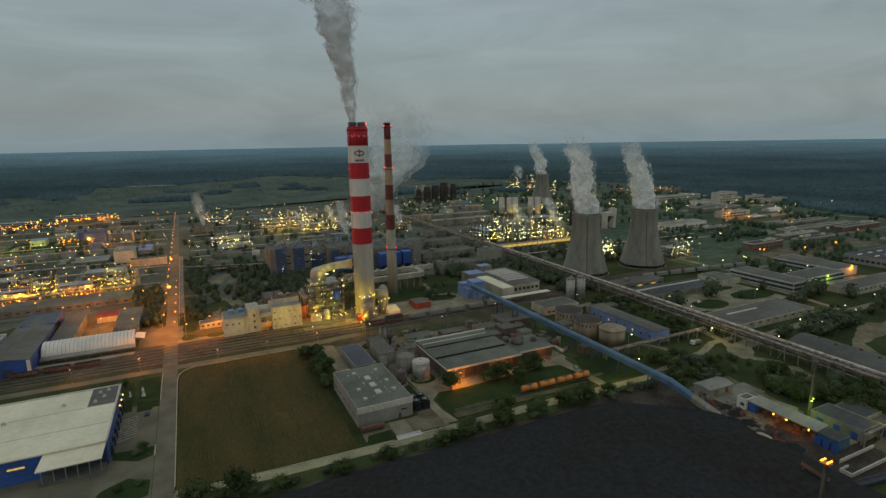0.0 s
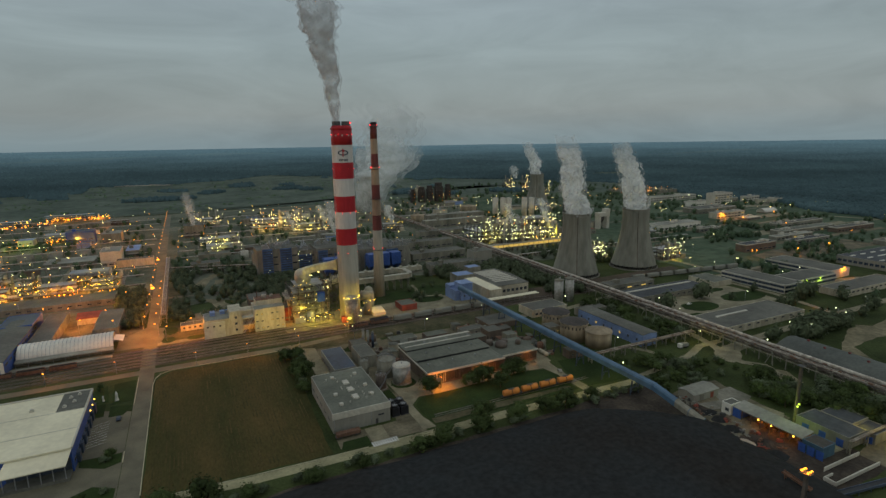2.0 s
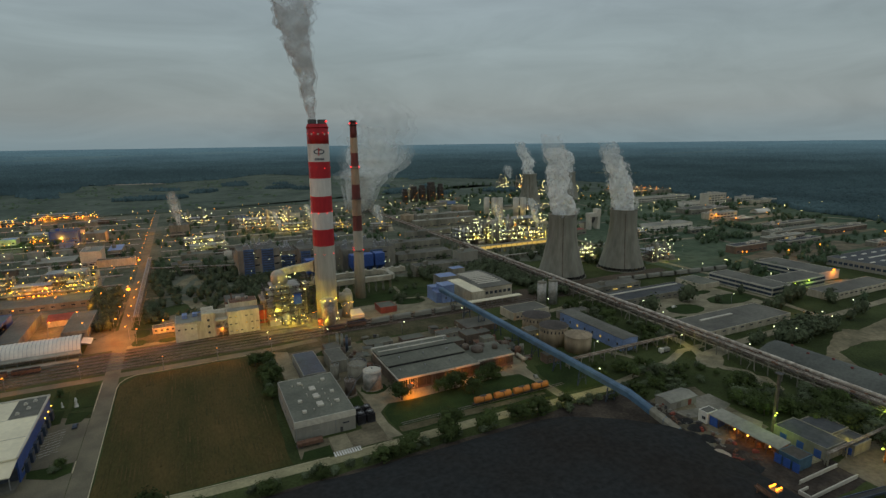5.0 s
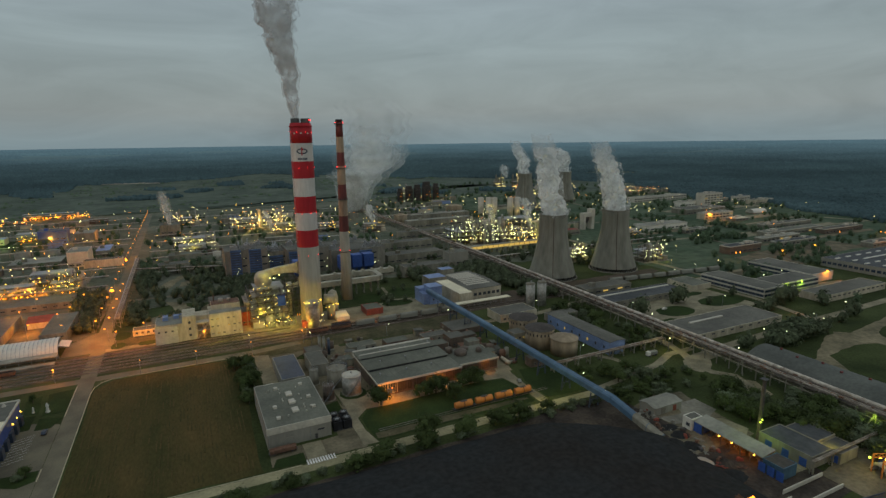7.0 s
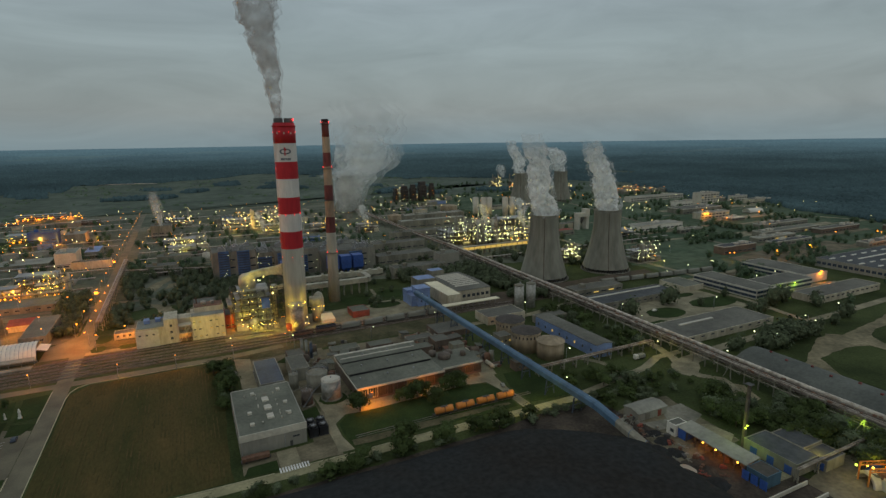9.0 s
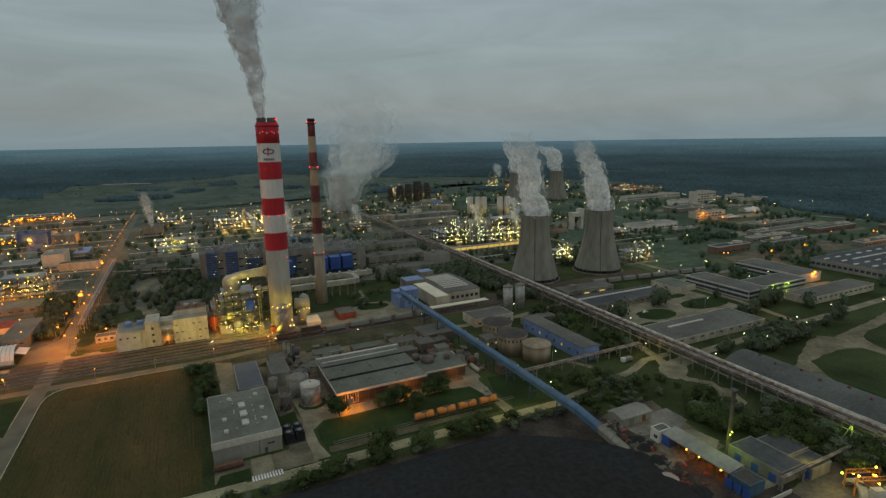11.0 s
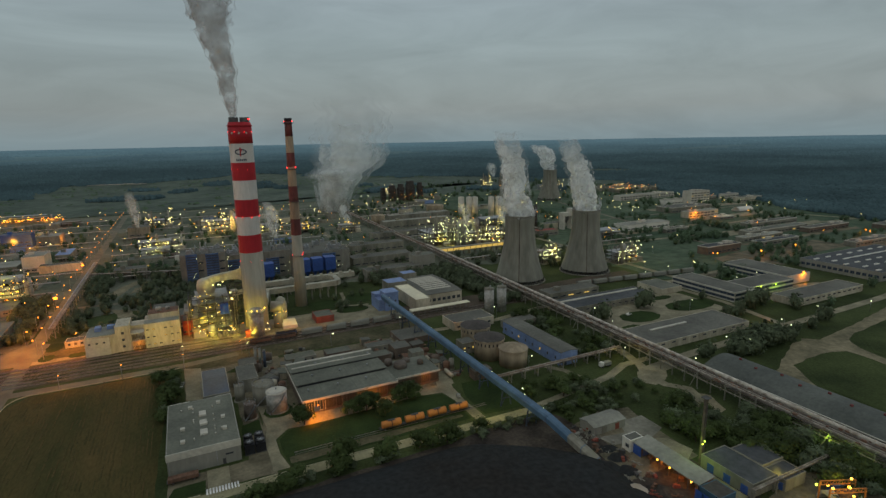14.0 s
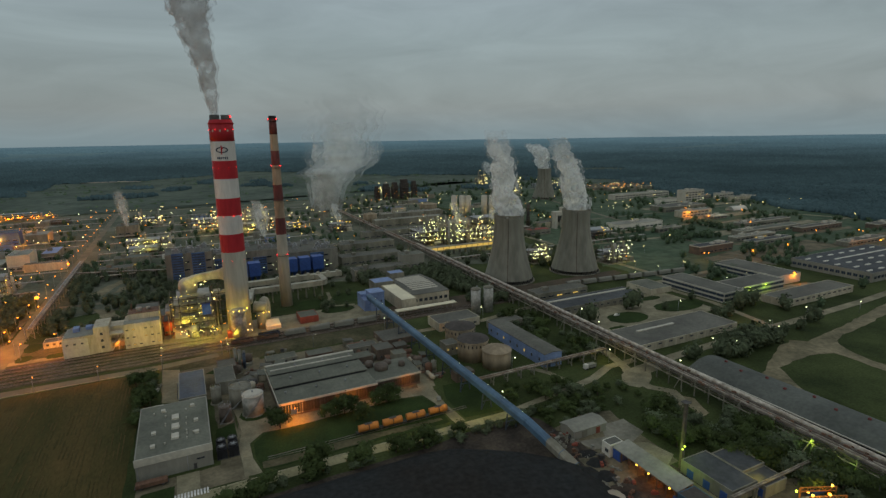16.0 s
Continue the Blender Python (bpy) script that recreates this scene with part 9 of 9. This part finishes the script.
setting("backdrop", m, HAZE, "backdrop hills along the horizon, haze painted as blue glow", "backdrop")

# ---- street lamps ----
def street_lamp(h, material, name="street_lamp", label="street lamp on a slim steel pole", r=0.3):
    t = thing(name, 0, 0, label, "street lamp", "street lamps")
    part("pole", Mesh().tube([(0, 0, 0), (0, 0, h)], 0.1, 6, [0.13, 0.08]).tube([(0, 0, h), (0.3, 0, h + 0.4), (1.4, 0, h + 0.5)], 0.06, 6), STEEL, t)
    head = part("head", Mesh().box(1.1, 2.0, -0.2, 0.2, h + 0.42, h + 0.62), STEEL, t)
    part("bulb", Mesh().blob(1.55, 0, h + 0.42 - max(0.28, r * 0.7), r, max(0.28, r * 0.7), 0, 0, 8, 5), material, head, "glowing lamp")
    return t


orange = street_lamp(7.5, L_ORANGE, label="street lamp glowing sodium orange")
orange.matrix_basis = pose(6, 309.8, 0, 0, 0, 90)
for x, y, a in ((33, 309.8, 90), (-33, 318.8, -90), (-64.5, 318.8, -90), (62, 310, 90), (95, 320.5, 90), (-98, 318.8, -90), (92, 316, 90)):
    copy_thing(orange, pose(x, y, 0, 0, 0, a))
far_orange = street_lamp(9, L_ORANGE, label="tall street lamp glowing sodium orange", r=0.5)
far_orange.matrix_basis = pose(-24.5, 392, 0)
for k in range(1, 22):
    copy_thing(far_orange, pose(-24.5 - 0.003 * k, 392 + 30 * k, 0))
for k in range(6):
    copy_thing(far_orange, pose(-14.6, 372 + 24 * k, 0, 0, 0, 180))
for x, y in ((-40, 392), (-48, 420), (-72, 440), (-90, 446), (-62, 404), (-10, 362), (6, 375), (24, 379), (36, 380), (-108, 470), (-70, 470), (-40, 470), (-130, 472), (-170, 474)):
    copy_thing(far_orange, pose(x, y, 0, 0, 0, rnd.uniform(0, 360)))
white = street_lamp(8, L_WHITE, label="street lamp glowing cool white", r=0.32)
white.matrix_basis = pose(62, 321, 0, 0, 0, 90)
for x, y in ((95.5, 309.6), (140.6, 303.2), (186.6, 308.8), (305.5, 265), (301, 242), (375, 247.6), (335.5, 189.4), (297, 180), (434, 198), (391, 193.3), (386.3, 184.7), (342, 182), (427, 241), (456, 273.6), (485.4, 276), (471, 324.8), (442, 324.5), (408.6, 321), (478, 190), (252, 299), (224, 221), (276, 207)):
    copy_thing(white, pose(x, y, 0, 0, 0, rnd.uniform(0, 360)))
far_white = street_lamp(9, L_WARM, label="distant street lamp glowing warm white", r=0.55)
far_white.matrix_basis = pose(560, 420, 0)
for x, y in ((885, 504), (1000, 560), (1020, 552), (908, 411), (878, 807), (943, 833), (932, 783), (849, 683), (849, 622), (978, 698), (932, 647), (860, 570), (875, 542), (498, 395), (475.5, 329.5), (440, 350), (560, 560)):
    copy_thing(far_white, pose(x, y, 0, 0, 0, rnd.uniform(0, 360))).scale = (0.8, 0.8, 0.8)
for i in range(80):
    x, y = rnd.choice(((rnd.uniform(-280, -30), rnd.uniform(560, 1040)), (rnd.uniform(0, 290), rnd.uniform(590, 1040)), (rnd.uniform(310, 700), rnd.uniform(620, 1050)), (rnd.uniform(600, 1000), rnd.uniform(600, 950))))
    copy_thing(far_orange if rnd.random() < 0.34 else far_white, pose(x, y, 0, 0, 0, rnd.uniform(0, 360)))
# hosts of small yard lamps over the blocks
posts, small = Mesh(), {"o": Mesh(), "w": Mesh(), "c": Mesh(), "y": Mesh()}
for i in range(430):
    x, y = (rnd.uniform(-290, -26), rnd.uniform(490, 1040)) if i > 390 else rnd.choice(((rnd.uniform(-290, -30), rnd.uniform(500, 1050)), (rnd.uniform(-290, -30), rnd.uniform(500, 1050)), (rnd.uniform(-8, 280), rnd.uniform(560, 1050)), (rnd.uniform(-8, 280), rnd.uniform(640, 1050)), (rnd.uniform(310, 560), rnd.uniform(560, 1080)), (rnd.uniform(310, 560), rnd.uniform(600, 1080)), (rnd.uniform(600, 960), rnd.uniform(540, 900))))
    if i % 5 < 3:                   # most stand along the lanes and pipe lines
        y = min((548, 586, 606, 622, 668, 712, 747, 760, 845, 880, 905, 960, 1045), key=lambda q: abs(q - y)) + rnd.uniform(-3, 3)
    h = rnd.uniform(4, 9)
    posts.box(x - 0.08, x + 0.08, y - 0.08, y + 0.08, 0, h)
    k = rnd.choice("ooowwyycc") if x < 300 else rnd.choice("owwcc")
    small[k].blob(x, y, h, 0.55 * max(0.55, min(1, math.hypot(x, y) / 900)), None, 0, 0, 5, 3)
yl = thing("yard_lamps", 0, 0, "hosts of small lamps over the plant yards", "lamps", kind="stuff")
part("lamp_posts", posts, DARKSTEEL, yl, kind="stuff")
for k, mt in (("o", L_ORANGE), ("w", L_WARM), ("c", L_WHITE), ("y", L_YELLOW)):
    part("lamp_cluster", small[k], mt, yl, kind="stuff")
copy_thing(far_orange, pose(116, 224.5, 0, 0, 0, 180)).scale = (0.6, 0.6, 0.6)
big_orange = street_lamp(10.5, L_ORANGE, label="large floodlight glowing sodium orange", r=1.5)
big_orange.matrix_basis = pose(-23, 468, 0)
for x, y, k in ((-23.5, 598, 0.8), (734, 538, 0.75), (724, 499, 0.75), (817, 515, 0.5), (723, 437, 0.4), (567.5, 327, 0.4), (624, 329, 0.4), (730, 362, 0.3), (773, 340, 0.4), (769, 334, 0.35), (725, 296, 0.6), (520, 343, 0.3), (523.5, 341, 0.3)):
    copy_thing(big_orange, pose(x, y, 0)).scale = (k, k, max(k, 0.75))
# far town and farm lights
town = thing("distant_settlement", 960, 905, "lights and low houses of a distant settlement", "settlement")
m, l1, l2 = Mesh(), Mesh(), Mesh()
for i in range(60):
    x, y = rnd.uniform(-70, 70), rnd.uniform(-50, 60)
    m.box(x - 6, x + 6, y - 4, y + 4, 0, rnd.uniform(4, 8))
    if i % 3 < 2:
        (l1 if rnd.random() < 0.5 else l2).blob(x, y - 5, 9, 0.5 if i % 4 else 0.8, 0.5 if i % 4 else 0.8, 0, 0, 5, 3)
part("houses", m, CONC, town, kind="stuff")
part("window_lights", l1, L_ORANGE, town, kind="stuff")
part("window_lights", l2, L_WARM, town, kind="stuff")


# ---- the light that the lamps cast ----
def cast(x, y, z, power, colour, radius=0.6, name="lamp_light"):
    d = bpy.data.lights.new(name, "POINT")
    d.energy, d.color, d.shadow_soft_size = power, colour, radius
    o = new(name, d)
    o.location = (x, y, z)


SOD, WRM, YEL, GRN = (1.0, 0.27, 0.008), (1.0, 0.64, 0.16), (1.0, 0.74, 0.07), (0.60, 1.0, 0.06)
for x, y, p in ((6, 311, 2300), (33, 311, 2300), (-33, 318, 2300), (-64, 318, 2000), (62, 311, 1200), (92, 317, 900)):
    cast(x, y, 7.4, p, SOD)
for y, p in ((358, 3500), (378, 4500), (402, 5500), (430, 5000), (472, 9000), (511, 5000), (602, 6000), (653, 6000), (730, 7000), (820, 7000)):
    cast(-22, y, 8.5, p, SOD)
for x, y, z, p in ((-62, 412, 8, 11000), (-48, 446, 8, 8000), (-78, 446, 8, 10000), (0, 366, 8, 8500), (12, 378, 7, 6000), (-18, 366, 8, 5500), (-24, 384, 8, 5000), (-92, 505, 7, 20000), (-72, 507, 6, 14000), (-128, 504, 7, 24000), (-150, 505, 7, 18000), (-84, 520, 9, 14000), (-130, 518, 9, 14000), (-118, 790, 8, 15000), (-95, 786, 8, 12000), (-60, 786, 8, 16000), (-180, 1048, 8, 26000), (-130, 1046, 8, 26000)):
    cast(x, y, z, p, SOD)
for x, y, z, p in ((112.5, 221.8, 3.2, 2600), (117.5, 222.0, 3.2, 1300), (141, 224.6, 3.5, 450), (146, 224.6, 3.5, 400), (170, 228.5, 3.5, 350), (66, 362, 6, 1800), (97, 342, 4, 1500), (125, 346, 5, 500), (217.6, 122, 3.2, 420), (217.5, 129, 3.2, 420), (217.6, 116, 3.2, 300), (514, 253.6, 7, 2600), (90, 337, 5, 900), (118, 337, 5, 900), (142, 339, 5, 700), (66, 341, 5, 800), (-4, 345, 8, 1500), (-40, 349, 8, 1500), (38, 353, 4, 900), (44, 356, 9, 700), (8, 372, 7, 1300), (52, 380, 6, 1500), (70, 360, 4, 1200), (165, 80.5, 25, 1400), (216, 283, 8, 500)):
    cast(x, y, z, p, SOD)
for x, y, z, p in ((176, 189, 7, 1100), (150, 189.5, 7, 500), (196, 190, 7, 500), (24, 344, 9, 900), (44, 344, 9, 1100), (56, 345, 8, 900), (84, 349, 10, 2400), (72, 353, 14, 2600), (92, 351, 5, 1800), (80, 350, 3, 1600), (74, 364, 10, 2500), (86, 362, 18, 2500), (101, 340, 3, 900), (99, 341.5, 18, 800), (111, 342, 18, 800), (122, 348, 12, 900), (80, 364, 34, 1200), (345, 536, 14, 14000), (375, 520, 14, 14000), (326, 536, 10, 9000), (352, 552, 20, 12000), (398, 507, 12, 9000), (124, 768, 16, 24000), (100, 770, 8, 14000), (150, 770, 8, 14000), (-57, 503, 12, 5500), (-114, 511, 14, 5500), (383, 409, 12, 4500), (447, 371, 12, 4500), (463, 714, 8, 1500), (500, 698, 8, 1500), (250, 84, 8, 500), (247, 93, 7, 500), (257, 92, 8, 400), (276, 206, 7, 1300), (246, 104, 6, 500)):
    cast(x, y, z, p, YEL if y < 600 else WRM)
for x, y, z, p in ((-150, 552, 12, 9000), (-70, 552, 12, 8000), (-190, 632, 12, 12000), (41, 676, 12, 9000), (-120, 742, 9, 7000), (-60, 742, 9, 4000), (-200, 742, 9, 14000), (-240, 606, 9, 12000), (-60, 606, 9, 3500), (160, 728, 14, 12000), (-250, 880, 9, 24000), (-100, 880, 9, 20000)):
    cast(x, y, z, p, SOD if z < 10 else YEL)
for x, y, z, p in ((229.0, 124, 8.5, 1100), (227.8, 116, 6.5, 160), (278.5, 97, 6.5, 900), (281, 108, 6, 400), (470, 248, 6, 1100), (452, 247, 6, 900), (-195, 790, 12, 12000), (-160, 795, 12, 12000)):
    cast(x, y, z, p, GRN)
for x, y, p in ((734, 535, 9000), (724, 496, 6000), (402, 214, 500), (396, 206, 500), (815, 512, 4000), (567, 325, 1800), (624, 327, 1800), (771, 337, 3500), (725, 294, 5000), (521, 341, 2500)):
    cast(x, y, 7, p, SOD)

# ---- smoke and steam ----
SMOKE = [vapour("grey_smoke", (0.60, 0.60, 0.59), d, 0.10, lo, 0.62, 112, 0.5) for d, lo in ((0.34, 0.42), (0.66, 0.24))]
STEAM = [vapour("white_steam", (0.90, 0.92, 0.90), d, 0.075, lo, hi, 78, 0.62) for d, lo, hi in ((0.50, 0.44, 0.66), (0.88, 0.24, 0.56))]
STEAM_FAR = [vapour("far_steam", (0.80, 0.83, 0.80), d, 0.09, 0.30, 0.60, 50, 0.7) for d in (0.30, 0.6)]
VEIL = [vapour("thin_vapour", (0.88, 0.92, 0.91), d, 0.020, lo, 0.72, 140, 0.62) for d, lo in ((0.34, 0.36), (0.56, 0.26), (0.72, 0.16))]


def plume(name, x, y, z, path, label, materials, shells=(1.0, 0.80), seg=26, rough=0.55, freq=0.12, seed=0):
    """Nested billowing sheets along a drifting path, thicker towards the core; path rows: dx, dy, dz, radius."""
    t = thing(name, x, y, label, "vapour", z=z)
    pts = []
    for i in range(len(path) - 1):
        for k in range(9):
            f = k / 9
            pts.append([path[i][j] * (1 - f) + path[i + 1][j] * f for j in range(4)])
    pts.append(list(path[-1]))
    for s, material in zip(shells, materials):
        m = Mesh()
        vs = []
        for dx, dy, dz, r in pts:
            grow = min(1, max(0, dz) / 12)
            sway = Vector((noise.noise(Vector((dz * 0.05, seed, 1))), noise.noise(Vector((dz * 0.05, seed, 4))), 0)) * r * 0.5 * grow
            for j in range(seg):
                a = 6.2832 * j / seg
                p = Vector((dx + math.cos(a) * r, dy + math.sin(a) * r, dz))
                puff = 0.9 - 2.2 * abs(noise.noise(p * freq + Vector((seed, s * 3, 0)))) - 0.9 * abs(noise.noise(p * freq * 2.4 + Vector((seed, 0, s * 5))))
                k = s * (1 + rough * puff * grow)
                vs.append((dx + sway.x + math.cos(a) * r * k, dy + sway.y + math.sin(a) * r * k, dz + 0.6 * rough * r * noise.noise(p * freq + Vector((9, seed, s))) * grow))
        n = len(pts)
        m.add(vs, [(i * seg + j, i * seg + (j + 1) % seg, (i + 1) * seg + (j + 1) % seg, (i + 1) * seg + j) for i in range(n - 1) for j in range(seg)], True)
        part("sheet", m, material, t, kind="stuff")
    return t


plume("smoke_plume", 102.4, 352.5, 131.7, [(0, 0, 0, 1.8), (-0.5, 0, 14, 3.2), (-3, 1, 34, 5.2), (-7, 2, 58, 8.5), (-12, 4, 82, 12), (-18, 6, 115, 16)], "grey smoke drifting up from the chimney", SMOKE, (1.25, 0.98), rough=0.4, freq=0.14, seed=1)
plume("steam_plume", 321.2, 375.0, 49.5, [(0, 0, 0, 11.4), (0, 0, 8, 11.0), (-3, 2, 24, 9.5), (-5, 3, 42, 9), (-7, 5, 58, 10), (-10, 6, 74, 9)], "white steam rising from the cooling tower", STEAM, freq=0.10, seed=2)
plume("steam_plume", 390.3, 373.5, 49.2, [(0, 0, 0, 11.4), (0, 0, 8, 11.0), (-2, 2, 22, 9.5), (-6, 3, 38, 9), (-12, 5, 52, 10), (-20, 6, 68, 8)], "white steam rising from the cooling tower", STEAM, freq=0.10, seed=3)
plume("steam_plume", 613, 845, 51, [(0, 0, 0, 12), (0, 0, 10, 11), (-6, 2, 30, 10), (-14, 3, 50, 10), (-22, 5, 66, 8)], "white steam rising from the far cooling tower", STEAM, freq=0.08, seed=4)
plume("steam_plume", 706, 846, 51, [(0, 0, 0, 12), (0, 0, 10, 12), (-6, 2, 24, 14), (-14, 3, 40, 16), (-22, 5, 52, 12)], "white steam rising from the far cooling tower", STEAM, freq=0.08, seed=5)
plume("steam_plume", 302, 912, 52, [(-4, -12, -50, 24), (2, -12, -10, 34), (14, -8, 10, 46), (30, 0, 40, 56), (40, 5, 80, 54), (36, 5, 150, 46)], "wide thin veil of steam round the far tower", VEIL, (1.12, 0.88, 0.62), seg=40, rough=0.15, freq=0.02, seed=6)
for i, (x, y, z, h, r) in enumerate(((14, 775, 16, 44, 6), (150, 560, 24, 36, 6), (262, 690, 10, 26, 7), (175, 720, 16, 22, 5), (130, 700, 10, 24, 4), (360, 540, 20, 26, 5), (452, 600, 16, 26, 7), (400, 520, 16, 22, 5), (735, 1105, 30, 30, 10))):
    plume("steam_plume", x, y, z, [(0, 0, 0, r * 0.4), (-1, 0, h * 0.3, r * 0.8), (-3, 1, h * 0.65, r), (-6, 2, h, r * 0.7)], "small white steam plume from a plant vent", STEAM_FAR, (1.0, 0.6), 16, freq=0.14, seed=10 + i)
